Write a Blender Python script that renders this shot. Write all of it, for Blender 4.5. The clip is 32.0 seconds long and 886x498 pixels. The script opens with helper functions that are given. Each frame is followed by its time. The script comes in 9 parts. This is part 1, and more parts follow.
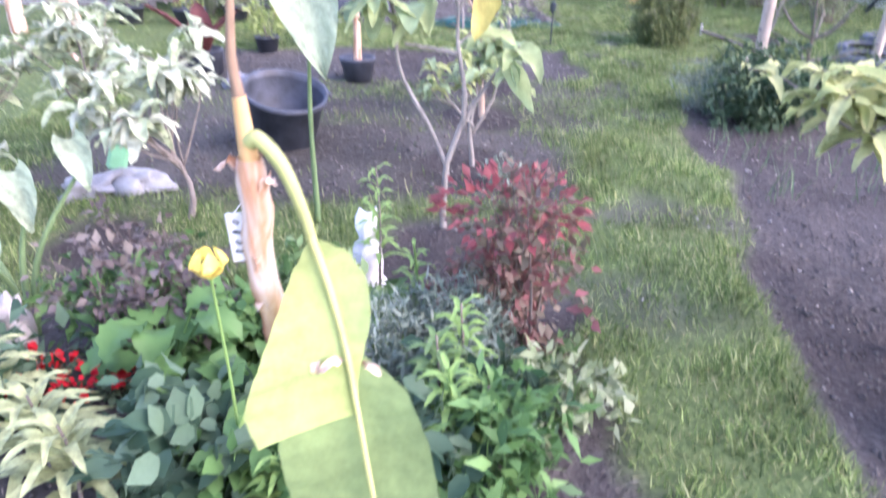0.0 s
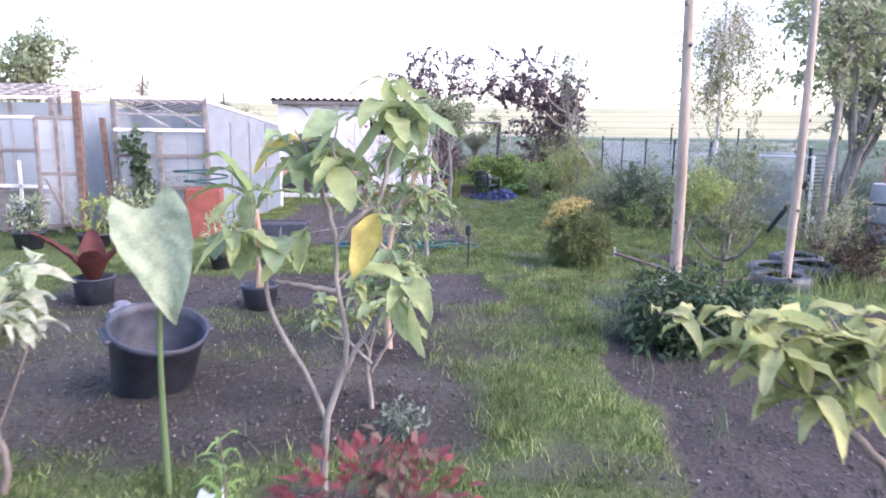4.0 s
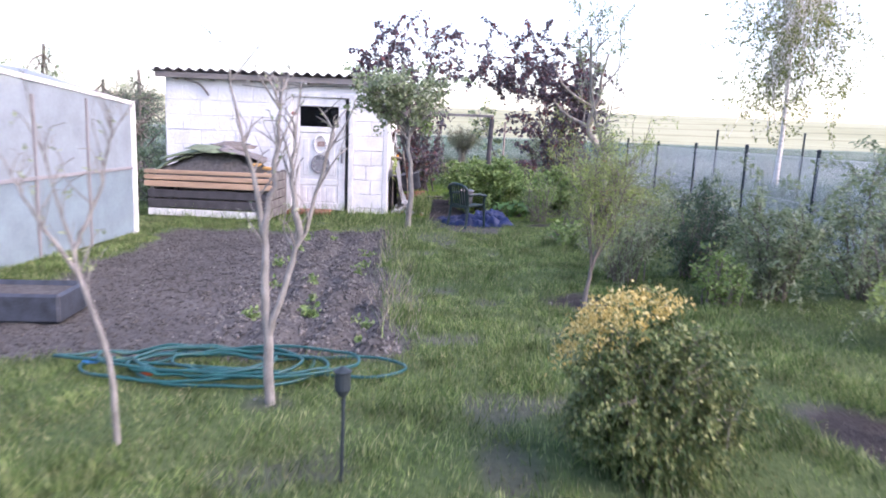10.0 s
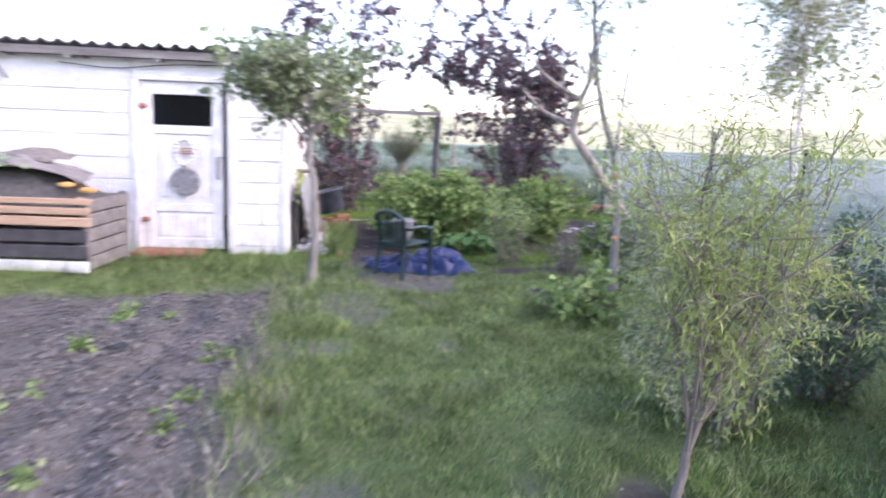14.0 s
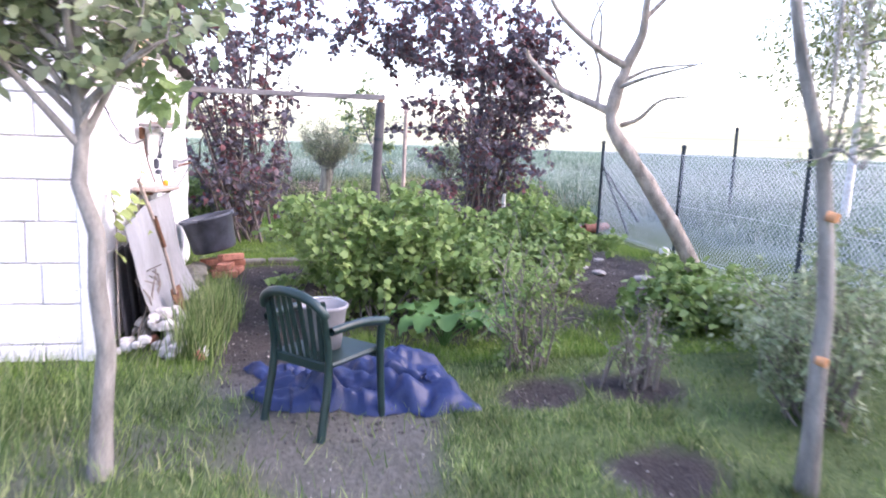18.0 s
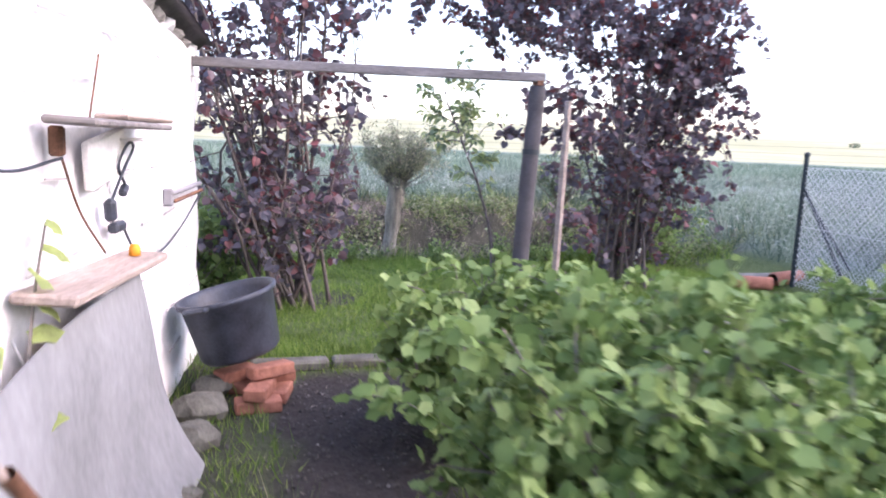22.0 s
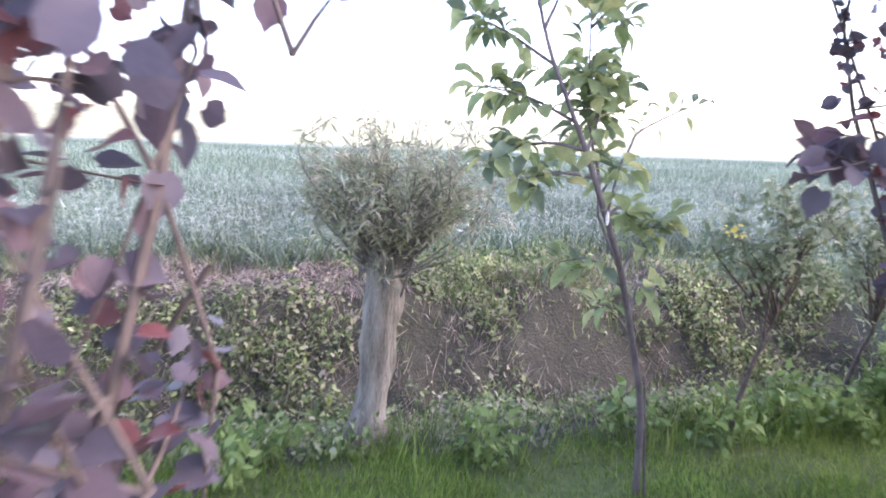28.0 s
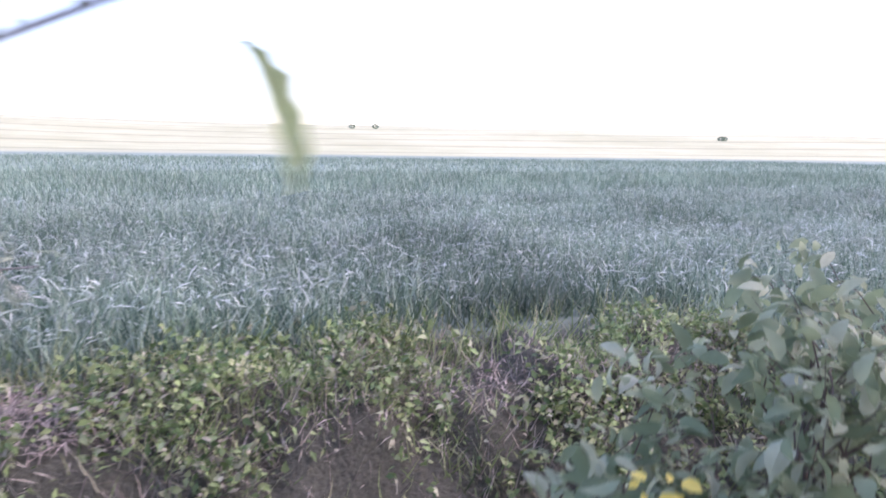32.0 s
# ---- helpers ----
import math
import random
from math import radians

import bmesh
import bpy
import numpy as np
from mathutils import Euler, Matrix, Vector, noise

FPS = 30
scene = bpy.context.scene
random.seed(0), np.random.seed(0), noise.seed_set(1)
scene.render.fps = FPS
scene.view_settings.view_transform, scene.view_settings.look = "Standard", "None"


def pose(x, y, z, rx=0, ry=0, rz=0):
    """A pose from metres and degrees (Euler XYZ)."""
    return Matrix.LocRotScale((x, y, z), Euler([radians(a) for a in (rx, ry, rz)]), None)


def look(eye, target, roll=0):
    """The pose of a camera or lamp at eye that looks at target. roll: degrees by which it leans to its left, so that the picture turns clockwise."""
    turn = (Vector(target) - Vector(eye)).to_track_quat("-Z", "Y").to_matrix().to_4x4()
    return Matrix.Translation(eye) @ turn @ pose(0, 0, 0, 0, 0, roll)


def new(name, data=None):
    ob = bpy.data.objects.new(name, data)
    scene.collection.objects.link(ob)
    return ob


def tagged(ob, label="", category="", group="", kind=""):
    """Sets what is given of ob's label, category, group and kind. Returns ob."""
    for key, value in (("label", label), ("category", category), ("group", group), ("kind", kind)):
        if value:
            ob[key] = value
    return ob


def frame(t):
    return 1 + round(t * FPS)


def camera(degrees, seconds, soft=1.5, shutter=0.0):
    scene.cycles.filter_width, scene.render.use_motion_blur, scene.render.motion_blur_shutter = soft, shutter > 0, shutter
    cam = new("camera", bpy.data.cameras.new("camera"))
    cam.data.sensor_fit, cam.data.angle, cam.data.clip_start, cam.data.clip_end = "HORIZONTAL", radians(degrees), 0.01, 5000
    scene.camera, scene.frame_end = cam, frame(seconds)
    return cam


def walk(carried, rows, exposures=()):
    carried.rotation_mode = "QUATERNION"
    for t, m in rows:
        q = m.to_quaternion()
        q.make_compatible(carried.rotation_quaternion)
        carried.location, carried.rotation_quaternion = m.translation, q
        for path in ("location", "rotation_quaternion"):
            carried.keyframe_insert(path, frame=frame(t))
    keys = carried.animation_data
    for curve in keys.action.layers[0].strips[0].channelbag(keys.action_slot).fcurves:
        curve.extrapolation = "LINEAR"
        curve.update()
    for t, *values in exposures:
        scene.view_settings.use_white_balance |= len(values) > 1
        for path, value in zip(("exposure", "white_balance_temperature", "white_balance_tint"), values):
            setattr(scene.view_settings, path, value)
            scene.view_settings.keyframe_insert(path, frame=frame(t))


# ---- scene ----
cam = camera(64.1, 32.0, soft=1.8, shutter=0.85)
METRES, EYE, TILT, LEAN, TURN = 26.0, 1.664, 1.1, 0.0, 0.0
ROWS = [
    (0.0, 0.0, 0.0, 0.0, 0.19, -27.77, -0.35),
    (0.5, 0.0024, -0.0007, 0.0002, 1.8, -22.34, -0.25),
    (1.0, 0.0024, -0.0016, 0.001, 0.29, -17.45, -0.6),
    (1.5, 0.002, -0.0022, 0.001, -1.72, -14.43, -0.53),
    (2.0, 0.0029, -0.0026, 0.0011, -3.94, -14.13, -0.61),
    (2.5, 0.0043, -0.0028, 0.0011, -5.86, -14.0, -0.66),
    (3.0, 0.0055, -0.0001, 0.0004, -5.51, -11.41, -0.9),
    (3.5, 0.0077, 0.0098, -0.0003, -5.16, -10.77, -0.88),
    (5.5, 0.0213, 0.0614, -0.0025, -3.85, -10.76, -1.2),
    (6.0, 0.0261, 0.0769, -0.0038, -3.51, -10.79, -1.44),
    (6.5, 0.0282, 0.0972, -0.0049, -3.73, -10.84, -1.5),
    (7.0, 0.0316, 0.1156, -0.0066, -3.83, -10.67, -1.67),
    (7.5, 0.0344, 0.1356, -0.008, -3.57, -10.59, -1.89),
    (8.0, 0.0393, 0.1538, -0.0087, -4.09, -10.58, -1.7),
    (8.5, 0.0435, 0.1732, -0.0095, -4.13, -10.53, -1.93),
    (9.0, 0.0471, 0.1934, -0.0098, -4.76, -10.71, -2.09),
    (9.5, 0.0527, 0.2124, -0.0108, -4.76, -10.44, -2.28),
    (10.0, 0.0559, 0.2329, -0.0104, -4.49, -10.69, -2.34),
    (10.5, 0.0616, 0.2521, -0.0115, -4.07, -10.69, -2.48),
    (11.0, 0.0621, 0.2701, -0.012, -3.86, -10.44, -2.62),
    (11.5, 0.0634, 0.2883, -0.0123, -3.44, -10.66, -2.57),
    (12.0, 0.0661, 0.307, -0.013, -3.17, -10.36, -2.68),
    (12.5, 0.0673, 0.3268, -0.0132, -2.75, -10.49, -2.73),
    (13.0, 0.0704, 0.3443, -0.0141, -2.38, -10.45, -2.68),
    (13.5, 0.0733, 0.3625, -0.015, -3.16, -10.23, -2.55),
    (14.0, 0.0763, 0.3805, -0.0158, -8.95, -10.01, -2.32),
    (14.5, 0.0789, 0.399, -0.0161, -12.37, -10.06, -2.35),
    (16.5, 0.0861, 0.4768, -0.0206, -14.72, -9.69, -2.38),
    (17.0, 0.088, 0.4963, -0.0205, -14.71, -9.55, -2.48),
    (17.5, 0.0896, 0.5146, -0.0203, -14.52, -9.78, -2.42),
    (18.0, 0.0942, 0.5329, -0.0206, -14.51, -9.77, -2.32),
    (18.5, 0.0948, 0.5506, -0.0217, -14.36, -9.54, -2.42),
    (19.0, 0.0955, 0.5671, -0.0215, -13.97, -9.55, -2.29),
    (19.5, 0.0973, 0.5845, -0.0218, -13.73, -9.75, -2.49),
    (20.0, 0.0949, 0.6023, -0.0218, -13.25, -9.72, -2.56),
    (20.5, 0.094, 0.62, -0.0222, -13.05, -9.63, -2.57),
    (21.0, 0.0918, 0.637, -0.0232, -12.79, -9.3, -2.76),
    (21.5, 0.0882, 0.6541, -0.0229, -12.46, -9.16, -2.66),
    (22.0, 0.0868, 0.67, -0.0226, -12.38, -9.55, -2.7),
    (22.5, 0.0828, 0.6864, -0.023, -11.86, -9.38, -2.64),
    (23.0, 0.0823, 0.7, -0.0229, -11.54, -9.14, -2.45),
    (23.5, 0.0843, 0.7148, -0.0234, -11.32, -9.24, -2.56),
    (24.0, 0.0837, 0.7321, -0.0239, -11.13, -9.37, -2.71),
    (24.5, 0.0854, 0.7503, -0.0243, -10.79, -9.37, -2.42),
    (26.5, 0.0988, 0.8237, -0.0238, -12.75, -9.49, -2.47),
    (27.0, 0.1037, 0.8395, -0.0233, -13.51, -9.57, -2.36),
    (27.5, 0.111, 0.8526, -0.0208, -13.86, -9.49, -2.17),
    (28.0, 0.115, 0.8671, -0.0215, -14.09, -9.61, -2.31),
    (28.5, 0.1211, 0.8812, -0.022, -15.2, -9.51, -2.02),
    (29.0, 0.1285, 0.8938, -0.021, -15.66, -9.57, -1.98),
    (29.5, 0.1351, 0.908, -0.0203, -17.04, -9.59, -2.14),
    (30.0, 0.1435, 0.9183, -0.0201, -18.91, -9.45, -1.71),
    (30.5, 0.1513, 0.9278, -0.0198, -19.79, -9.1, -1.29),
    (31.0, 0.1585, 0.9386, -0.0198, -20.21, -9.24, -1.4),
    (31.5, 0.1676, 0.9458, -0.02, -21.47, -9.03, -1.1),
    (32.0, 0.1761, 0.9528, -0.0195, -21.51, -9.05, -1.27),
]
walk(cam, [(t, pose(0, 0, EYE, TILT, LEAN, TURN) @ pose(METRES * x, METRES * y, METRES * z, 90 + pitch, roll, yaw)) for t, x, y, z, yaw, pitch, roll in ROWS],
     [(t, 2.2 + e, 6350 - 220 * max(0, 1 - t / 2) + 150 * min(1, t / 12) - 260 * max(0, min(1, (t - 28) / 3)), 34 - 6 * min(1, t / 12) + 8 * max(0, min(1, (t - 24) / 7))) for t, e in ((0, 0.55), (0.5, 0.75), (1.0, 0.95), (1.5, 0.7), (2.0, 0.35), (2.6, 0.05), (3.2, 0.0), (7.0, -0.06), (9.0, -0.14), (11.0, -0.06), (13.0, 0.0), (14.0, 0.12), (16.5, 0.28), (18.0, 0.42), (19.3, 0.4), (20.5, 0.28), (22.0, 0.14), (23.0, 0.06), (24.0, 0.1), (26.5, 0.55), (28.0, 0.5), (29.0, 0.38), (30.0, 0.2), (31.0, 0.0), (32.0, 0.02))])

# ---- light ----
SUN_AZ, SUN_EL = 115.0, 38.0   # degrees to the right of straight ahead, and above the horizon
world = bpy.data.worlds.new("sky")
scene.world = world
world.use_nodes = True
wn, wl = world.node_tree.nodes, world.node_tree.links
sky = wn.new("ShaderNodeTexSky")
sky.sky_type, sky.sun_disc = "NISHITA", False
sky.sun_elevation, sky.sun_rotation = radians(SUN_EL), radians(SUN_AZ)
sky.air_density, sky.dust_density, sky.ozone_density = 1.0, 1.8, 1.0
wl.new(sky.outputs[0], wn["Background"].inputs[0])
wn["Background"].inputs[1].default_value = 0.15
sun = new("sun", bpy.data.lights.new("sun", "SUN"))
sun.data.energy, sun.data.angle, sun.data.color = 0.45, radians(60), (1.0, 0.95, 0.9)
_a, _e = radians(SUN_AZ), radians(SUN_EL)
_d = Vector((math.sin(_a) * math.cos(_e), math.cos(_a) * math.cos(_e), math.sin(_e)))
sun.matrix_world = look(_d * 100, (0, 0, 0))

# ---- tools ----
RNG = np.random.default_rng(7)


def mat(name, color, rough=0.8, metal=0.0, scale=8.0, vary=0.25, bump=0.0, bump_scale=40.0, trans=0.0, island=None, spec=0.22, stretch=(1, 1, 1), fine=None, each=False):
    """A surface with colour that varies at two scales, relief and gloss; island: colours between which single leaves or blades vary."""
    m = bpy.data.materials.new(name)
    m.use_nodes = True
    n, l = m.node_tree.nodes, m.node_tree.links
    b = n["Principled BSDF"]
    b.inputs["Roughness"].default_value, b.inputs["Metallic"].default_value = rough, metal
    b.inputs["Specular IOR Level"].default_value = spec
    tc, mp = n.new("ShaderNodeTexCoord"), n.new("ShaderNodeMapping")
    mp.inputs["Scale"].default_value = stretch
    l.new(tc.outputs["Object"], mp.inputs[0])
    tex, tex2 = n.new("ShaderNodeTexNoise"), n.new("ShaderNodeTexNoise")
    tex.inputs["Scale"].default_value, tex.inputs["Detail"].default_value = scale, 6
    tex2.inputs["Scale"].default_value, tex2.inputs["Detail"].default_value = fine or scale * 9, 3
    for t in (tex, tex2):
        l.new(mp.outputs[0], t.inputs[0])
    add = n.new("ShaderNodeMath")
    add.operation = "MULTIPLY_ADD"
    add.inputs[1].default_value = 0.4
    l.new(tex2.outputs[0], add.inputs[0])
    l.new(tex.outputs[0], add.inputs[2])
    ramp = n.new("ShaderNodeValToRGB")
    ramp.color_ramp.elements[0].position, ramp.color_ramp.elements[1].position = 0.45, 0.95
    c = np.array(color[:3])
    ramp.color_ramp.elements[0].color = (*np.clip(c * (1 - vary), 0, 1), 1)
    ramp.color_ramp.elements[1].color = (*np.clip(c * (1 + vary), 0, 1), 1)
    l.new(add.outputs[0], ramp.inputs[0])
    out = ramp.outputs[0]
    if island:
        geo, r2, mix = n.new("ShaderNodeNewGeometry"), n.new("ShaderNodeValToRGB"), n.new("ShaderNodeMix")
        els = r2.color_ramp.elements
        while len(els) < len(island):
            els.new(0.5)
        for i, col in enumerate(island):
            els[i].position, els[i].color = i / (len(island) - 1), (*col, 1)
        info = n.new("ShaderNodeObjectInfo")
        l.new(info.outputs["Random"] if each else geo.outputs["Random Per Island"], r2.inputs[0])
        mix.data_type, mix.blend_type = "RGBA", "MULTIPLY"
        mix.inputs["Factor"].default_value = 1.0
        ramp.color_ramp.elements[0].color = (1 - vary, 1 - vary, 1 - vary, 1)
        ramp.color_ramp.elements[1].color = (1 + vary, 1 + vary, 1 + vary, 1)
        l.new(r2.outputs[0], mix.inputs["A"])
        l.new(ramp.outputs[0], mix.inputs["B"])
        out = mix.outputs["Result"]
    l.new(out, b.inputs["Base Color"])
    if bump:
        bt, bn = n.new("ShaderNodeTexNoise"), n.new("ShaderNodeBump")
        bt.inputs["Scale"].default_value, bt.inputs["Detail"].default_value = bump_scale, 8
        l.new(mp.outputs[0], bt.inputs[0])
        l.new(bt.outputs[0], bn.inputs["Height"])
        bn.inputs["Strength"].default_value, bn.inputs["Distance"].default_value = bump, 0.02
        l.new(bn.outputs[0], b.inputs["Normal"])
    if trans:
        tr, mx = n.new("ShaderNodeBsdfTranslucent"), n.new("ShaderNodeMixShader")
        l.new(out, tr.inputs[0])
        mx.inputs[0].default_value = trans
        l.new(b.outputs[0], mx.inputs[1])
        l.new(tr.outputs[0], mx.inputs[2])
        l.new(mx.outputs[0], n["Material Output"].inputs[0])
    return m


def thing(name, at, label, category, group="", kind="", turn=0.0):
    ob = new(name)
    ob.empty_display_size = 0.1
    ob.matrix_basis = pose(*at, 0, 0, turn)
    return tagged(ob, label, category, group, kind)


def obj(name, verts, faces, material, parent=None, label="", smooth=False):
    """One mesh object out of arrays, in its parent's space."""
    me = bpy.data.meshes.new(name)
    verts, faces = np.asarray(verts, dtype=np.float32).reshape(-1, 3), faces
    if isinstance(faces, np.ndarray):
        k = faces.shape[1]
        me.vertices.add(len(verts)), me.loops.add(faces.size), me.polygons.add(len(faces))
        me.vertices.foreach_set("co", verts.ravel())
        me.loops.foreach_set("vertex_index", faces.astype(np.int32).ravel())
        me.polygons.foreach_set("loop_start", np.arange(0, faces.size, k, dtype=np.int32))
    else:
        me.from_pydata([tuple(v) for v in verts.tolist()], [], faces)
    me.update(calc_edges=True)
    if smooth:
        me.polygons.foreach_set("use_smooth", np.ones(len(me.polygons), dtype=bool))
    me.materials.append(material)
    ob = new(name, me)
    ob.parent = parent
    if label:
        ob["label"] = label
    return ob


def part(name, bm, material, parent=None, label="", smooth=False):
    me = bpy.data.meshes.new(name)
    bm.to_mesh(me)
    bm.free()
    if smooth:
        me.polygons.foreach_set("use_smooth", np.ones(len(me.polygons), dtype=bool))
    me.materials.append(material)
    ob = new(name, me)
    ob.parent = parent
    if label:
        ob["label"] = label
    return ob


def box(size, at=(0, 0, 0), turn=(0, 0, 0), bevel=0.008, bm=None):
    """A bevelled block, its centre at `at`."""
    bm = bm or bmesh.new()
    r = bmesh.ops.create_cube(bm, size=1, matrix=pose(*at, *turn) @ Matrix.Diagonal((*size, 1)))
    if bevel:
        es = list({e for v in r["verts"] for e in v.link_edges})
        bmesh.ops.bevel(bm, geom=es, offset=bevel, segments=1, affect="EDGES")
    return bm


def lathe(profile, seg=24, bm=None, at=(0, 0, 0)):
    """A turned body; profile: (radius, height) from one end to the other."""
    bm = bm or bmesh.new()
    rings = []
    for r, z in profile:
        rings.append([bm.verts.new((at[0] + r * math.cos(2 * math.pi * i / seg), at[1] + r * math.sin(2 * math.pi * i / seg), at[2] + z)) for i in range(seg)])
    for a, b in zip(rings, rings[1:]):
        for i in range(seg):
            bm.faces.new((a[i], a[(i + 1) % seg], b[(i + 1) % seg], b[i]))
    return bm


def curve_pts(p, n):
    """n points along a smooth line through the points p."""
    p = np.asarray(p, float)
    if len(p) < 3:
        return p[0] + (p[-1] - p[0]) * np.linspace(0, 1, n)[:, None]
    q = np.vstack([2 * p[0] - p[1], p, 2 * p[-1] - p[-2]])
    out = []
    for u in np.linspace(0, len(p) - 1 - 1e-9, n):
        i, f = int(u), u - int(u)
        a, b, c, d = q[i:i + 4]
        out.append(0.5 * (2 * b + (c - a) * f + (2 * a - 5 * b + 4 * c - d) * f * f + (3 * b - a - 3 * c + d) * f ** 3))
    return np.array(out)


def tubes(lines, sides=6):
    """Verts and faces of many tapering tubes; lines: (points, radii)."""
    V, F, o = [], [], 0
    ang = np.linspace(0, 2 * math.pi, sides, endpoint=False)
    for pts, rad in lines:
        pts = np.asarray(pts, float)
        rad = np.broadcast_to(np.asarray(rad, float), (len(pts),)) if np.ndim(rad) == 0 or len(np.atleast_1d(rad)) == len(pts) else np.linspace(rad[0], rad[-1], len(pts))
        t = np.gradient(pts, axis=0)
        t /= np.linalg.norm(t, axis=1, keepdims=True) + 1e-9
        ref = np.array([0.31, 0.95, 0.05]) if abs(t[0][2]) > 0.7 else np.array([0.0, 0.0, 1.0])
        u = np.cross(t, ref)
        u /= np.linalg.norm(u, axis=1, keepdims=True) + 1e-9
        w = np.cross(t, u)
        ring = pts[:, None] + rad[:, None, None] * (np.cos(ang)[None, :, None] * u[:, None] + np.sin(ang)[None, :, None] * w[:, None])
        n = len(pts)
        V.append(ring.reshape(-1, 3))
        i = np.arange(n - 1)[:, None] * sides + np.arange(sides)[None]
        j = np.arange(n - 1)[:, None] * sides + (np.arange(sides)[None] + 1) % sides
        F.append(np.stack([i, j, j + sides, i + sides], -1).reshape(-1, 4) + o)
        o += n * sides
    return np.vstack(V), np.vstack(F)


LEAF = {
    "fold": ([(0, 0, 0), (.4, .5, .1), (1, 0, -.14), (.4, -.5, .1), (.45, 0, 0)], [(0, 1, 4), (1, 2, 4), (0, 4, 3), (4, 2, 3)]),
    "flat": ([(0, 0, 0), (.45, .5, .05), (1, 0, -.1), (.45, -.5, .05)], [(0, 3, 1), (1, 3, 2)]),
    "round": ([(0, 0, 0), (.2, .42, .07), (.62, .5, .06), (1, 0, -.12), (.62, -.5, .06), (.2, -.42, .07), (.5, 0, 0)], [(0, 1, 6), (1, 2, 6), (2, 3, 6), (0, 6, 5), (6, 4, 5), (6, 3, 4)]),
    "long": ([(0, 0, 0), (.22, .4, .08), (.22, 0, .04), (.22, -.4, .08), (.55, .5, .06), (.55, 0, 0), (.55, -.5, .06), (.82, .3, -.1), (.82, 0, -.13), (.82, -.3, -.1), (1, 0, -.3)],
             [(0, 1, 2), (0, 2, 3), (1, 4, 5), (1, 5, 2), (2, 5, 6), (2, 6, 3), (4, 7, 8), (4, 8, 5), (5, 8, 9), (5, 9, 6), (7, 10, 8), (8, 10, 9)]),
    "heart": ([(.06, 0, 0), (-.05, .22, .06), (.16, .43, .12), (.45, .5, .13), (.72, .34, .06), (.84, .17, -.01), (1.04, 0, -.12), (.84, -.17, -.01), (.72, -.34, .06), (.45, -.5, .13), (.16, -.43, .12), (-.05, -.22, .06), (.45, 0, 0)],
              [(0, 1, 12), (1, 2, 12), (2, 3, 12), (3, 4, 12), (4, 5, 12), (5, 6, 12), (12, 6, 7), (12, 7, 8), (12, 8, 9), (12, 9, 10), (12, 10, 11), (12, 11, 0)]),
    "lobed": ([(0, 0, 0), (-.04, .3, .03), (.3, .4, .07), (.5, .52, .02), (.68, .33, .03), (1, 0, -.1), (.68, -.33, .03), (.5, -.52, .02), (.3, -.4, .07), (-.04, -.3, .03), (.4, 0, 0)],
              [(0, 1, 10), (1, 2, 10), (2, 3, 10), (3, 4, 10), (4, 5, 10), (10, 5, 6), (10, 6, 7), (10, 7, 8), (10, 8, 9), (10, 9, 0)]),
    "blade": ([(0, .5, 0), (0, -.5, 0), (.55, .32, .03), (.55, -.32, .03), (1, 0, -.12)], [(0, 1, 3), (0, 3, 2), (2, 3, 4)]),
    "spike": ([(0, .5, 0), (0, -.5, 0), (1, 0, 0)], [(0, 1, 2)]),
}


def unit(v):
    return v / (np.linalg.norm(v, axis=-1, keepdims=True) + 1e-9)


def leaves(P, D, N, L, W, shape="fold"):
    """Verts and triangles of many leaves: base, direction, upper side, length and width of each."""
    T, F = LEAF[shape]
    T, F = np.array(T, float), np.array(F)
    n = len(P)
    L, W = np.broadcast_to(L, (n,)), np.broadcast_to(W, (n,))
    D = unit(np.asarray(D, float))
    S = unit(np.cross(N, D))
    U = np.cross(D, S)
    V = P[:, None] + T[None, :, 0, None] * (L[:, None, None] * D[:, None]) + T[None, :, 1, None] * (W[:, None, None] * S[:, None]) + T[None, :, 2, None] * (L[:, None, None] * U[:, None])
    return V.reshape(-1, 3), (F[None] + (np.arange(n) * len(T))[:, None, None]).reshape(-1, 3)


def along(lines, n, lo=0.2, hi=1.0, rng=RNG):
    """n places along the given lines (weighed by length), with the lines' directions there."""
    ln = np.array([np.sum(np.linalg.norm(np.diff(p, axis=0), axis=1)) for p, _ in lines])
    pick = rng.choice(len(lines), n, p=ln / ln.sum())
    f = rng.uniform(lo, hi, n)
    P, D = np.empty((n, 3)), np.empty((n, 3))
    for k in np.unique(pick):
        w = np.where(pick == k)[0]
        p = np.asarray(lines[k][0], float)
        u = f[w] * (len(p) - 1)
        i = np.minimum(u.astype(int), len(p) - 2)
        P[w] = p[i] + (p[i + 1] - p[i]) * (u - i)[:, None]
        D[w] = p[i + 1] - p[i]
    return P, unit(D)


def inside(n, c, r, rng=RNG, shell=0.5):
    """n places in an ellipsoid, more of them near its surface the larger shell is."""
    v = unit(rng.normal(size=(n, 3)))
    return np.asarray(c) + v * np.asarray(r) * (rng.uniform(0, 1, (n, 1)) ** (1 / 3) * (1 - shell) + shell * rng.uniform(0.75, 1.0, (n, 1)))


# the trodden way at the garden's end, over which no twig hangs
WAY = np.array([(2.2, 19.0), (2.3, 20.0), (2.57, 21.4), (2.99, 22.55), (3.34, 23.24), (3.73, 23.88), (4.12, 24.4), (4.58, 24.78), (5.0, 25.0)])


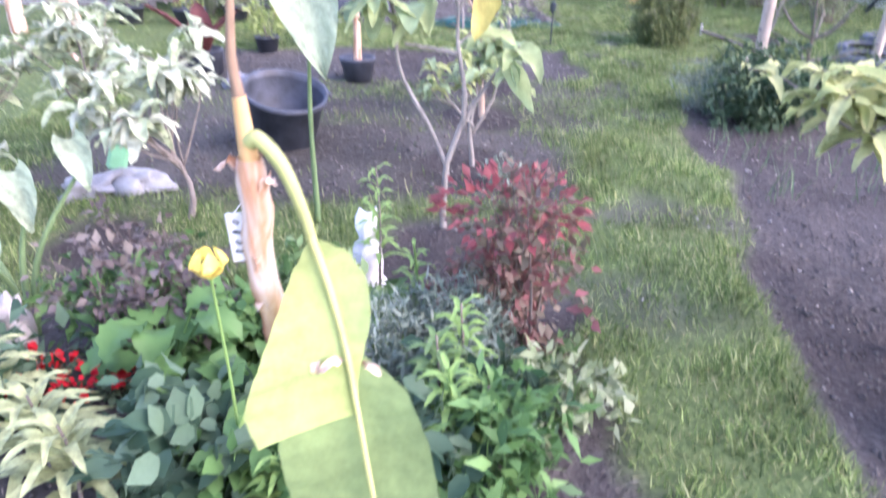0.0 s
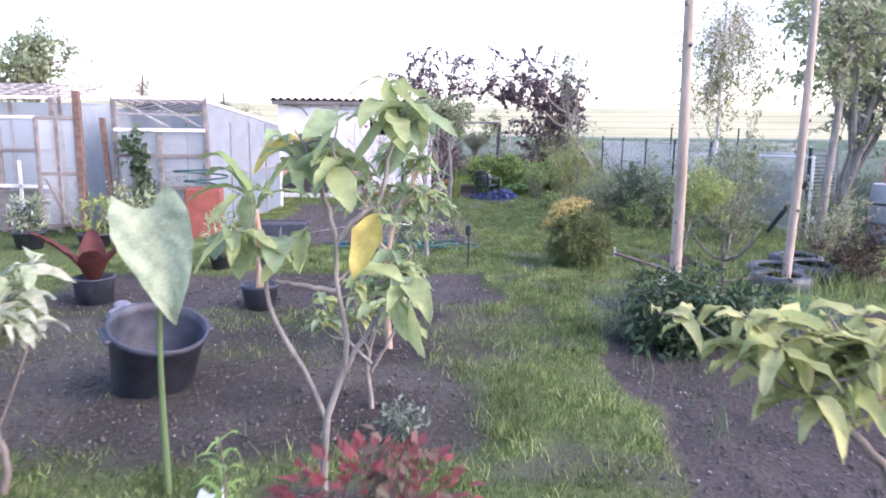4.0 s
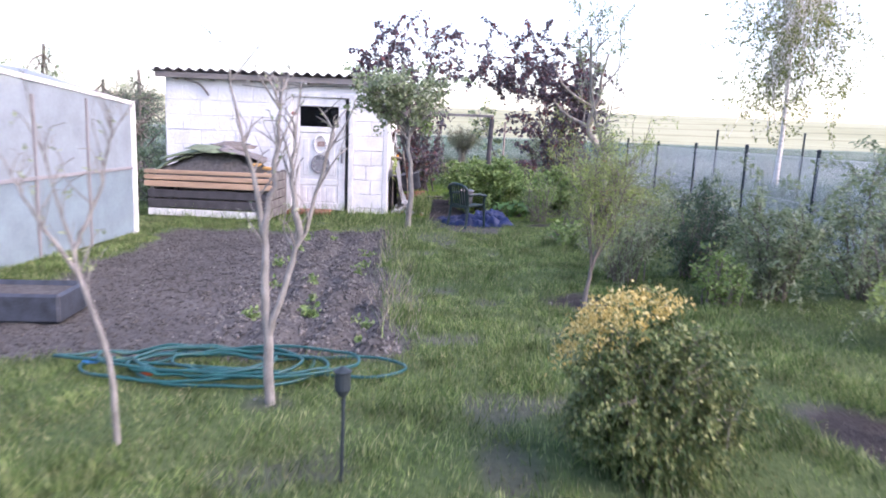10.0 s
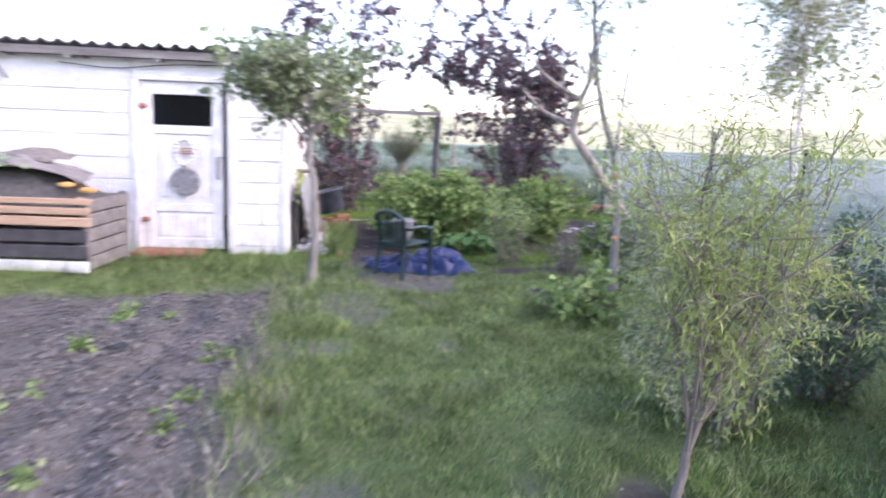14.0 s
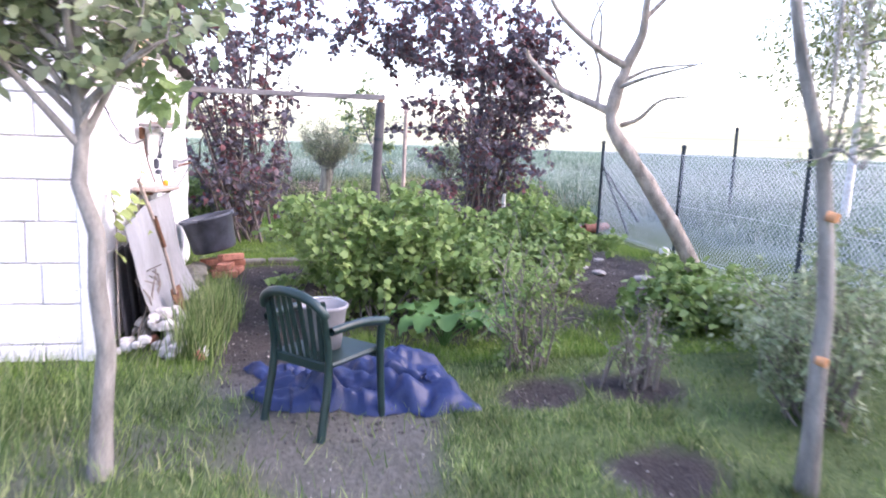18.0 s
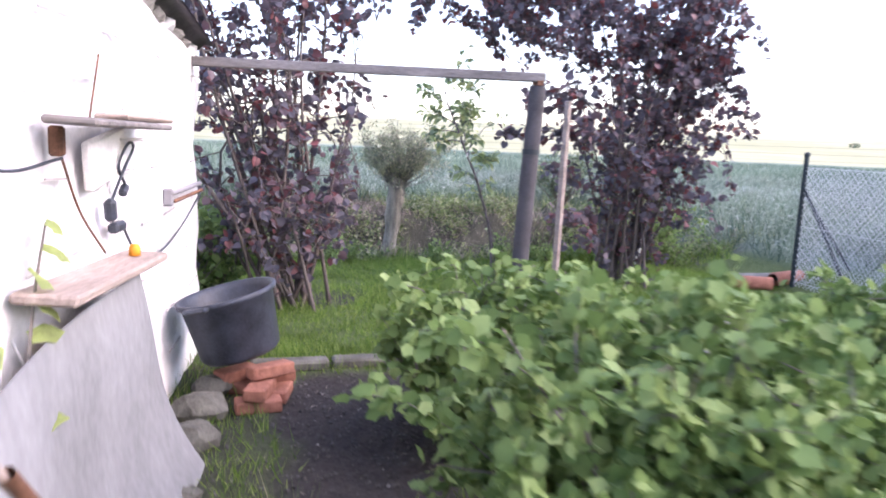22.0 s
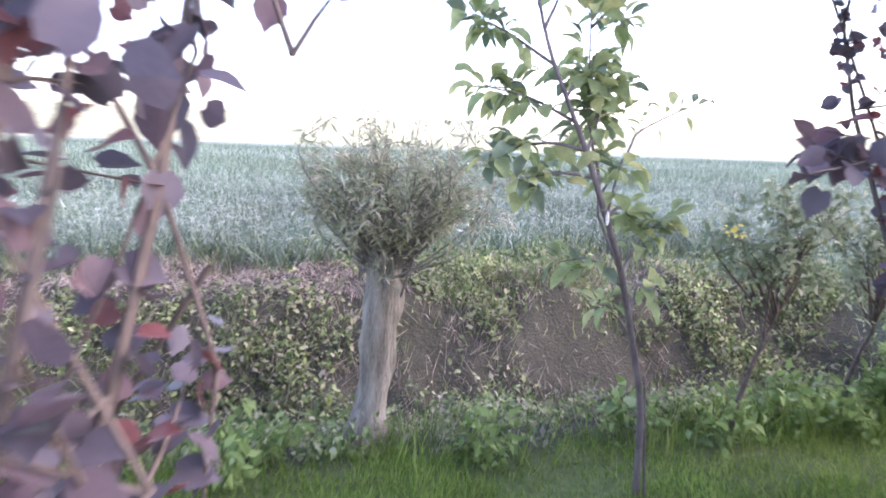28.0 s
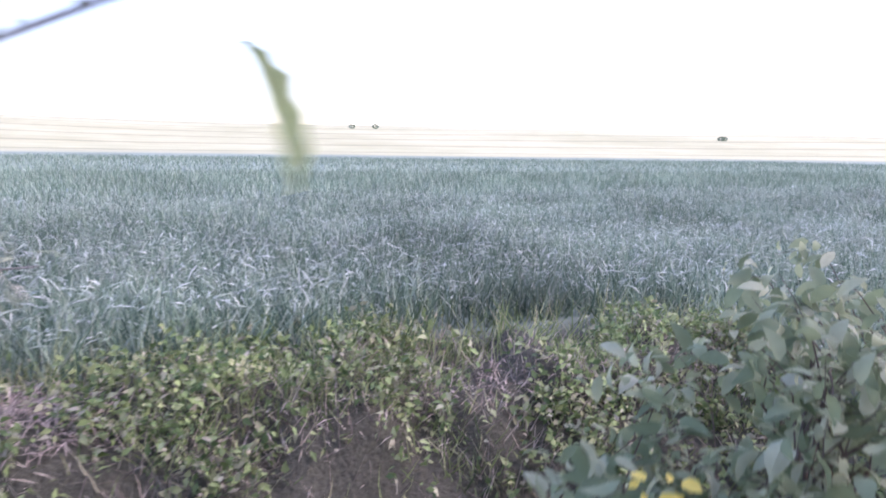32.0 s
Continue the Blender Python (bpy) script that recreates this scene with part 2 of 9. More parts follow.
def off_way(P, r, top=2.25):
    """True for the places that keep r away from the way, or hang higher than top."""
    d = np.full(len(P), 9e9)
    for a, b in zip(WAY, WAY[1:]):
        q = np.clip(((P[:, :2] - a) @ (b - a)) / ((b - a) @ (b - a)), 0, 1)
        d = np.minimum(d, np.linalg.norm(P[:, :2] - a - q[:, None] * (b - a), axis=1))
    return (d > r) | (P[:, 2] > top)


def single_leaves(parent, P, D, size, material, shape, ratio, rng, droop=0.2):
    """Leaves that can be picked one by one, on one shared mesh."""
    T, F = LEAF[shape]
    me = bpy.data.meshes.new("leaf")
    me.from_pydata([(a, b * ratio, c) for a, b, c in T], [], F)
    me.materials.append(material)
    for p, d in zip(P, D):
        d = unit(d * 0.5 + rng.normal(size=3) * 0.9 - np.array([0, 0, droop]))
        s = unit(np.cross(rng.normal(size=3) * 0.6 + np.array([0, 0, 0.8]), d))
        u = np.cross(d, s)
        k = size * rng.uniform(0.7, 1.3)
        ob = new("leaf", me)
        ob.parent = parent
        ob.matrix_basis = Matrix(((d[0] * k, s[0] * k, u[0] * k, p[0]), (d[1] * k, s[1] * k, u[1] * k, p[1]), (d[2] * k, s[2] * k, u[2] * k, p[2]), (0, 0, 0, 1)))


def foliage(name, P, D, size, material, parent, shape="fold", ratio=0.5, spread=1.0, droop=0.2, up=0.8, rng=RNG, label="", vary=0.35):
    """A crown of leaves that stand off their twigs."""
    n = len(P)
    d = unit(D * 0.5 + rng.normal(size=(n, 3)) * spread - np.array([0, 0, droop]))
    nrm = unit(rng.normal(size=(n, 3)) * 0.6 + np.array([0, 0, up]))
    ln = size * rng.uniform(1 - vary, 1 + vary, n)
    v, f = leaves(P, d, nrm, ln, ln * ratio, shape)
    return obj(name, v, f, material, parent, label)


def twigs_to(targets, frm, bend=0.15, r0=0.02, r1=0.003, n=6, rng=RNG, sag=0.0):
    """Curved lines from the places frm to the targets."""
    out = []
    for a, b in zip(frm, targets):
        a, b = np.asarray(a, float), np.asarray(b, float)
        d = np.linalg.norm(b - a)
        m = (a + b) / 2 + rng.normal(size=3) * bend * d + np.array([0, 0, 0.12 * d - sag * d])
        out.append((curve_pts([a, m, b], n), np.linspace(r0, r1, n)))
    return out


def tree(name, base, trunk, r, crowns, limbs, twigs, nleaf, leaf, lmat, bmat, label, shape="fold", ratio=0.55, spread=1.0, droop=0.2, seed=1, sides=7, category="tree", hang=0.0, fork=0.45, group="", limb_r=0.4, twig_len=0.5):
    """A tree: trunk line (from its foot), limbs into the crowns (centre, radii), twigs and leaves."""
    rng = np.random.default_rng(seed)
    ob = thing(name, base, label, category, group)
    tp = curve_pts(trunk, 10)
    tp[1:-1] += rng.normal(size=(8, 3)) * r * 0.25 * np.array([1, 1, 0])
    tr = [(tp, np.linspace(r, r * 0.45, 10) * (1 + 0.25 * np.exp(-np.arange(10) * 2.0)))]
    v, f = tubes(tr, 9)
    obj("trunk", v, f, bmat, ob, smooth=True)
    w = np.array([np.prod(c[1]) for c in crowns])
    w = w / w.sum()
    lim, twg = [], []
    for k in rng.choice(len(crowns), limbs, p=w):
        c, rad = crowns[k]
        tgt = inside(1, c, np.asarray(rad) * 0.85, rng, 0.5)[0]
        frac = np.clip(fork + rng.uniform(0, 1) * (1 - fork), 0, 0.999) * 9
        i = int(frac)
        frm = tp[i] + (tp[min(i + 1, 9)] - tp[i]) * (frac - i)
        lim += twigs_to([tgt], [frm], 0.1, r * limb_r, r * 0.1, 7, rng)
    for _ in range(twigs):
        p = lim[rng.integers(len(lim))][0]
        i = rng.integers(2, 7)
        c, rad = crowns[rng.choice(len(crowns), p=w)]
        tgt = p[min(i, 6)] + rng.normal(size=3) * np.asarray(rad) * twig_len * 0.6 + np.array([0, 0, 0.1 - hang])
        twg += twigs_to([tgt], [p[min(i, 6)]], 0.12, r * 0.12, r * 0.03, 5, rng, sag=hang * 0.4)
    v, f = tubes(lim + twg, 5)
    tagged(obj("branchwork", v, f, bmat, ob, smooth=True), kind="stuff")
    if nleaf:
        P, D = along(twg if len(twg) > 5 else lim, nleaf, 0.15, 1.0, rng)
        P += rng.normal(size=P.shape) * leaf * 0.5
        foliage("crown", P, D, leaf, lmat, ob, shape, ratio, spread, droop, rng=rng)
    return ob


def shrub(name, base, foot, stems, c, rad, nleaf, leaf, lmat, bmat, label, shape="fold", ratio=0.55, spread=0.9, droop=0.1, seed=1, r0=0.012, lo=0.3, category="shrub", side=3, group="", shell=0.55, more=(), side_len=0.3, bend=0.08, clear=0.0, single=0, smat=None, thin=None, side_max=None, side_min=None, tallest=None):
    """Many stems from one foot out into a rounded body (more: further bodies as centre, radii, share), with side twigs and leaves."""
    rng = np.random.default_rng(seed)
    ob = thing(name, base, label, category, group)
    bodies = [(c, rad, 1.0 - sum(m[2] for m in more)), *more]
    tg = np.vstack([inside(max(1, int(stems * w)), cc, rr, rng, shell) for cc, rr, w in bodies])
    fr = np.c_[rng.normal(size=(len(tg), 2)) * foot, np.zeros(len(tg))]
    fr += unit(tg - fr) * np.array([1, 1, 0]) * foot
    st = twigs_to(tg, fr, bend, r0, r0 * 0.25, 8, rng)
    tw = []
    for p, _ in st:
        for _ in range(side):
            i = rng.integers(3, 8)
            tw += twigs_to([p[i] + rng.normal(size=3) * np.asarray(rad) * side_len], [p[i]], 0.1, r0 * 0.35, r0 * 0.12, 4, rng)
    if clear:
        tw = [t for t in tw if off_way(t[0] + np.asarray(base), clear).all()]
        st = [t for t in st if off_way(t[0] + np.asarray(base), max(0.5, clear - 0.06), 2.6).all()]
    if tallest:
        st, tw = [t for t in st if t[0][:, 2].max() < tallest], [t for t in tw if t[0][:, 2].max() < tallest]
    if side_min:
        keep = lambda q: not ((q[:, 0] + base[0] < side_min) & (q[:, 2] < 2.3)).any()
        st, tw = [t for t in st if keep(t[0])], [t for t in tw if keep(t[0])]
    if side_max:
        keep = lambda q: not ((q[:, 0] + base[0] > side_max) & (q[:, 2] < 2.6)).any()
        st, tw = [t for t in st if keep(t[0])], [t for t in tw if keep(t[0])]
    v, f = tubes(st + tw, 5)
    obj("branchwork", v, f, bmat, ob, smooth=True)
    if nleaf:
        P, D = along(st + tw + tw, nleaf, lo, 1.0, rng)
        P += rng.normal(size=P.shape) * leaf * 0.45
        P[:, 2] = np.maximum(P[:, 2], 0.02)
        if thin:
            k = (P[:, 2] > thin[0]) | (rng.uniform(0, 1, len(P)) < thin[1])
            P, D = P[k], D[k]
        if clear:
            k = off_way(P + np.asarray(base), clear)
            P, D = P[k], D[k]
        if single:
            far = np.argsort(np.linalg.norm(P + np.asarray(base) - np.array([2.7, 21.6, 1.3]), axis=1))
            single_leaves(ob, P[far[:single]], D[far[:single]], leaf, smat, shape, ratio, rng, droop)
            P, D = P[far[single:]], D[far[single:]]
        foliage("crown", P, D, leaf, lmat, ob, shape, ratio, spread, droop, rng=rng)
    return ob


def bar(a, b, w, h, material, name, parent=None, label="", bevel=0.004, roll=0.0):
    """A straight board or beam from a to b, w wide and h high."""
    a, b = Vector(a), Vector(b)
    d = b - a
    q = d.to_track_quat("X", "Z").to_matrix().to_4x4()
    bm = box((d.length, w, h), bevel=bevel)
    bm.transform(Matrix.Translation((a + b) / 2) @ q @ pose(0, 0, 0, roll))
    return part(name, bm, material, parent, label)


def line(pts, r, material, name, parent=None, label="", n=24, sides=6):
    v, f = tubes([(curve_pts(pts, n), np.full(n, r) if np.ndim(r) == 0 else np.linspace(r[0], r[1], n))], sides)
    return obj(name, v, f, material, parent, label, smooth=True)


def lump(size, seed, at=(0, 0, 0), bm=None, rough=0.22, sub=2):
    """An irregular stone or clod."""
    rng = np.random.default_rng(seed)
    bm = bm or bmesh.new()
    r = bmesh.ops.create_icosphere(bm, subdivisions=sub, radius=0.5)
    o = Vector(rng.uniform(0, 50, 3))
    for v in r["verts"]:
        k = 1 + rough * 2 * noise.noise(v.co * 3 + o)
        v.co = Vector((v.co.x * size[0] * k, v.co.y * size[1] * k, v.co.z * size[2] * k)) + Vector(at)
    return bm

# ---- materials ----
M_BARK = mat("bark_grey_brown", (0.19, 0.165, 0.145), 0.9, scale=20, vary=0.4, bump=0.6, bump_scale=60, stretch=(1, 1, 0.25))
M_BARK_HAZEL = mat("bark_hazel", (0.115, 0.095, 0.085), 0.85, scale=18, vary=0.35, bump=0.4, bump_scale=50, stretch=(1, 1, 0.3))
M_BARK_PALE = mat("bark_pale", (0.22, 0.205, 0.185), 0.85, scale=18, vary=0.45, bump=0.5, bump_scale=50, stretch=(1, 1, 0.3))
M_BARK_DARK = mat("bark_dark", (0.13, 0.105, 0.09), 0.9, scale=24, vary=0.4, bump=0.5, bump_scale=60)
M_BIRCH = mat("bark_birch", (0.62, 0.58, 0.54), 0.8, scale=9, vary=0.35, bump=0.3, stretch=(1, 1, 2.5))
M_POLE = mat("peeled_pole", (0.37, 0.31, 0.255), 0.8, scale=7, vary=0.4, bump=0.4, bump_scale=40, stretch=(1, 1, 0.15))
M_WOOD_OLD = mat("weathered_wood", (0.21, 0.19, 0.18), 0.85, scale=10, vary=0.4, bump=0.5, bump_scale=50, stretch=(0.15, 1, 1))
M_WOOD_NEW = mat("raw_board", (0.46, 0.31, 0.21), 0.75, scale=7, vary=0.3, bump=0.4, bump_scale=45, stretch=(0.12, 1, 1))
M_LEAF_RED = mat("leaf_purple", (1, 1, 1), 0.42, vary=0.15, trans=0.4, spec=0.4, island=[(0.105, 0.10, 0.128), (0.13, 0.118, 0.142), (0.145, 0.12, 0.14), (0.155, 0.105, 0.118), (0.22, 0.07, 0.07)])
M_LEAF_RED_EACH = mat("leaf_purple_each", (1, 1, 1), 0.42, vary=0.15, trans=0.4, spec=0.4, each=True, island=[(0.105, 0.10, 0.128), (0.13, 0.118, 0.142), (0.145, 0.12, 0.14), (0.155, 0.105, 0.118), (0.22, 0.07, 0.07)])
M_LEAF_APPLE = mat("leaf_apple", (1, 1, 1), 0.5, vary=0.2, trans=0.42, island=[(0.15, 0.20, 0.10), (0.27, 0.33, 0.18), (0.42, 0.46, 0.31)])
M_LEAF_WILLOW = mat("leaf_willow", (1, 1, 1), 0.55, vary=0.15, trans=0.45, island=[(0.21, 0.28, 0.08), (0.29, 0.36, 0.12), (0.40, 0.45, 0.18)])
M_LEAF_BUSH = mat("leaf_currant", (1, 1, 1), 0.5, vary=0.15, trans=0.38, island=[(0.12, 0.195, 0.06), (0.195, 0.29, 0.092), (0.30, 0.395, 0.15)])
M_LEAF_BUSH_EACH = mat("leaf_currant_each", (1, 1, 1), 0.5, vary=0.15, trans=0.38, each=True, island=[(0.12, 0.195, 0.06), (0.195, 0.29, 0.092), (0.30, 0.395, 0.15)])
M_LEAF_DARK = mat("leaf_dark", (1, 1, 1), 0.5, vary=0.15, trans=0.25, island=[(0.045, 0.085, 0.05), (0.075, 0.125, 0.07), (0.12, 0.17, 0.10)])
M_LEAF_BOX = mat("leaf_box", (1, 1, 1), 0.4, vary=0.15, trans=0.2, island=[(0.05, 0.09, 0.035), (0.10, 0.145, 0.05), (0.17, 0.21, 0.08), (0.30, 0.31, 0.13)])
M_DOORPOST = mat("brown_door_post", (0.17, 0.115, 0.095), 0.85, scale=14, vary=0.4, bump=0.4)
M_LEAF_GOLD = mat("leaf_gold", (1, 1, 1), 0.5, vary=0.15, trans=0.3, island=[(0.42, 0.32, 0.10), (0.60, 0.46, 0.16), (0.72, 0.62, 0.30)])
M_LEAF_PALE = mat("leaf_pale", (1, 1, 1), 0.55, vary=0.15, trans=0.3, island=[(0.20, 0.26, 0.14), (0.30, 0.35, 0.20), (0.42, 0.45, 0.28)])
M_LEAF_BIRCH = mat("leaf_birch", (1, 1, 1), 0.5, vary=0.15, trans=0.4, island=[(0.16, 0.19, 0.07), (0.22, 0.25, 0.10), (0.30, 0.31, 0.15)])
M_WEED = mat("weeds", (1, 1, 1), 0.6, scale=1.6, vary=0.4, trans=0.3, island=[(0.055, 0.095, 0.04), (0.125, 0.18, 0.068), (0.20, 0.26, 0.105), (0.295, 0.33, 0.165), (0.31, 0.285, 0.23)])
M_STRAW = mat("dry_stalks", (1, 1, 1), 0.8, vary=0.3, trans=0.15, island=[(0.11, 0.095, 0.085), (0.20, 0.17, 0.145), (0.32, 0.28, 0.235), (0.44, 0.39, 0.33)])
M_GRASS = mat("grass_blades", (1, 1, 1), 0.65, scale=3.2, vary=0.6, trans=0.35, fine=24, island=[(0.036, 0.07, 0.022), (0.088, 0.145, 0.046), (0.16, 0.235, 0.074), (0.25, 0.32, 0.12), (0.345, 0.355, 0.19)])
M_LUSH = mat("lush_grass", (1, 1, 1), 0.65, scale=1.3, vary=0.4, trans=0.4, island=[(0.06, 0.13, 0.022), (0.125, 0.22, 0.04), (0.205, 0.305, 0.065), (0.30, 0.375, 0.11)])
M_THATCH = mat("dry_thatch", (1, 1, 1), 0.8, scale=0.8, vary=0.3, trans=0.2, island=[(0.20, 0.19, 0.10), (0.28, 0.26, 0.14), (0.36, 0.33, 0.20)])
M_WHEAT = mat("young_wheat", (1, 1, 1), 0.5, scale=0.5, vary=0.45, trans=0.3, island=[(0.058, 0.102, 0.072), (0.112, 0.168, 0.118), (0.185, 0.25, 0.178), (0.315, 0.36, 0.295)])
M_WHEAT_TIP = mat("wheat_flag_leaf", (1, 1, 1), 0.5, scale=0.5, vary=0.4, trans=0.35, island=[(0.165, 0.215, 0.17), (0.27, 0.315, 0.265), (0.40, 0.43, 0.39)])
M_STRAW_PINK = mat("flattened_straw", (1, 1, 1), 0.8, vary=0.2, trans=0.15, island=[(0.24, 0.19, 0.165), (0.36, 0.29, 0.25), (0.48, 0.41, 0.36)])
M_WHITE = mat("whitewash", (0.72, 0.71, 0.71), 0.9, scale=2.2, vary=0.14, bump=1.0, bump_scale=16, fine=60)
M_BLOCK = mat("painted_block", (0.86, 0.83, 0.82), 0.92, scale=3.0, vary=0.14, bump=0.6, bump_scale=45)
M_MORTAR = mat("mortar", (0.74, 0.70, 0.68), 0.95, scale=12, vary=0.3, bump=0.6)
M_PAINT = mat("flaking_white_paint", (0.78, 0.76, 0.74), 0.6, scale=6, vary=0.18, bump=0.4, bump_scale=70)
M_ROOF = mat("grey_roof_sheet", (0.16, 0.15, 0.16), 0.9, scale=5, vary=0.35, bump=0.4)
M_CONC = mat("concrete", (0.20, 0.195, 0.18), 0.92, scale=7, vary=0.3, bump=0.5, bump_scale=60)
M_BRICK = mat("red_brick", (0.33, 0.145, 0.10), 0.9, scale=16, vary=0.35, bump=0.5, bump_scale=60)
M_BLACK = mat("black_plastic", (0.043, 0.05, 0.066), 0.5, scale=9, vary=0.55, bump=0.1, spec=0.4)
M_CHAIR = mat("dark_green_plastic", (0.012, 0.03, 0.028), 0.35, scale=9, vary=0.25, spec=0.5)
M_TARP = mat("blue_tarp", (0.013, 0.025, 0.088), 0.42, scale=5, vary=0.25, bump=0.2, spec=0.4)
M_METAL = mat("grey_metal_sheet", (0.25, 0.25, 0.255), 0.75, 0.0, scale=2.2, vary=0.3, bump=0.5, bump_scale=9, stretch=(1, 1, 0.6), fine=30)
M_WIRE = mat("galvanised_wire", (0.62, 0.63, 0.63), 0.5, 0.2, scale=20, vary=0.2)
M_POST = mat("fence_post_dark", (0.03, 0.04, 0.045), 0.5, scale=12, vary=0.25)
M_HOSE = mat("green_hose", (0.01, 0.08, 0.075), 0.38, scale=20, vary=0.2, spec=0.5)
M_RUST = mat("rusty_iron", (0.16, 0.08, 0.05), 0.85, scale=14, vary=0.5, bump=0.4)
M_STONE = mat("pale_stone", (0.30, 0.285, 0.265), 0.9, scale=10, vary=0.35, bump=0.5)
M_GREY = mat("grey_plastic", (0.26, 0.25, 0.26), 0.55, scale=8, vary=0.15)
M_DARKIN = mat("dark_board", (0.075, 0.07, 0.075), 0.9, scale=8, vary=0.3)
M_CLOD = mat("soil_clods", (0.092, 0.086, 0.081), 0.95, scale=20, vary=0.4, bump=0.5)


def glass(name, tint=(0.9, 0.95, 0.95), rough=0.05):
    m = bpy.data.materials.new(name)
    m.use_nodes = True
    b = m.node_tree.nodes["Principled BSDF"]
    b.inputs["Base Color"].default_value, b.inputs["Roughness"].default_value = (*tint, 1), rough
    b.inputs["Transmission Weight"].default_value = 1.0
    b.inputs["IOR"].default_value = 1.12
    return m




def hazy_pane(name, color, share):
    """Dusty old glass: part clear, part milky."""
    m = mat(name, color, 0.35, scale=3, vary=0.15, trans=0.4)
    n, l = m.node_tree.nodes, m.node_tree.links
    tr, mx = n.new("ShaderNodeBsdfTransparent"), n.new("ShaderNodeMixShader")
    out = n["Material Output"].inputs[0]
    src = out.links[0].from_socket
    mx.inputs[0].default_value = share
    l.new(tr.outputs[0], mx.inputs[1])
    l.new(src, mx.inputs[2])
    l.new(mx.outputs[0], out)
    return m


M_PANE = hazy_pane("dusty_pane", (0.74, 0.77, 0.78), 0.24)
M_FILM = hazy_pane("milky_greenhouse_film", (0.46, 0.51, 0.545), 0.6)

# ---- ground ----
def step(a, b, x):
    t = np.clip((x - a) / (b - a), 0, 1)
    return t * t * (3 - 2 * t)


def vnoise(x, y, s, seed=0):
    """Smooth value noise, 0 to 1, on arrays."""
    x, y = np.asarray(x, float) / s + 37.3 + seed * 11.7, np.asarray(y, float) / s + 91.1 + seed * 5.3
    i, j = np.floor(x), np.floor(y)
    fx, fy = x - i, y - j
    fx, fy = fx * fx * (3 - 2 * fx), fy * fy * (3 - 2 * fy)

    def h(a, b):
        v = np.sin(a * 127.1 + b * 311.7 + seed * 17.0) * 43758.5453
        return v - np.floor(v)
    return (h(i, j) * (1 - fx) + h(i + 1, j) * fx) * (1 - fy) + (h(i, j + 1) * (1 - fx) + h(i + 1, j + 1) * fx) * fy


def rect(x, y, x0, x1, y0, y1, e=0.06):
    return step(x0 - e, x0 + e, x) * step(-x1 - e, -x1 + e, -x) * step(y0 - e, y0 + e, y) * step(-y1 - e, -y1 + e, -y)


def disc(x, y, cx, cy, rx, ry=None, e=0.35):
    d = np.hypot((x - cx) / rx, (y - cy) / (ry or rx))
    return 1 - step(1 - e, 1 + e * 0.4, d)


def bed_edge(y):
    """The right side of the grass path along the onion bed."""
    return np.interp(y, [1.0, 2.5, 4.0, 5.5, 6.5, 7.2], [1.15, 1.42, 1.78, 1.92, 2.35, 3.0])


PITS = ((0.0, 3.25, 0.5), (0.18, 4.7, 0.42), (0.32, 5.85, 0.45), (0.48, 6.75, 0.42), (3.31, 12.25, 0.38), (4.15, 9.4, 0.42), (4.25, 16.45, 0.3), (3.97, 17.5, 0.32), (4.61, 17.44, 0.36), (-1.75, 3.35, 0.42))


def soil(x, y):
    """1 on bare earth, 0 on grass."""
    wx, wy = x + (vnoise(x, y, 0.35) - 0.5) * 0.28, y + (vnoise(x, y, 0.35, 3) - 0.5) * 0.28
    s = rect(wx, wy, -3.2, 0.72 + 0.12 * np.sin(wy * 2.0), 0.2, 2.85)
    s = np.maximum(s, rect(wx, wy, -2.8, 0.85, 3.95, 5.6, 0.2) * 0.95)
    s = np.maximum(s, rect(wx, wy, -2.8, 1.25, 5.3, 7.2, 0.3) * (0.6 + 0.4 * vnoise(x, y, 0.5, 9)))
    s = np.maximum(s, rect(wx, wy, -3.0, 1.42, 7.1, 8.65, 0.08))
    s = np.maximum(s, rect(wx, wy, -1.55, 1.55, 10.5, 16.35, 0.15))
    s = np.maximum(s, step(-0.08, 0.08, wx - bed_edge(wy)) * rect(wx, wy, 0, 5.0, -1.0, 6.9, 0.15))
    s = np.maximum(s, rect(wx, wy, 2.15, 3.05, 17.6, 21.75, 0.15))
    s = np.maximum(s, disc(wx, wy, 2.75, 17.1, 0.62, 0.75) * 0.9)
    s = np.maximum(s, disc(wx, wy, 2.35, 15.6, 0.3, 0.5) * 0.6)
    s = np.maximum(s, rect(wx, wy, 2.9, 5.2, 18.6, 21.3, 0.3) * 0.9)
    s = np.maximum(s, disc(wx, wy, 6.2, 20.8, 1.3, 2.3))
    s = np.maximum(s, disc(wx, wy, 2.4, 23.9, 0.55) * 0.7)
    s = np.maximum(s, rect(wx, wy, 0.9, 2.2, 18.3, 22.4, 0.2) * 0.7)
    for a, b, r in PITS:
        s = np.maximum(s, disc(wx, wy, a, b, r))
    s = np.maximum(s, step(25.6, 25.95, wy + (vnoise(x, y, 0.8, 5) - 0.5) * 0.3) * 0.85)
    worn = step(0.64, 0.84, vnoise(x, y, 0.4, 8)) * 0.6 * rect(x, y, 0.6, 3.2, 2.5, 17.5, 0.5)
    return np.clip(np.maximum(s, worn), 0, 1)


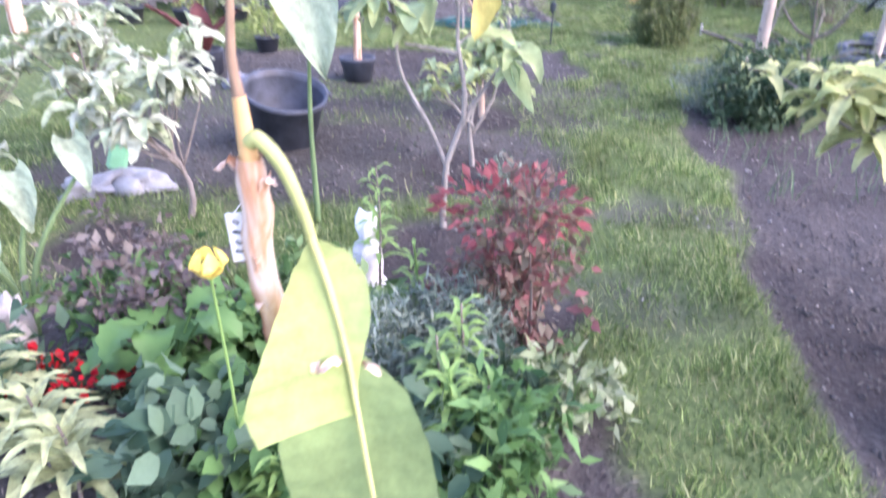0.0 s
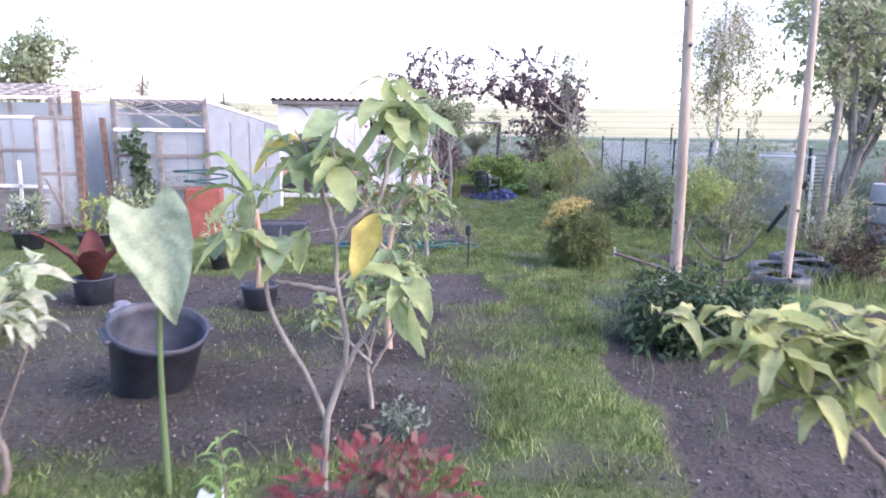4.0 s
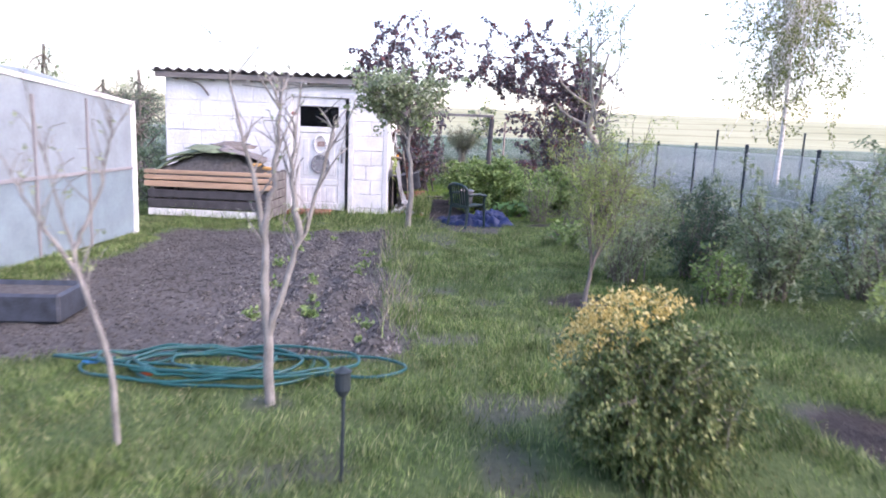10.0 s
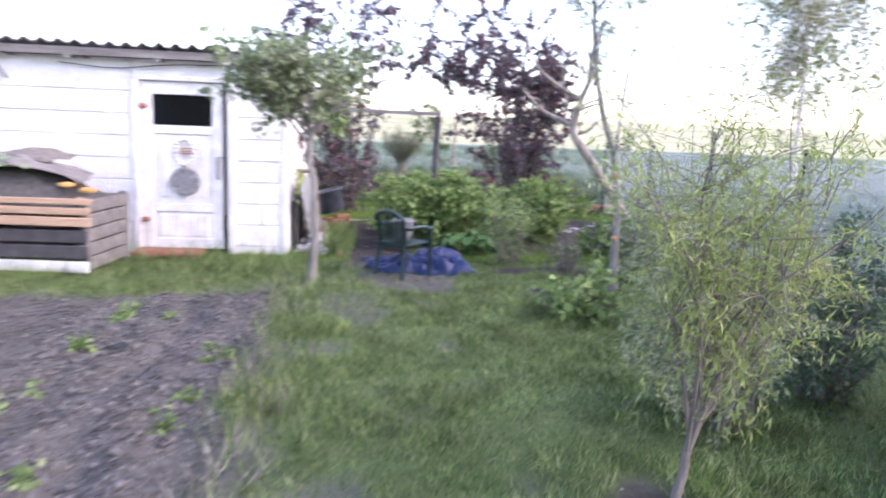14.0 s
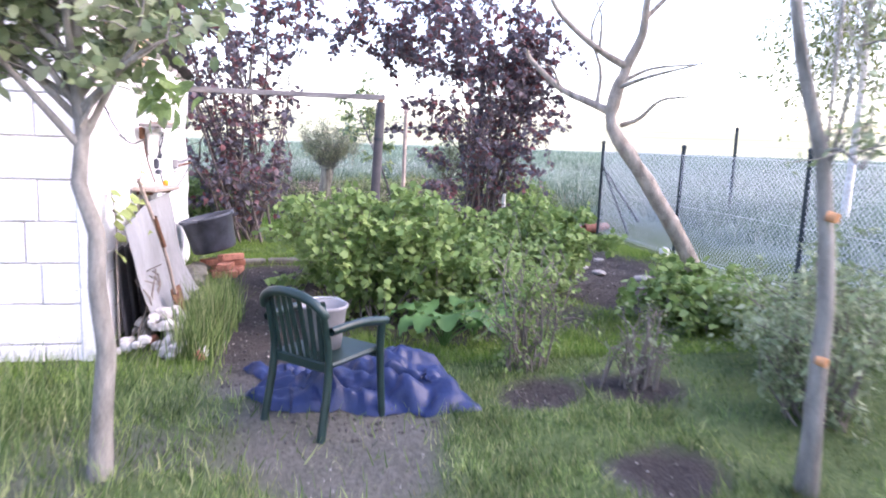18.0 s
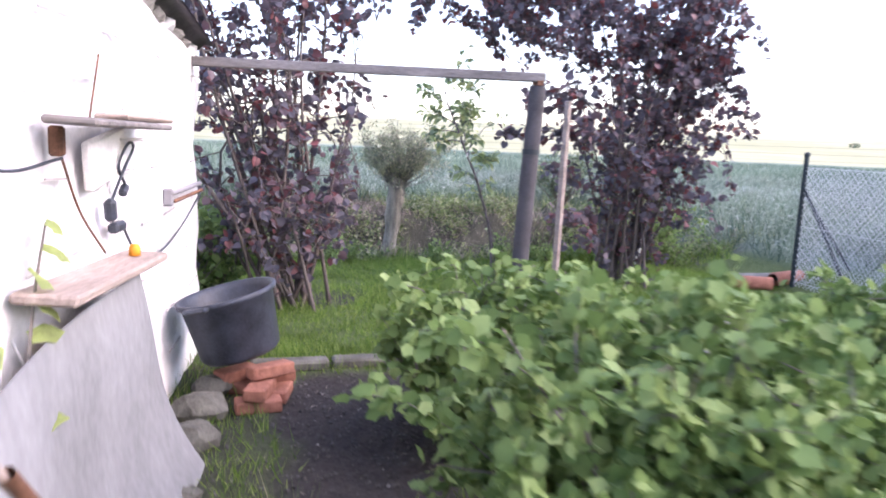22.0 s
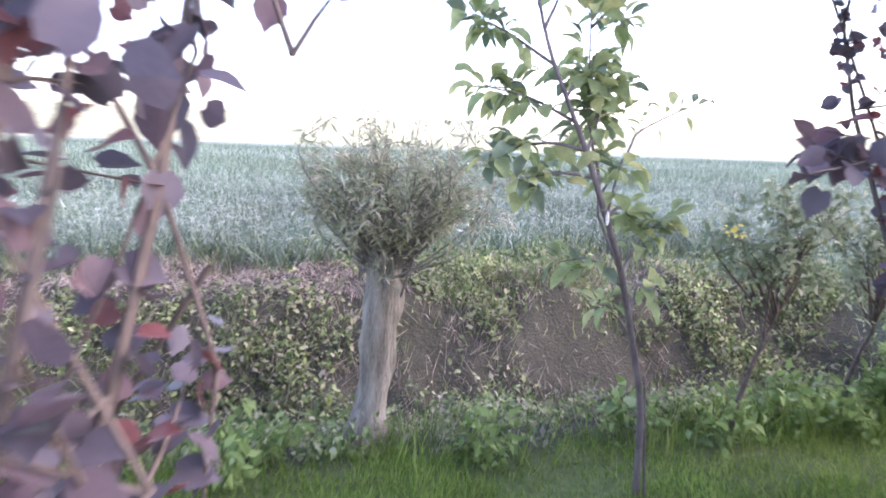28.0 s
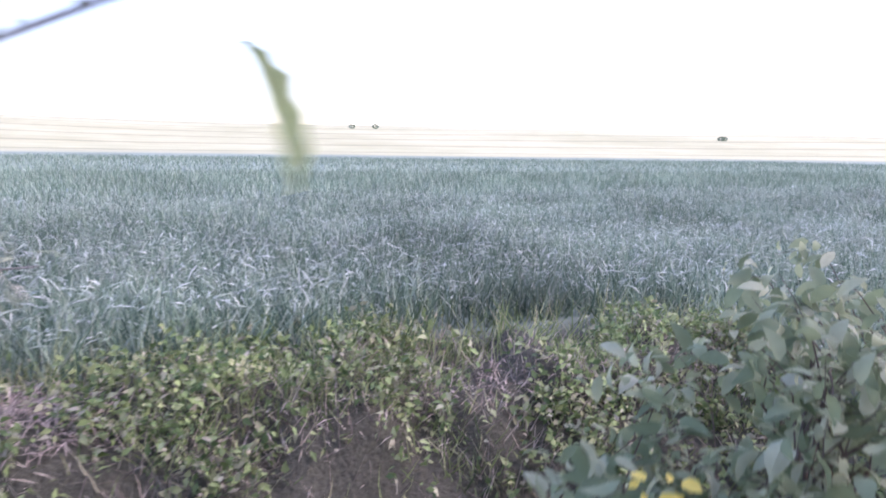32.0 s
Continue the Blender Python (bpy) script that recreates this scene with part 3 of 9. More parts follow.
def dark_soil(x, y):
    """1 where the earth's colour is darkest."""
    s = (0.42 + 0.45 * step(0.4, 0.7, vnoise(x, y, 0.7, 85))) * (1 - step(9.0, 10.0, y)) + step(17.7, 18.4, y) * (1 - step(24.5, 25, y))
    s = np.maximum(s, rect(x, y, -3.2, 0.8, 0.2, 2.8) * (0.6 + 0.4 * vnoise(x, y, 0.4, 81)))
    s = np.maximum(s, disc(x, y, 1.65, 2.3, 0.55, 0.4))
    s = np.maximum(s, rect(x, y, 1.2, 5.0, -1.0, 6.9) * (0.55 + 0.35 * vnoise(x, y, 0.5, 87)))
    for a, b, r in PITS:
        s = np.maximum(s, disc(x, y, a, b, r * 1.1))
    return np.maximum(s, step(25.6, 26.0, y) * (0.75 + 0.25 * vnoise(x, y, 0.6, 82)) * (1 - step(29, 29.6, y)))


def height(x, y):
    s = soil(x, y)
    z = (vnoise(x, y, 1.3, 2) - 0.5) * 0.05
    rough = (vnoise(x, y, 0.11, 4) - 0.5) * 0.035 + (vnoise(x, y, 0.045, 6) - 0.5) * 0.022
    z = z + s * (rough - 0.025)
    pot = rect(x, y, 0.35, 1.55, 10.6, 16.2, 0.15)
    z = z + pot * (0.034 * np.cos((x + 0.2 * vnoise(x, y, 0.7, 83) - 0.35) * 2 * math.pi / 0.42) + 0.02 + 0.11 * (vnoise(x, y, 0.2, 84) - 0.5) + 0.07 * (vnoise(x, y, 0.09, 86) - 0.5))
    near = 1 - step(7.4, 9.0, x)
    ditch = np.interp(y + 0.16 * (vnoise(x, y, 0.7, 41) - 0.5), [25.6, 25.75, 26.1, 26.35, 26.6, 26.9, 27.15, 27.4, 27.7, 28.0, 28.3, 28.6, 30.0, 34.0], [0, 0.0, -0.02, -0.14, -0.3, -0.42, -0.41, -0.28, 0.0, 0.24, 0.38, 0.41, 0.38, 0.32])
    z = z + near * ditch + (1 - near) * 0.32 * np.maximum(step(15, 19, y), step(27.0, 28.6, y))
    z = z + near * step(26.1, 26.5, y) * (1 - step(28.9, 29.3, y)) * (0.16 * (vnoise(x, y, 0.3, 42) - 0.5) + 0.08 * (vnoise(x, y, 0.12, 43) - 0.5))
    far = np.maximum(y, 0) + 0.15 * np.abs(x)
    z = z + 16.0 * step(170, 520, far) + 3.0 * (vnoise(x, y, 160, 9) - 0.5) * step(170, 400, far)
    return z


def axis(lo, hi, d, out_lo, out_hi, g=1.22):
    a = list(np.arange(lo, hi, d))
    s, v = d, a[-1]
    while v < out_hi:
        s *= g
        v += s
        a.append(v)
    s, v = d, lo
    while v > out_lo:
        s *= g
        v -= s
        a.insert(0, v)
    return np.array(a)


def ground_material():
    m = bpy.data.materials.new("garden_ground")
    m.use_nodes = True
    n, l = m.node_tree.nodes, m.node_tree.links
    b = n["Principled BSDF"]
    b.inputs["Roughness"].default_value, b.inputs["Specular IOR Level"].default_value = 0.95, 0.15
    tc = n.new("ShaderNodeTexCoord")

    def noise_tex(s, d=6):
        t = n.new("ShaderNodeTexNoise")
        t.inputs["Scale"].default_value, t.inputs["Detail"].default_value = s, d
        l.new(tc.outputs["Object"], t.inputs[0])
        return t.outputs[0]

    def ramp(src, *stops):
        r = n.new("ShaderNodeValToRGB")
        while len(r.color_ramp.elements) < len(stops):
            r.color_ramp.elements.new(0.5)
        for e, (p, c) in zip(r.color_ramp.elements, stops):
            e.position, e.color = p, (*c, 1)
        l.new(src, r.inputs[0])
        return r.outputs[0]

    def mix(f, a, c, kind="MIX"):
        x = n.new("ShaderNodeMix")
        x.data_type, x.blend_type = "RGBA", kind
        if isinstance(f, float):
            x.inputs["Factor"].default_value = f
        else:
            l.new(f, x.inputs["Factor"])
        l.new(a, x.inputs["A"]), l.new(c, x.inputs["B"])
        return x.outputs["Result"]

    def attr(name):
        a = n.new("ShaderNodeAttribute")
        a.attribute_name = name
        return a.outputs["Fac"]
    earth = mix(0.5, ramp(noise_tex(1.3), (0.3, (0.07, 0.066, 0.063)), (0.7, (0.135, 0.127, 0.12))), ramp(noise_tex(34), (0.35, (0.04, 0.037, 0.035)), (0.75, (0.185, 0.174, 0.163))))
    turf = mix(0.5, ramp(noise_tex(0.9), (0.35, (0.048, 0.084, 0.026)), (0.65, (0.10, 0.132, 0.05))), ramp(noise_tex(22), (0.3, (0.036, 0.062, 0.022)), (0.7, (0.14, 0.172, 0.072))))
    crop = mix(0.5, ramp(noise_tex(0.06), (0.35, (0.14, 0.19, 0.15)), (0.65, (0.21, 0.26, 0.21))), ramp(noise_tex(3.0), (0.3, (0.11, 0.155, 0.125)), (0.7, (0.25, 0.29, 0.24))))
    hill = mix(0.35, ramp(noise_tex(0.012), (0.4, (0.32, 0.32, 0.19)), (0.62, (0.41, 0.40, 0.255))), ramp(noise_tex(0.09), (0.35, (0.28, 0.28, 0.15)), (0.7, (0.43, 0.41, 0.25))))
    # bare earth multiplied down to a darker tone by the mask
    soil_dark = n.new("ShaderNodeMix")
    soil_dark.data_type, soil_dark.blend_type = "RGBA", "MULTIPLY"
    l.new(attr("soil_dark"), soil_dark.inputs["Factor"]), l.new(earth, soil_dark.inputs["A"])
    soil_dark.inputs["B"].default_value = (0.44, 0.41, 0.41, 1)
    wave = n.new("ShaderNodeTexWave")
    wave.bands_direction = "Y"
    wave.inputs["Scale"].default_value, wave.inputs["Distortion"].default_value = 0.006, 6.0
    wave.inputs["Detail"].default_value, wave.inputs["Detail Scale"].default_value = 1.0, 0.3
    l.new(tc.outputs["Object"], wave.inputs[0])
    hill = mix(0.55, hill, ramp(wave.outputs["Fac"], (0.93, (1, 1, 1)), (0.985, (0.5, 0.5, 0.42))), "MULTIPLY")
    c = mix(attr("soil"), turf, soil_dark.outputs["Result"])
    c = mix(attr("crop"), c, crop)
    c = mix(attr("hill"), c, hill)
    l.new(c, b.inputs["Base Color"])
    bt = n.new("ShaderNodeBump")
    bt.inputs["Strength"].default_value, bt.inputs["Distance"].default_value = 0.7, 0.03
    l.new(noise_tex(45, 10), bt.inputs["Height"])
    l.new(bt.outputs[0], b.inputs["Normal"])
    return m


gx, gy = axis(-6.0, 9.0, 0.075, -900, 900), axis(-1.5, 31.0, 0.075, -300, 1500)
GX, GY = np.meshgrid(gx, gy)
GZ = height(GX, GY)
nx, ny = len(gx), len(gy)
ii = (np.arange(ny - 1)[:, None] * nx + np.arange(nx - 1)[None]).ravel()
ground = obj("ground", np.stack([GX, GY, GZ], -1).reshape(-1, 3), np.stack([ii, ii + 1, ii + nx + 1, ii + nx], -1), ground_material(), None, smooth=True)
tagged(ground, "dark garden soil and worn green turf running to fields", "ground", kind="structure")
for key, val in (("soil", soil(GX, GY)), ("soil_dark", dark_soil(GX, GY)), ("crop", np.maximum(step(28.9, 29.6, GY), step(8.0, 8.6, GX) * step(14.5, 16.0, GY))), ("hill", step(150, 175, np.maximum(GY, 0) + 0.15 * np.abs(GX)))):
    a = ground.data.attributes.new(key, "FLOAT", "POINT")
    a.data.foreach_set("value", val.astype(np.float32).ravel())


def gz(x, y):
    return float(height(np.array([float(x)]), np.array([float(y)]))[0])


def blades(name, x, y, hgt, wid, material, label, lean=0.45, shape="spike", kind="stuff", category="grass", rng=RNG):
    n = len(x)
    P = np.c_[x, y, height(x, y) - 0.004]
    D = np.c_[rng.normal(size=(n, 2)) * lean, np.ones(n)]
    N = np.c_[rng.normal(size=(n, 2)), np.zeros(n)]
    v, f = leaves(P, D, N, hgt, wid, shape)
    return tagged(obj(name, v, f, material), label, category, kind=kind)


def scatter(n, x0, x1, y0, y1, keep, rng=RNG):
    x, y = rng.uniform(x0, x1, n), rng.uniform(y0, y1, n)
    k = rng.uniform(0, 1, n) < keep(x, y)
    return x[k], y[k]


def lawn_keep(x, y):
    tuft = 0.38 + 0.62 * step(0.3, 0.62, 0.6 * vnoise(x, y, 0.22, 12) + 0.4 * vnoise(x, y, 0.7, 18))
    return (1 - soil(x, y)) ** 1.5 * tuft


def edge_tall(x, y):
    """Longer tufts where grass meets a bed or a wall."""
    return 1 + 0.9 * np.clip(soil(x + 0.18, y) + soil(x - 0.18, y), 0, 1) * vnoise(x, y, 0.3, 21)
# dead yellowish thatch between the green
dx_, dy_ = scatter(150000, -3.0, 4.6, 0.9, 17.5, lambda a, b: lawn_keep(a, b) * (0.85 * step(0.42, 0.7, vnoise(a, b, 0.55, 16)) + 0.6 * rect(a, b, -2.5, 1.3, 8.7, 10.4, 0.3)))
blades("dry_grass", dx_, dy_, RNG.uniform(0.02, 0.05, len(dx_)), 0.005, M_THATCH, "short yellowish dry grass in the lawn", 0.9)
# longer tufts, in patches and along the beds
tx, ty = scatter(330000, -3.0, 4.6, 0.9, 18.0, lambda a, b: lawn_keep(a, b) * np.maximum(step(0.52, 0.72, vnoise(a, b, 0.2, 15)), 0.8 * np.clip(edge_tall(a, b) - 1.2, 0, 1)))
blades("grass_tuft", tx, ty, RNG.uniform(0.04, 0.11, len(tx)) * (0.7 + 0.7 * vnoise(tx, ty, 0.9, 17)), 0.007, M_GRASS, "longer uneven grass tufts in the lawn", 0.5, "blade")
for nm, cnt, box4 in (("lawn_grass", 600000, (-3.5, 4.5, 0.8, 18.3)), ("lawn_grass", 90000, (4.0, 7.6, 6.5, 19.0)), ("lawn_grass", 300000, (1.0, 7.5, 18.0, 26.0)), ("lawn_grass", 30000, (-6.0, -3.0, 1.0, 16.0))):
    lx, ly = scatter(cnt, *box4, lawn_keep)
    hh = RNG.uniform(0.025, 0.06, len(lx)) * (0.6 + 0.8 * vnoise(lx, ly, 0.5, 13)) * edge_tall(lx, ly)
    blades(nm, lx, ly, hh * (1.3 if box4[2] == 18.0 else 1.0), RNG.uniform(0.004, 0.008, len(lx)), M_LUSH if box4[2] == 18.0 else M_GRASS, "short uneven green lawn grass")
# wheat, thinner with distance, and the weedy ditch in front of it
wx, wy = [], []
for y0, y1, x0, x1, cnt in ((28.3, 33, -6, 22, 80000), (33, 40, -8, 30, 75000), (40, 60, -15, 50, 70000), (60, 110, -25, 95, 50000)):
    a, b = RNG.uniform(x0, x1, cnt), RNG.uniform(y0, y1, cnt)
    edge = 28.75 + (vnoise(a, b, 1.2, 31) - 0.5) * 0.7 + 0.12 * np.clip(a - 3, 0, 4)
    k = b > edge
    wx.append(a[k]), wy.append(b[k])
a, b = RNG.uniform(8.1, 30, 70000), RNG.uniform(15.5, 30, 70000)
k = a > 8.3 + (vnoise(a, b, 0.8, 32) - 0.5) * 0.6
wx.append(a[k]), wy.append(b[k])
wx, wy = np.concatenate(wx), np.concatenate(wy)
far_f = np.clip((wy - 30) / 30, 0, 2.6)
wh = RNG.uniform(0.22, 0.5, len(wx)) * (0.62 + 0.38 * vnoise(wx, wy, 3.0, 33) + 0.34 * vnoise(wx, wy, 0.35, 34))
blades("wheat_field", wx, wy, wh, 0.015 * (1 + 0.8 * far_f), M_WHEAT, "dense blue-green young wheat standing in the field", 0.45, "blade", category="wheat")
# flag leaves and ears that bend over at the top of the nearer wheat
k = (wy < 42) & (RNG.uniform(0, 1, len(wx)) < 0.42)
n = int(k.sum())
P = np.c_[wx[k], wy[k], height(wx[k], wy[k]) + wh[k] * RNG.uniform(0.55, 0.95, n)]
v, f = leaves(P, np.c_[RNG.normal(size=(n, 2)), RNG.uniform(-0.2, 0.9, n)], np.c_[RNG.normal(size=(n, 2)) * 0.4, np.ones(n)], RNG.uniform(0.08, 0.2, n), RNG.uniform(0.009, 0.017, n), "flat")
tagged(obj("wheat_leaves", v, f, M_WHEAT_TIP), "pale bent flag leaves of the young wheat", "wheat", kind="stuff")
# low weeds, dead stalks and leafy seedlings on both banks of the ditch
def weedy(a, b, seed, size=0.35, lo=0.4, hi=0.62):
    return step(lo, hi, vnoise(a, b, size, seed))


def bank_only(a, b):
    return step(25.75, 25.95, b) * (1 - (1 - step(3.4, 4.4, a)) * step(28.0, 28.2, b) * (1 - step(28.7, 28.9, b))) * (1 - 0.85 * weedy(a, b, 56, 0.6, 0.6, 0.72) * step(26.4, 26.7, b) * (1 - step(27.5, 27.8, b)))


x, y = scatter(46000, -2, 9, 25.7, 28.9, lambda a, b: (0.06 + 0.94 * weedy(a, b, 51)) * bank_only(a, b))
blades("ditch_grass", x, y, RNG.uniform(0.05, 0.22, len(x)), 0.008, M_WEED, "thin grass and weeds on the ditch bank", 0.6, "blade", category="weeds")
x, y = scatter(17000, -2, 9, 26.3, 28.9, lambda a, b: 0.12 + 0.88 * weedy(a, b, 52, 0.5))
blades("dead_stalks", x, y, RNG.uniform(0.05, 0.26, len(x)), 0.0075, M_STRAW, "dry grey stalks on the ditch bank", 0.7, "spike", category="weeds")
# leafy weeds in single clumps
x, y = scatter(2600, -1.5, 8.5, 25.75, 28.95, lambda a, b: (0.1 + 0.9 * weedy(a, b, 53, 0.45)) * bank_only(a, b))
k = RNG.integers(14, 34, len(x))
cx, cy = np.repeat(x, k), np.repeat(y, k)
r_ = np.repeat(RNG.uniform(0.04, 0.13, len(x)), k)
n = len(cx)
d = unit(RNG.normal(size=(n, 3)) * (1, 1, 0.6))
px, py = cx + d[:, 0] * r_, cy + d[:, 1] * r_
P = np.c_[px, py, height(px, py) + 0.01 + r_ * RNG.uniform(0.2, 1.9, n)]
ob = foliage("ditch_weeds", P, d * (1, 1, 0.2) + np.array([0, 0, 0.25]), 0.047, M_WEED, None, "fold", 0.55, 0.45, 0.1, vary=0.5)
tagged(ob, "leafy low weeds covering the ditch bank", "weeds", kind="stuff")
# a mat of dry straw on the far lip of the ditch, thick at one end
x, y = scatter(30000, -3, 8, 27.9, 28.95, lambda a, b: (0.12 + 0.88 * (1 - step(3.6, 4.6, a))) * step(27.95, 28.2, b) * (1 - step(28.6, 28.9, b)) * (0.3 + 0.7 * vnoise(a, b, 0.3, 57)))
n = len(x)
v, f = leaves(np.c_[x, y, height(x, y) + RNG.uniform(0.005, 0.05, n)], np.c_[RNG.normal(size=(n, 2)), RNG.normal(size=n) * 0.22], np.tile((0.0, 0.0, 1.0), (n, 1)), RNG.uniform(0.06, 0.2, n), RNG.uniform(0.004, 0.01, n), "flat")
tagged(obj("straw_mat", v, f, M_STRAW_PINK), "flattened pale straw along the ditch's far lip", "straw", kind="stuff")
x, y = scatter(5000, -3, 8, 26.3, 28.3, lambda a, b: 0.2 + 0.8 * vnoise(a, b, 0.4, 58))
n = len(x)
v, f = leaves(np.c_[x, y, height(x, y) + RNG.uniform(0.005, 0.06, n)], np.c_[RNG.normal(size=(n, 2)), RNG.normal(size=n) * 0.5], np.c_[RNG.normal(size=(n, 2)) * 0.3, np.ones(n)], RNG.uniform(0.05, 0.16, n), RNG.uniform(0.004, 0.009, n), "flat")
tagged(obj("straw_mat", v, f, M_STRAW), "broken grey stalks lying on the ditch bank", "straw", kind="stuff")
# stalks at the field's rim, and high grass where the lawn ends
x, y = scatter(3600, -2, 14, 28.5, 29.3, lambda a, b: 0.3 + 0.7 * vnoise(a, b, 0.4, 55))
blades("rim_grass", x, y, RNG.uniform(0.12, 0.36, len(x)), 0.01, M_WEED, "pale grass and weeds at the field's rim", 0.5, "blade", category="weeds")
x, y = scatter(3600, 1.5, 8.0, 25.5, 26.2, lambda a, b: (0.15 + 0.85 * weedy(a, b, 59, 0.3)) * (0.35 + 0.65 * step(4.6, 5.4, a)))
blades("rim_grass", x, y, RNG.uniform(0.1, 0.3, len(x)), 0.009, M_LUSH, "high green grass where the lawn meets the ditch", 0.35, "blade", category="grass")
# far trees on the ridge, and field tracks
for k, (x, y, s) in enumerate(((259.0, 300.0, 1.6), (262.0, 301.0, 1.4), (100.0, 400.0, 1.6), (113.0, 400.0, 1.7))):
    P = inside(160, (0, 0, s * 0.6), (s, s * 0.8, s * 0.6), np.random.default_rng(k), 0.5)
    t = thing("far_tree", (x, y, gz(x, y)), "tiny dark tree clump on the far ridge", "tree", "far trees")
    foliage("crown", P, P, s * 0.35, M_LEAF_DARK, t, "fold", 0.7, rng=np.random.default_rng(k))
    v, f = tubes([([(0, 0, 0), (0, 0, s)], np.array([s * 0.06, s * 0.03]))], 6)
    obj("trunk", v, f, M_BARK_DARK, t)
# soil crumbs, stones and straw on the beds
def crumbs(name, n, x0, x1, y0, y1, lo, hi, material, label, rng=RNG):
    x, y = scatter(n, x0, x1, y0, y1, lambda a, b: soil(a, b) ** 2 * (0.3 + 0.7 * vnoise(a, b, 0.5, 61)))
    n = len(x)
    o = np.array([(1, 0, 0), (-0.5, 0.87, 0), (-0.5, -0.87, 0), (0, 0, 0.9), (0, 0, -0.5)])
    s = rng.uniform(lo, hi, n) ** 1.0
    R = rng.uniform(0, 2 * math.pi, n)
    J = o[None] * (1 + rng.normal(size=(n, 5, 1)) * 0.3)
    c, sn = np.cos(R)[:, None], np.sin(R)[:, None]
    V = np.stack([J[..., 0] * c - J[..., 1] * sn, J[..., 0] * sn + J[..., 1] * c, J[..., 2]], -1) * s[:, None, None] + np.c_[x, y, height(x, y)][:, None]
    F = np.array([(0, 1, 3), (1, 2, 3), (2, 0, 3), (1, 0, 4), (2, 1, 4), (0, 2, 4)])
    return tagged(obj(name, V.reshape(-1, 3), (F[None] + (np.arange(n) * 5)[:, None, None]).reshape(-1, 3), material), label, "soil", kind="stuff")


crumbs("soil_crumbs", 60000, -3.0, 5.0, 0.5, 9.0, 0.003, 0.012, M_CLOD, "dark crumbs of dug garden soil")
crumbs("soil_crumbs", 40000, -1.6, 1.7, 10.3, 16.5, 0.004, 0.018, M_CLOD, "dark clods of the ridged vegetable bed")
crumbs("soil_crumbs", 24000, 1.8, 7.5, 17, 23, 0.004, 0.016, M_CLOD, "dark crumbs of bare soil behind the chair")
M_CLOD_DRY = mat("dry_clods", (0.17, 0.158, 0.148), 0.95, scale=20, vary=0.4, bump=0.5)
crumbs("soil_clods", 5000, -3.0, 1.5, 3.9, 8.7, 0.008, 0.024, M_CLOD, "grey lumps of dug soil on the bed")
crumbs("soil_clods", 5000, 0.1, 1.6, 10.4, 16.4, 0.008, 0.028, M_CLOD_DRY, "dry lumps of soil on the ridged bed")
crumbs("soil_clods", 3500, 1.2, 5.0, 0.5, 6.9, 0.008, 0.022, M_CLOD, "grey lumps of soil on the onion bed")
crumbs("pale_gravel", 9000, -3.0, 7.5, 0.5, 23, 0.004, 0.014, M_STONE, "pale pebbles strewn over the beds")
x, y = scatter(26000, -3, 7.5, 0.5, 23, lambda a, b: soil(a, b) * (0.1 + 0.5 * vnoise(a, b, 0.4, 62)))
n = len(x)
v, f = leaves(np.c_[x, y, height(x, y) + 0.006], np.c_[RNG.normal(size=(n, 2)), RNG.normal(size=n) * 0.15], np.tile((0.0, 0.0, 1.0), (n, 1)), RNG.uniform(0.02, 0.07, n), RNG.uniform(0.002, 0.006, n), "flat")
tagged(obj("straw_litter", v, f, M_STRAW), "bits of straw lying on the soil", "straw", kind="stuff")


# ---- shed ----
SHED = pose(1.5, 18.45, 0, 0, 0, -3)
shed = tagged(new("shed"), "white block garden shed with wavy grey roof sheets", "shed")
shed.matrix_basis = SHED


def top(y):
    return 2.2 - 0.085 * y


def wall_prism(x0, x1, y0, y1, z0=-0.15, dz=0.0):
    bm = bmesh.new()
    v = [bm.verts.new((x, y, z0)) for x, y in ((x0, y0), (x1, y0), (x1, y1), (x0, y1))]
    w = [bm.verts.new((x, y, top(y) + dz)) for x, y in ((x0, y0), (x1, y0), (x1, y1), (x0, y1))]
    bm.faces.new(v[::-1]), bm.faces.new(w)
    for i in range(4):
        bm.faces.new((v[i], v[(i + 1) % 4], w[(i + 1) % 4], w[i]))
    return bm


front_l = part("front_wall", wall_prism(-3.79, -1.75, 0.022, 0.24), M_WHITE, shed, "whitewashed block wall left of the door")
front_r = part("front_wall", wall_prism(-0.6, -0.01, 0.03, 0.24), M_MORTAR, shed, "pale painted block wall right of the door")
side = wall_prism(-0.24, 0.0, 0.24, 3.85)
bmesh.ops.subdivide_edges(side, edges=side.edges, cuts=14, use_grid_fill=True)
for v in side.verts:
    if v.co.x > -0.05:
        v.co.x += 0.035 * noise.noise(Vector((v.co.y * 2.2, v.co.z * 2.2, 3))) + 0.012 * noise.noise(Vector((v.co.y * 9, v.co.z * 9, 7)))
    if v.co.z > 1.7 and v.co.y > 0.3:
        v.co.z += 0.03 * noise.noise(Vector((v.co.y * 5, 1, 2)))
side_wall = part("side_wall", side, M_WHITE, shed, "uneven whitewashed side wall", smooth=True)
part("side_wall", wall_prism(-3.8, -3.56, 0.24, 3.85), M_BLOCK, shed)
part("back_wall", wall_prism(-3.56, -0.24, 3.62, 3.85), M_BLOCK, shed)
lintel = part("lintel", box((1.15, 0.2, 0.19), (-1.17, 0.14, 2.105)), M_BLOCK, shed)
part("floor_slab", box((3.3, 3.3, 0.1), (-1.9, 1.9, -0.03)), M_CONC, shed)
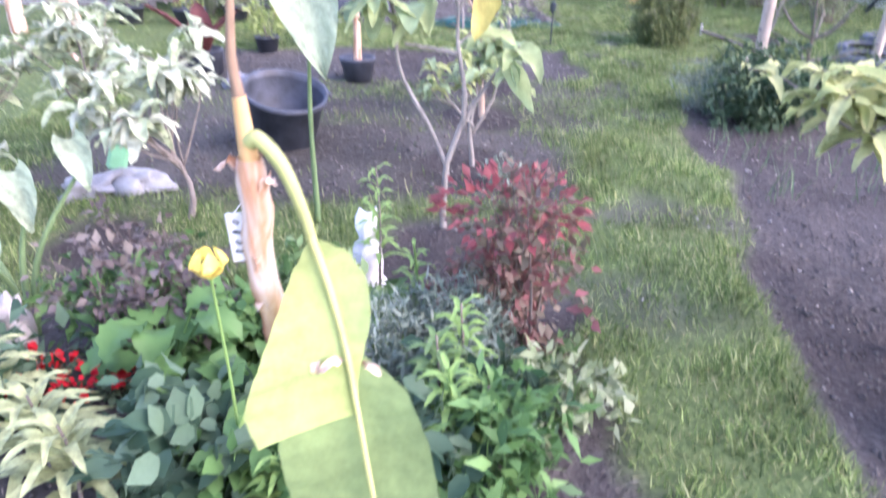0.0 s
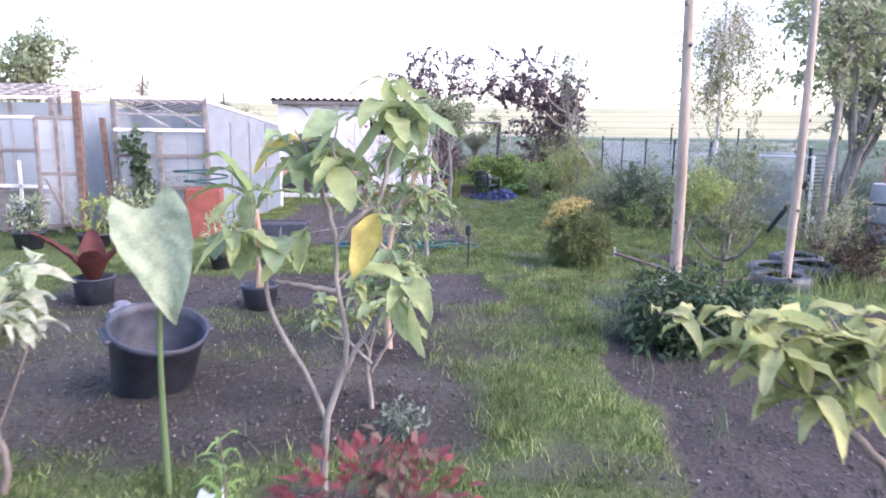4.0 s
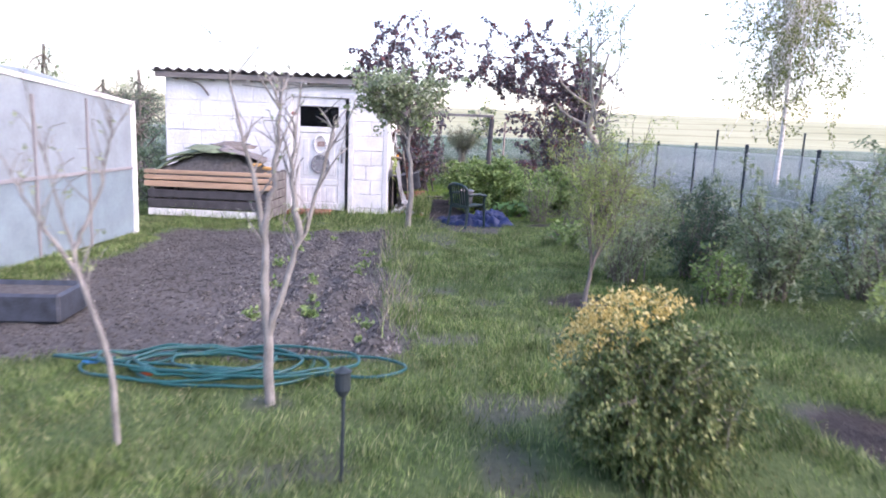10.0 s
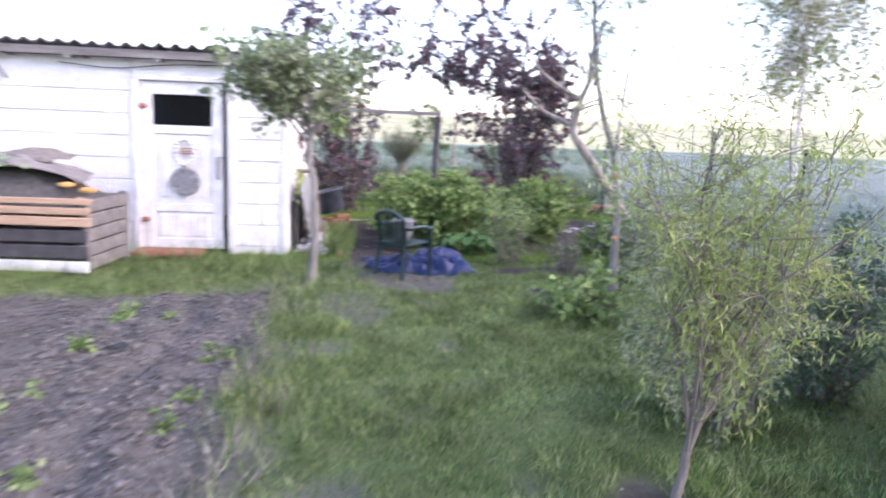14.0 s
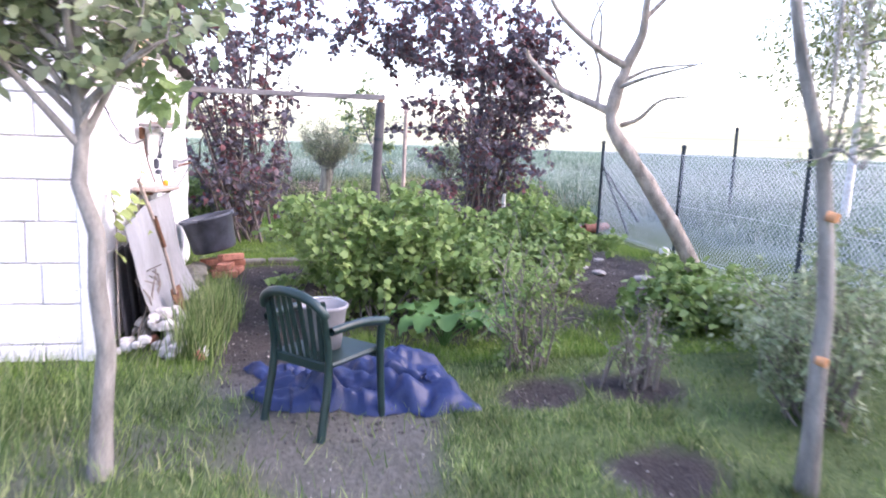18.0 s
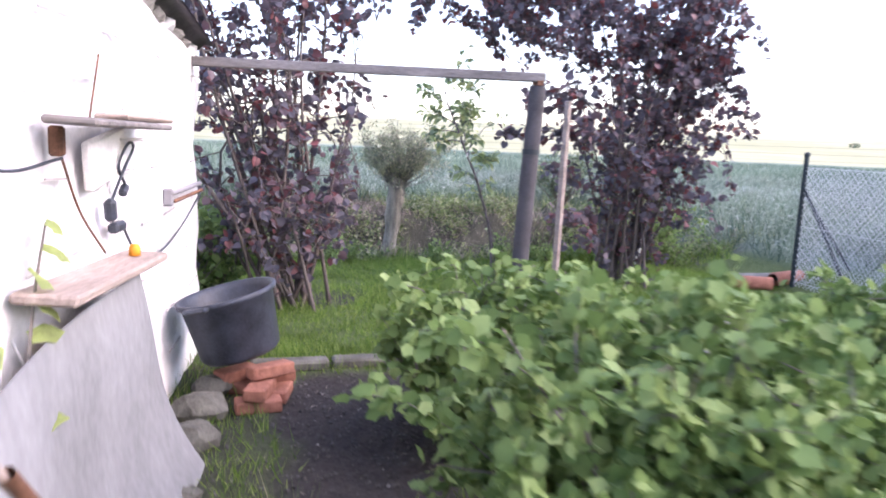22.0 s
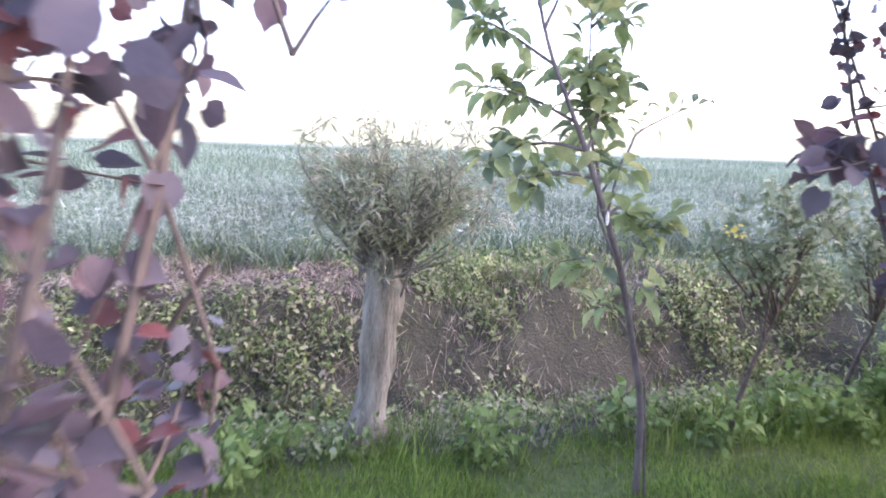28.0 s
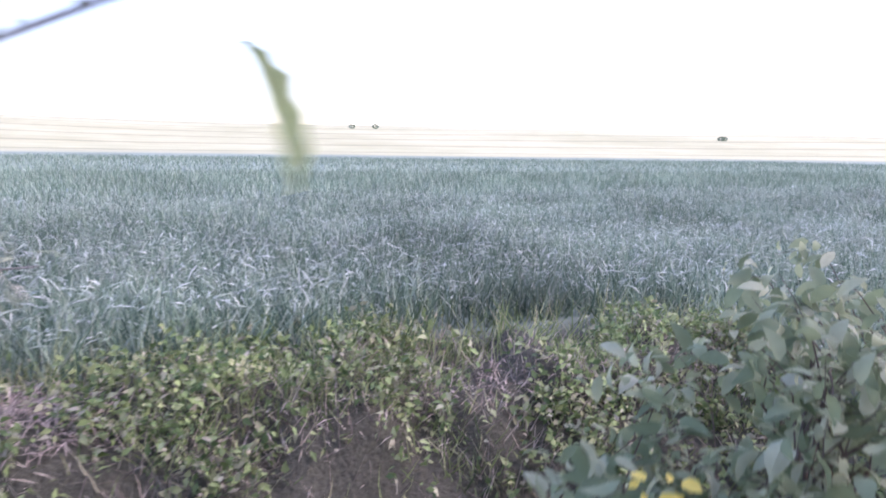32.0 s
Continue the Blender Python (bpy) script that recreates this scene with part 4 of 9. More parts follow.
# blocks of the front, in courses a quarter metre high
rb = random.Random(5)
for c in range(9):
    z0 = -0.16 + 0.25 * c
    z1 = min(z0 + 0.241, 2.19)
    for wall, a, b in ((front_l, -3.8, -1.76), (front_r, -0.6, 0.0)):
        x = a
        first = True
        while x < b - 0.01:
            w = (0.59 if c % 2 else 0.3) if first else 0.59
            first = False
            if wall is front_r and c == 3:
                w = 0.22 if x < a + 0.1 else 0.6
            e = min(x + w, b)
            if b - e < 0.08:
                e = b
            bm = box((e - x - 0.009, 0.06, z1 - z0), ((x + e) / 2, 0.035 + rb.uniform(-0.004, 0.004), (z0 + z1) / 2), (0, 0, rb.uniform(-0.3, 0.3)), 0.006)
            part("block", bm, M_BLOCK if wall is front_r else M_WHITE, wall)
            x = e
# corner strip of plaster, where the whitewash turns the corner
part("corner_plaster", box((0.1, 0.05, 2.2), (-0.045, 0.018, 1.0), bevel=0.015), M_WHITE, shed)
# wavy roof sheets, each with its own edge
for k in range(5):
    xs = np.linspace(-3.95 + 0.82 * k, -3.95 + 0.82 * (k + 1) + 0.03, 40)
    xs = np.minimum(xs, 0.1)
    ys = np.array([-0.2, 1.0, 2.4, 4.0])
    X, Y = np.meshgrid(xs, ys)
    Z = top(Y) + 0.1 + 0.026 * np.sin(X * 2 * math.pi / 0.177) + 0.006 * (k % 2)
    n, m = len(xs), len(ys)
    lo = np.stack([X, Y, Z], -1).reshape(-1, 3)
    hi = lo + np.array([0, 0, 0.016])
    q = (np.arange(m - 1)[:, None] * n + np.arange(n - 1)[None]).ravel()
    up = np.stack([q, q + 1, q + n + 1, q + n], -1) + n * m
    dn = np.stack([q, q + n, q + n + 1, q + 1], -1)
    e = np.arange(n - 1)
    fr = np.stack([e, e + 1, e + 1 + n * m, e + n * m], -1)
    obj("roof_sheet", np.vstack([lo, hi]), np.vstack([up, dn, fr]), M_ROOF, shed, smooth=True)
for x in (-3.6, -3.0, -2.35, -2.22, -1.4, -0.65, -0.1):
    bar((x, -0.13, top(0) + 0.03), (x, 3.9, top(4) + 0.03), 0.07, 0.09, M_WOOD_OLD, "rafter", shed)
for x in (-2.36, -1.41, -0.66):
    part("rafter_cap", box((0.06, 0.012, 0.1), (x, -0.14, 2.215)), M_PAINT, shed, "white painted rafter end")
bar((-3.9, -0.15, 2.235), (0.05, -0.15, 2.235), 0.02, 0.09, M_WOOD_OLD, "fascia", shed)
line([(-3.45, -0.05, 2.18), (-3.2, -0.06, 2.1), (-3.05, -0.03, 1.92)], 0.018, M_WOOD_OLD, "bent_lath", shed)
line([(-2.5, -0.02, 2.12), (-1.9, -0.03, 2.08), (-1.3, -0.03, 2.14), (-0.5, -0.04, 2.16)], 0.006, M_POST, "cable", shed)
# rubble crust and mortar lumps along the top of the side wall
for k in range(16):
    y = 0.5 + k * 0.215
    part("crust_stone", lump((0.2, 0.2, 0.1), 60 + k, (-0.08, y, top(y) + 0.03)), M_STONE if k % 3 else M_WHITE, side_wall)
# door in its frame
frame_ob = tagged(new("door"), "old carved door in flaking white paint, shut", "door")
frame_ob.matrix_basis = SHED
for x in (-1.70, -0.64):
    part("jamb", box((0.09, 0.16, 2.02), (x, 0.06, 0.99)), M_PAINT, frame_ob)
part("head", box((1.15, 0.16, 0.06), (-1.17, 0.06, 1.995)), M_PAINT, frame_ob)
DX0, DX1, DY = -1.645, -0.745, 0.05
for x in (DX0 + 0.06, DX1 - 0.06):
    part("stile", box((0.12, 0.045, 1.92), (x, DY, 1.0)), M_PAINT, frame_ob)
for z, h in ((1.9, 0.12), (1.42, 0.1), (0.52, 0.1), (0.1, 0.12)):
    part("rail", box((0.655, 0.043, h), (-1.195, DY + 0.001, z)), M_PAINT, frame_ob)
pane_f = part("pane_frame", box((0.66, 0.03, 0.03), (-1.195, DY - 0.01, 1.83)), M_PAINT, frame_ob)
part("window_pane", box((0.655, 0.008, 0.36), (-1.195, DY, 1.65), bevel=0), glass("dark_pane", (0.25, 0.3, 0.34), 0.08), frame_ob, "dark window pane")
# dark sheet close behind the glass, in place of the unlit room's shade
part("inner_dark", box((0.655, 0.01, 0.36), (-1.195, DY + 0.03, 1.65), bevel=0), M_DARKIN, frame_ob)
part("panel", box((0.655, 0.022, 0.8), (-1.195, DY + 0.008, 0.97)), M_PAINT, frame_ob, "carved upper panel")
for x in (-1.42, -0.97):
    part("moulding", box((0.09, 0.03, 0.62), (x, DY - 0.004, 0.95)), M_PAINT, frame_ob)
part("panel", box((0.655, 0.022, 0.32), (-1.195, DY + 0.008, 0.31)), M_PAINT, frame_ob)
for i in range(7):
    part("lower_board", box((0.072, 0.03, 0.26), (-1.195 + (i - 3) * 0.082, DY - 0.002, 0.31)), M_PAINT, frame_ob)
# wheel-shaped ornament and the wreath with a small plate over it
bm = bmesh.new()
lathe([(0.14, -0.012), (0.165, -0.02), (0.165, 0.015), (0.14, 0.02), (0.135, 0.0), (0.14, -0.012)], 28, bm)
for k in range(8):
    a = k * math.pi / 4 + 0.2
    bmesh.ops.create_cube(bm, size=1, matrix=pose(0.09 * math.cos(a), 0.09 * math.sin(a), 0, 0, 0, math.degrees(a)) @ Matrix.Diagonal((0.12, 0.05, 0.02, 1)))
lathe([(0.001, -0.025), (0.045, -0.022), (0.05, 0.01), (0.001, 0.014)], 16, bm)
bm.transform(pose(-1.17, DY - 0.035, 0.83, 90))
part("rosette", bm, M_GREY, frame_ob, "grey eight-spoked wheel ornament")
bm = bmesh.new()
for k in range(18):
    a = k * math.pi / 9
    lump((0.05, 0.05, 0.05), k, (0.105 * math.cos(a), 0, 0.15 * math.sin(a)), bm, sub=1)
bm.transform(pose(-1.17, DY - 0.03, 1.17))
part("wreath", bm, M_PAINT, frame_ob, "carved pale wreath", smooth=True)
for z in (-0.03, 0.0, 0.03):
    part("plate_bar", box((0.09, 0.008, 0.012), (-1.16, DY - 0.035, 1.18 + z), bevel=0), M_BRICK, frame_ob)
for x in (-0.05, 0.05):
    part("plate_bar", box((0.012, 0.008, 0.075), (-1.16 + x, DY - 0.035, 1.18), bevel=0), M_BRICK, frame_ob)
for z in (0.38, 1.68):
    part("hinge", box((0.16, 0.012, 0.035), (-1.66, DY - 0.035, z)), M_RUST, frame_ob, "rusty strap hinge")
    bm = lathe([(0.012, -0.05), (0.03, -0.03), (0.03, 0.03), (0.012, 0.05)], 10)
    bm.transform(pose(-1.63, DY - 0.045, z, 0, 90))
    part("hinge_scroll", bm, M_BRICK, frame_ob)
part("handle_plate", box((0.04, 0.012, 0.24), (-0.8, DY - 0.03, 0.98)), M_GREY, frame_ob)
line([(-0.8, DY - 0.035, 1.12), (-0.8, DY - 0.09, 1.12), (-0.72, DY - 0.09, 1.12)], 0.009, M_GREY, "handle", frame_ob, n=8)
line([(-0.71, -0.03, 1.95), (-0.705, -0.04, 1.0), (-0.71, -0.03, 0.05)], 0.006, M_POST, "cable", frame_ob, "dark cable down the jamb")
step_ob = part("doorstep", box((0.75, 0.4, 0.07), (-1.3, -0.25, 0.03), bevel=0.02), M_BRICK, None)
step_ob.matrix_basis = SHED
tagged(step_ob, "flat reddish stone step before the shed door", "doorstep")


def on_shed(ob, label, cat):
    ob.matrix_basis = SHED
    return tagged(ob, label, cat)


# shelves, wires and fittings of the side wall
M_PLANK = mat("weathered_plank", (0.36, 0.29, 0.25), 0.85, scale=9, vary=0.4, bump=0.5, bump_scale=50, stretch=(1, 0.15, 1))
sh = on_shed(new("wall_shelf"), "weathered plank shelf nailed to the white wall", "shelf")
part("plank", box((0.15, 1.1, 0.026), (0.1, 1.71, 1.43), (0, 2, 1)), M_WOOD_OLD, sh)
part("plank", box((0.12, 0.62, 0.022), (0.1, 1.95, 1.455), (0, -2, -2)), M_PLANK, sh)
part("support", box((0.04, 0.04, 0.09), (0.035, 1.28, 1.37)), M_RUST, sh, "rusty stub under the plank")
part("support", box((0.03, 0.42, 0.17), (0.035, 1.75, 1.31), (8, 0, 0)), M_PAINT, sh, "pale board under the plank")
part("slat", box((0.1, 0.35, 0.012), (0.09, 2.05, 1.375)), M_PAINT, sh)
sh2 = on_shed(new("wall_ledge"), "raw board ledge over the leaning sheet", "shelf")
part("plank", box((0.17, 1.1, 0.032), (0.1, 1.5, 0.935), (-3, 3, 0)), M_PLANK, sh2)
for y in (1.15, 1.9):
    part("bracket", box((0.12, 0.03, 0.03), (0.07, y, 0.935 - 0.052 * (y - 1.5) - 0.03)), M_RUST, sh2)
lamp = part("signal_lamp", lathe([(0.001, 0.028), (0.015, 0.025), (0.022, 0.012), (0.022, -0.016), (0.014, -0.02), (0.001, -0.02)], 12, at=(0.1, 1.86, 0.953)), mat("orange_plastic", (0.75, 0.3, 0.03), 0.4, vary=0.1), None)
on_shed(lamp, "small orange plastic cap lying on the ledge", "cap")
lamp.data.polygons.foreach_set("use_smooth", [True] * len(lamp.data.polygons))
br = on_shed(new("wall_bracket"), "grey metal bracket fixed at the wall's edge", "bracket")
part("rail", box((0.03, 0.85, 0.025), (0.045, 3.22, 1.1)), M_GREY, br)
part("rail", box((0.02, 0.82, 0.02), (0.06, 3.22, 1.06)), M_RUST, br)
part("end_plate", box((0.05, 0.03, 0.09), (0.03, 2.81, 1.08)), M_GREY, br)
sw = on_shed(new("socket_box"), "black socket hanging on its cable at the wall", "socket")
part("body", box((0.04, 0.045, 0.085), (0.05, 1.74, 1.12), (10, 0, 0), 0.012), M_BLACK, sw)
part("plug", box((0.04, 0.12, 0.04), (0.05, 1.82, 1.05), (0, 0, 0), 0.01), M_BLACK, sw)
part("plug", box((0.03, 0.06, 0.03), (0.05, 1.92, 1.18), (30, 0, 0), 0.008), M_BLACK, sw)
line([(0.05, 1.87, 1.06), (0.04, 2.15, 0.9), (0.04, 2.6, 0.84), (0.04, 3.2, 0.92), (0.05, 3.8, 1.08)], 0.006, M_BLACK, "cable", sw, n=30)
line([(0.05, 1.77, 1.16), (0.06, 1.87, 1.25), (0.05, 2.07, 1.34), (0.07, 1.92, 1.36), (0.06, 1.82, 1.28), (0.05, 1.94, 1.2)], 0.006, M_BLACK, "cable", sw, n=30)
wl2 = on_shed(new("wall_wire"), "thin dark wires strung over the white wall", "wire")
line([(0.03, 0.1, 1.62), (0.03, 0.45, 1.42), (0.03, 0.9, 1.3), (0.05, 1.27, 1.32)], 0.005, M_BLACK, "wire", wl2, n=30)
line([(0.05, 1.27, 1.32), (0.04, 1.45, 1.14), (0.04, 1.7, 0.97)], 0.004, M_RUST, "wire", wl2, n=16)
line([(0.06, 1.5, 1.44), (0.05, 1.65, 1.66)], 0.0035, M_RUST, "rod", wl2, n=4)
line([(0.03, 2.1, 0.9), (0.04, 2.11, 0.45), (0.05, 2.08, 0.05)], 0.005, M_BLACK, "wire", wl2, n=16)
line([(0.05, 0.85, 0.9), (0.06, 0.75, 0.72), (0.06, 0.85, 0.55), (0.06, 0.97, 0.7), (0.05, 0.88, 0.88)], 0.004, M_WIRE, "wire_loop", wl2, n=30)
for y, z in ((0.5, 1.75), (1.3, 1.86), (1.9, 1.77), (0.8, 1.2), (1.1, 0.75), (2.9, 0.62), (3.2, 0.42), (0.35, 0.98), (0.3, 0.62), (1.6, 1.58)):
    part("joint", box((0.006, 0.22, 0.012), (0.024, y, z), (random.uniform(-3, 3), 0, 0), 0), M_MORTAR, side_wall)
M_GAP = mat("open_joint", (0.40, 0.38, 0.37), 0.95, scale=20, vary=0.3)
rj = random.Random(61)
for row in range(1, 8):
    y = rj.uniform(0.1, 0.6)
    while y < 3.6:
        L = rj.uniform(0.06, 0.3)
        part("joint", box((0.006, L, rj.uniform(0.005, 0.011)), (0.023, y + L / 2, row * 0.25 + rj.uniform(-0.012, 0.012)), (rj.uniform(-3, 3), 0, 0), 0), M_GAP, side_wall)
        y += L + rj.uniform(0.15, 0.9)
    y = rj.uniform(0.2, 0.9)
    part("joint", box((0.006, 0.008, rj.uniform(0.06, 0.16)), (0.023, y, row * 0.25 + 0.11), (rj.uniform(-6, 6), 0, 0), 0), M_GAP, side_wall)
# a vine climbing beside the ledge
vine = on_shed(new("wall_vine"), "young vine with pale green leaves climbing the wall", "vine")
M_VINE = mat("vine_leaf", (0.30, 0.36, 0.13), 0.5, scale=14, vary=0.3, trans=0.4)
rj = random.Random(5)
for pts in ([(0.12, 0.8, 0.05), (0.08, 0.85, 0.5), (0.07, 0.95, 0.9), (0.06, 1.1, 1.15)], [(0.1, 0.1, 0.05), (0.09, 0.15, 0.5), (0.07, 0.25, 0.8), (0.06, 0.2, 1.0)], [(0.09, 0.1, 0.9), (0.08, 0.2, 0.88), (0.1, 0.4, 0.84), (0.09, 0.6, 0.92)]):
    line(pts, (0.008, 0.003), M_BARK, "stem", vine, n=16)
    c = curve_pts(pts, 12)
    for k in range(7):
        p = c[5 + k % 7]
        v, f = leaves(np.array([p]), np.array([(0.6, rj.uniform(-1, 1), rj.uniform(-0.6, 0.3))]), np.array([(0.8, 0.1, 0.6)]), rj.uniform(0.06, 0.11), rj.uniform(0.06, 0.1), "lobed")
        obj("leaf", v, f, M_VINE, vine)
nest = on_shed(new("nest_box"), "orange-brown wooden nest box high on the wall", "nest box")
part("body", box((0.2, 0.3, 0.26), (0.12, 0.5, 1.93)), M_WOOD_NEW, nest)
part("roof", box((0.26, 0.36, 0.025), (0.13, 0.5, 2.075), (0, 8, 0)), M_RUST, nest)
# leaning sheet, spade, roots, painted shade and rubble at the foot of the wall
us, vs = np.linspace(0, 1, 14), np.linspace(0, 1, 12)
U, V = np.meshgrid(us, vs)
X = 0.09 + (0.25 - 0.05 * U) * (1 - V) ** 1.15 + 0.04 * np.sin(U * 7 + 1) * (0.3 + 0.7 * (1 - V)) - 0.03 * np.sin(V * 5)
Y = 0.2 + 1.6 * U + (1 - V) ** 1.5 * (0.12 + 0.1 * U)
Z = 0.0 + 0.88 * V - 0.1 * V * (1 - U) ** 2
sheet = on_shed(new("metal_sheet"), "bent grey sheet leaning on the white wall", "sheet")
a = np.stack([X, Y, Z], -1).reshape(-1, 3)
q = (np.arange(11)[:, None] * 14 + np.arange(13)[None]).ravel()
f1 = np.stack([q, q + 1, q + 15, q + 14], -1)
so = obj("panel", np.vstack([a, a + np.array([-0.006, 0, 0])]), np.vstack([f1, f1[:, ::-1] + 168]), M_METAL, sheet, smooth=True)
spade = on_shed(new("spade"), "spade with a worn wooden handle leaning on the sheet", "spade")
line([(0.26, 0.0, 1.1), (0.33, 0.38, 0.62), (0.35, 0.66, 0.26)], 0.012, M_PLANK, "handle", spade, n=10, sides=8)
line([(0.31, 0.2, 0.85), (0.335, 0.36, 0.64)], 0.015, M_RUST, "socket", spade, n=6, sides=8)
part("blade", box((0.012, 0.2, 0.3), (0.37, 0.74, 0.14), (0, -14, -8), 0.005), M_RUST, spade)
# dark panels added as the shadow behind the sheet; the roots are real
dark = on_shed(new("shade_backing"), "roots before dark panels that paint the shade behind the sheet", "boards")
for k in range(4):
    part("shade_panel", box((0.025, 0.2, 0.62), (0.05 + 0.02 * k, 0.5 + 0.16 * k, 0.3), (3, -4, 3 * k)), M_DARKIN, dark)
rr_ = random.Random(17)
for k in range(8):
    line([(0.1 + rr_.uniform(0, 0.15), 0.25 + 0.07 * k, 0.02), (0.16 + rr_.uniform(-0.05, 0.1), 0.3 + rr_.uniform(0, 0.5), 0.3), (0.1 + rr_.uniform(0, 0.15), 0.3 + rr_.uniform(0, 0.6), 0.34 + rr_.uniform(0, 0.1)), (0.06 + rr_.uniform(0, 0.25), 0.2 + rr_.uniform(0, 0.7), 0.3 + rr_.uniform(0, 0.2))], (0.009, 0.003), M_BARK, "root", dark, n=10)
M_RUBBLE = mat("plaster_rubble", (0.44, 0.42, 0.40), 0.9, scale=14, vary=0.3, bump=0.5)
for k in range(64):
    rr = random.Random(k)
    x, y = rr.uniform(0.1, 0.62), rr.uniform(-0.1, 0.7)
    sz = rr.uniform(0.05, 0.12)
    st = part("rubble_stone", lump((sz, sz * rr.uniform(0.7, 1.2), sz * 0.8), 200 + k, (x, y, sz * 0.25 + 0.09 * max(0, 1 - abs(x - 0.3) * 4) * (k % 3)), sub=1), M_RUBBLE if k % 15 else M_BRICK)
    on_shed(st, "broken pale plaster lump in the rubble heap", "rubble")
    st["group"] = "rubble heap"

# ---- compost box before the shed ----
cb = thing("compost_box", (-0.3, 17.08, 0), "plank compost box heaped with soil and old sheets", "compost box", turn=-7)
for z, h, m_ in ((0.08, 0.12, M_PAINT), (0.22, 0.14, M_DARKIN), (0.37, 0.13, M_DARKIN), (0.52, 0.1, M_WOOD_NEW), (0.62, 0.08, M_WOOD_NEW), (0.71, 0.07, M_WOOD_NEW)):
    dx = 0.04 if m_ is M_WOOD_NEW else 0.0
    part("plank", box((1.9 + 2 * dx, 0.03, h - 0.012), (-0.95, 0.0 - dx * 0.6, z), (0, random.uniform(-0.4, 0.4), 0), 0.006), m_, cb)
for x in (-0.02, -1.88):
    for z in (0.1, 0.24, 0.38, 0.52, 0.66):
        part("plank", box((0.03, 0.95, 0.125), (x, 0.5, z)), M_WOOD_OLD, cb)
    for y in (0.05, 0.93):
        part("post", box((0.07, 0.07, 0.78), (x * 0.97 - 0.02, y, 0.36)), M_WOOD_OLD, cb)
part("plank", box((1.9, 0.03, 0.7), (-0.95, 0.98, 0.37)), M_WOOD_OLD, cb)
U, V = np.meshgrid(np.linspace(0, 1, 26), np.linspace(0, 1, 16))
Z = 0.62 + 0.42 * np.sin(U * math.pi) ** 0.7 * np.sin(V * math.pi) ** 0.6 + (vnoise(U * 2, V, 0.12) - 0.5) * 0.09
q = (np.arange(15)[:, None] * 26 + np.arange(25)[None]).ravel()
obj("heaped_soil", np.stack([-1.86 + 1.82 * U, 0.03 + 0.93 * V, Z], -1).reshape(-1, 3), np.stack([q, q + 1, q + 27, q + 26], -1), M_CLOD, cb)
M_FELT = mat("old_green_felt", (0.19, 0.23, 0.14), 0.85, scale=6, vary=0.35, bump=0.3)
for k, (x, y, z, ry, rz, w, m_) in enumerate(((-1.25, 0.4, 1.03, -10, 4, 1.15, M_FELT), (-0.95, 0.3, 1.08, 5, -6, 0.8, M_FELT), (-0.5, 0.35, 1.03, 16, 10, 0.7, M_WOOD_OLD), (-0.75, 0.6, 1.15, 6, -12, 0.6, M_BARK), (-1.6, 0.35, 0.88, -22, 8, 0.6, M_FELT))):
    bm = bmesh.new()
    bmesh.ops.create_grid(bm, x_segments=10, y_segments=4, size=0.5)
    for v in bm.verts:
        v.co = Vector((v.co.x * w, v.co.y * 0.42, 0.05 * noise.noise(v.co * 3 + Vector((k * 7, 0, 0))) - 0.1 * v.co.x ** 2))
    bmesh.ops.solidify(bm, geom=bm.faces[:], thickness=0.012)
    bm.transform(pose(x, y, z, 8, ry, rz))
    ob = part("old_sheet", bm, m_, None, smooth=True)
    ob.matrix_basis = cb.matrix_basis
    tagged(ob, "limp old roofing felt lying on the compost heap" if m_ is M_FELT else "weathered bark and board scrap on the compost heap", "sheet", "covers of the compost heap")
for k, (x, y, z) in enumerate(((-0.25, 0.15, 0.86), (-0.12, 0.3, 0.8), (-0.06, 0.05, 0.72))):
    ob = part("tile_shard", lump((0.16, 0.12, 0.06), 90 + k, (x, y, z)), mat("ochre_shard", (0.6, 0.34, 0.12), 0.8, vary=0.3))
    ob.matrix_basis = cb.matrix_basis
    tagged(ob, "ochre broken tile on the heap", "tile")

# ---- trees and large shrubs ----
def at(x, y):
    return (x, y, gz(x, y) - 0.01)


shrub("purple_hazel", at(2.36, 23.55), 0.17, 42, (0.0, -0.05, 1.2), (0.8, 0.6, 0.85), 9000, 0.067, M_LEAF_RED, M_BARK_HAZEL, "tall multi-stemmed purple-leaved hazel by the shed", "heart", 0.95, seed=3, r0=0.019, lo=0.2, category="tree", group="purple hazels", more=(((-0.1, 0.35, 2.95), (1.9, 0.95, 1.0), 0.68),), side_len=0.5, side=7, clear=0.5, single=220, side_max=3.16, smat=M_LEAF_RED_EACH, thin=(2.3, 0.5))
shrub("purple_hazel", at(5.8, 24.4), 0.15, 60, (0.1, 0.0, 1.5), (0.85, 0.5, 0.8), 15000, 0.066, M_LEAF_RED, M_BARK_HAZEL, "broad purple-leaved hazel beside the lawn", "heart", 0.95, seed=4, r0=0.016, lo=0.24, category="tree", group="purple hazels", more=(((-0.5, 0.25, 3.0), (1.9, 0.95, 1.0), 0.84),), side_len=0.45, side=7, clear=0.62, single=150, smat=M_LEAF_RED_EACH, thin=(2.35, 0.65), side_min=5.3)
HZ = [o for o in scene.objects if o.name.startswith("purple_hazel")][-1]
HB = np.array(at(5.8, 24.4))
rng = np.random.default_rng(27)
tw = []
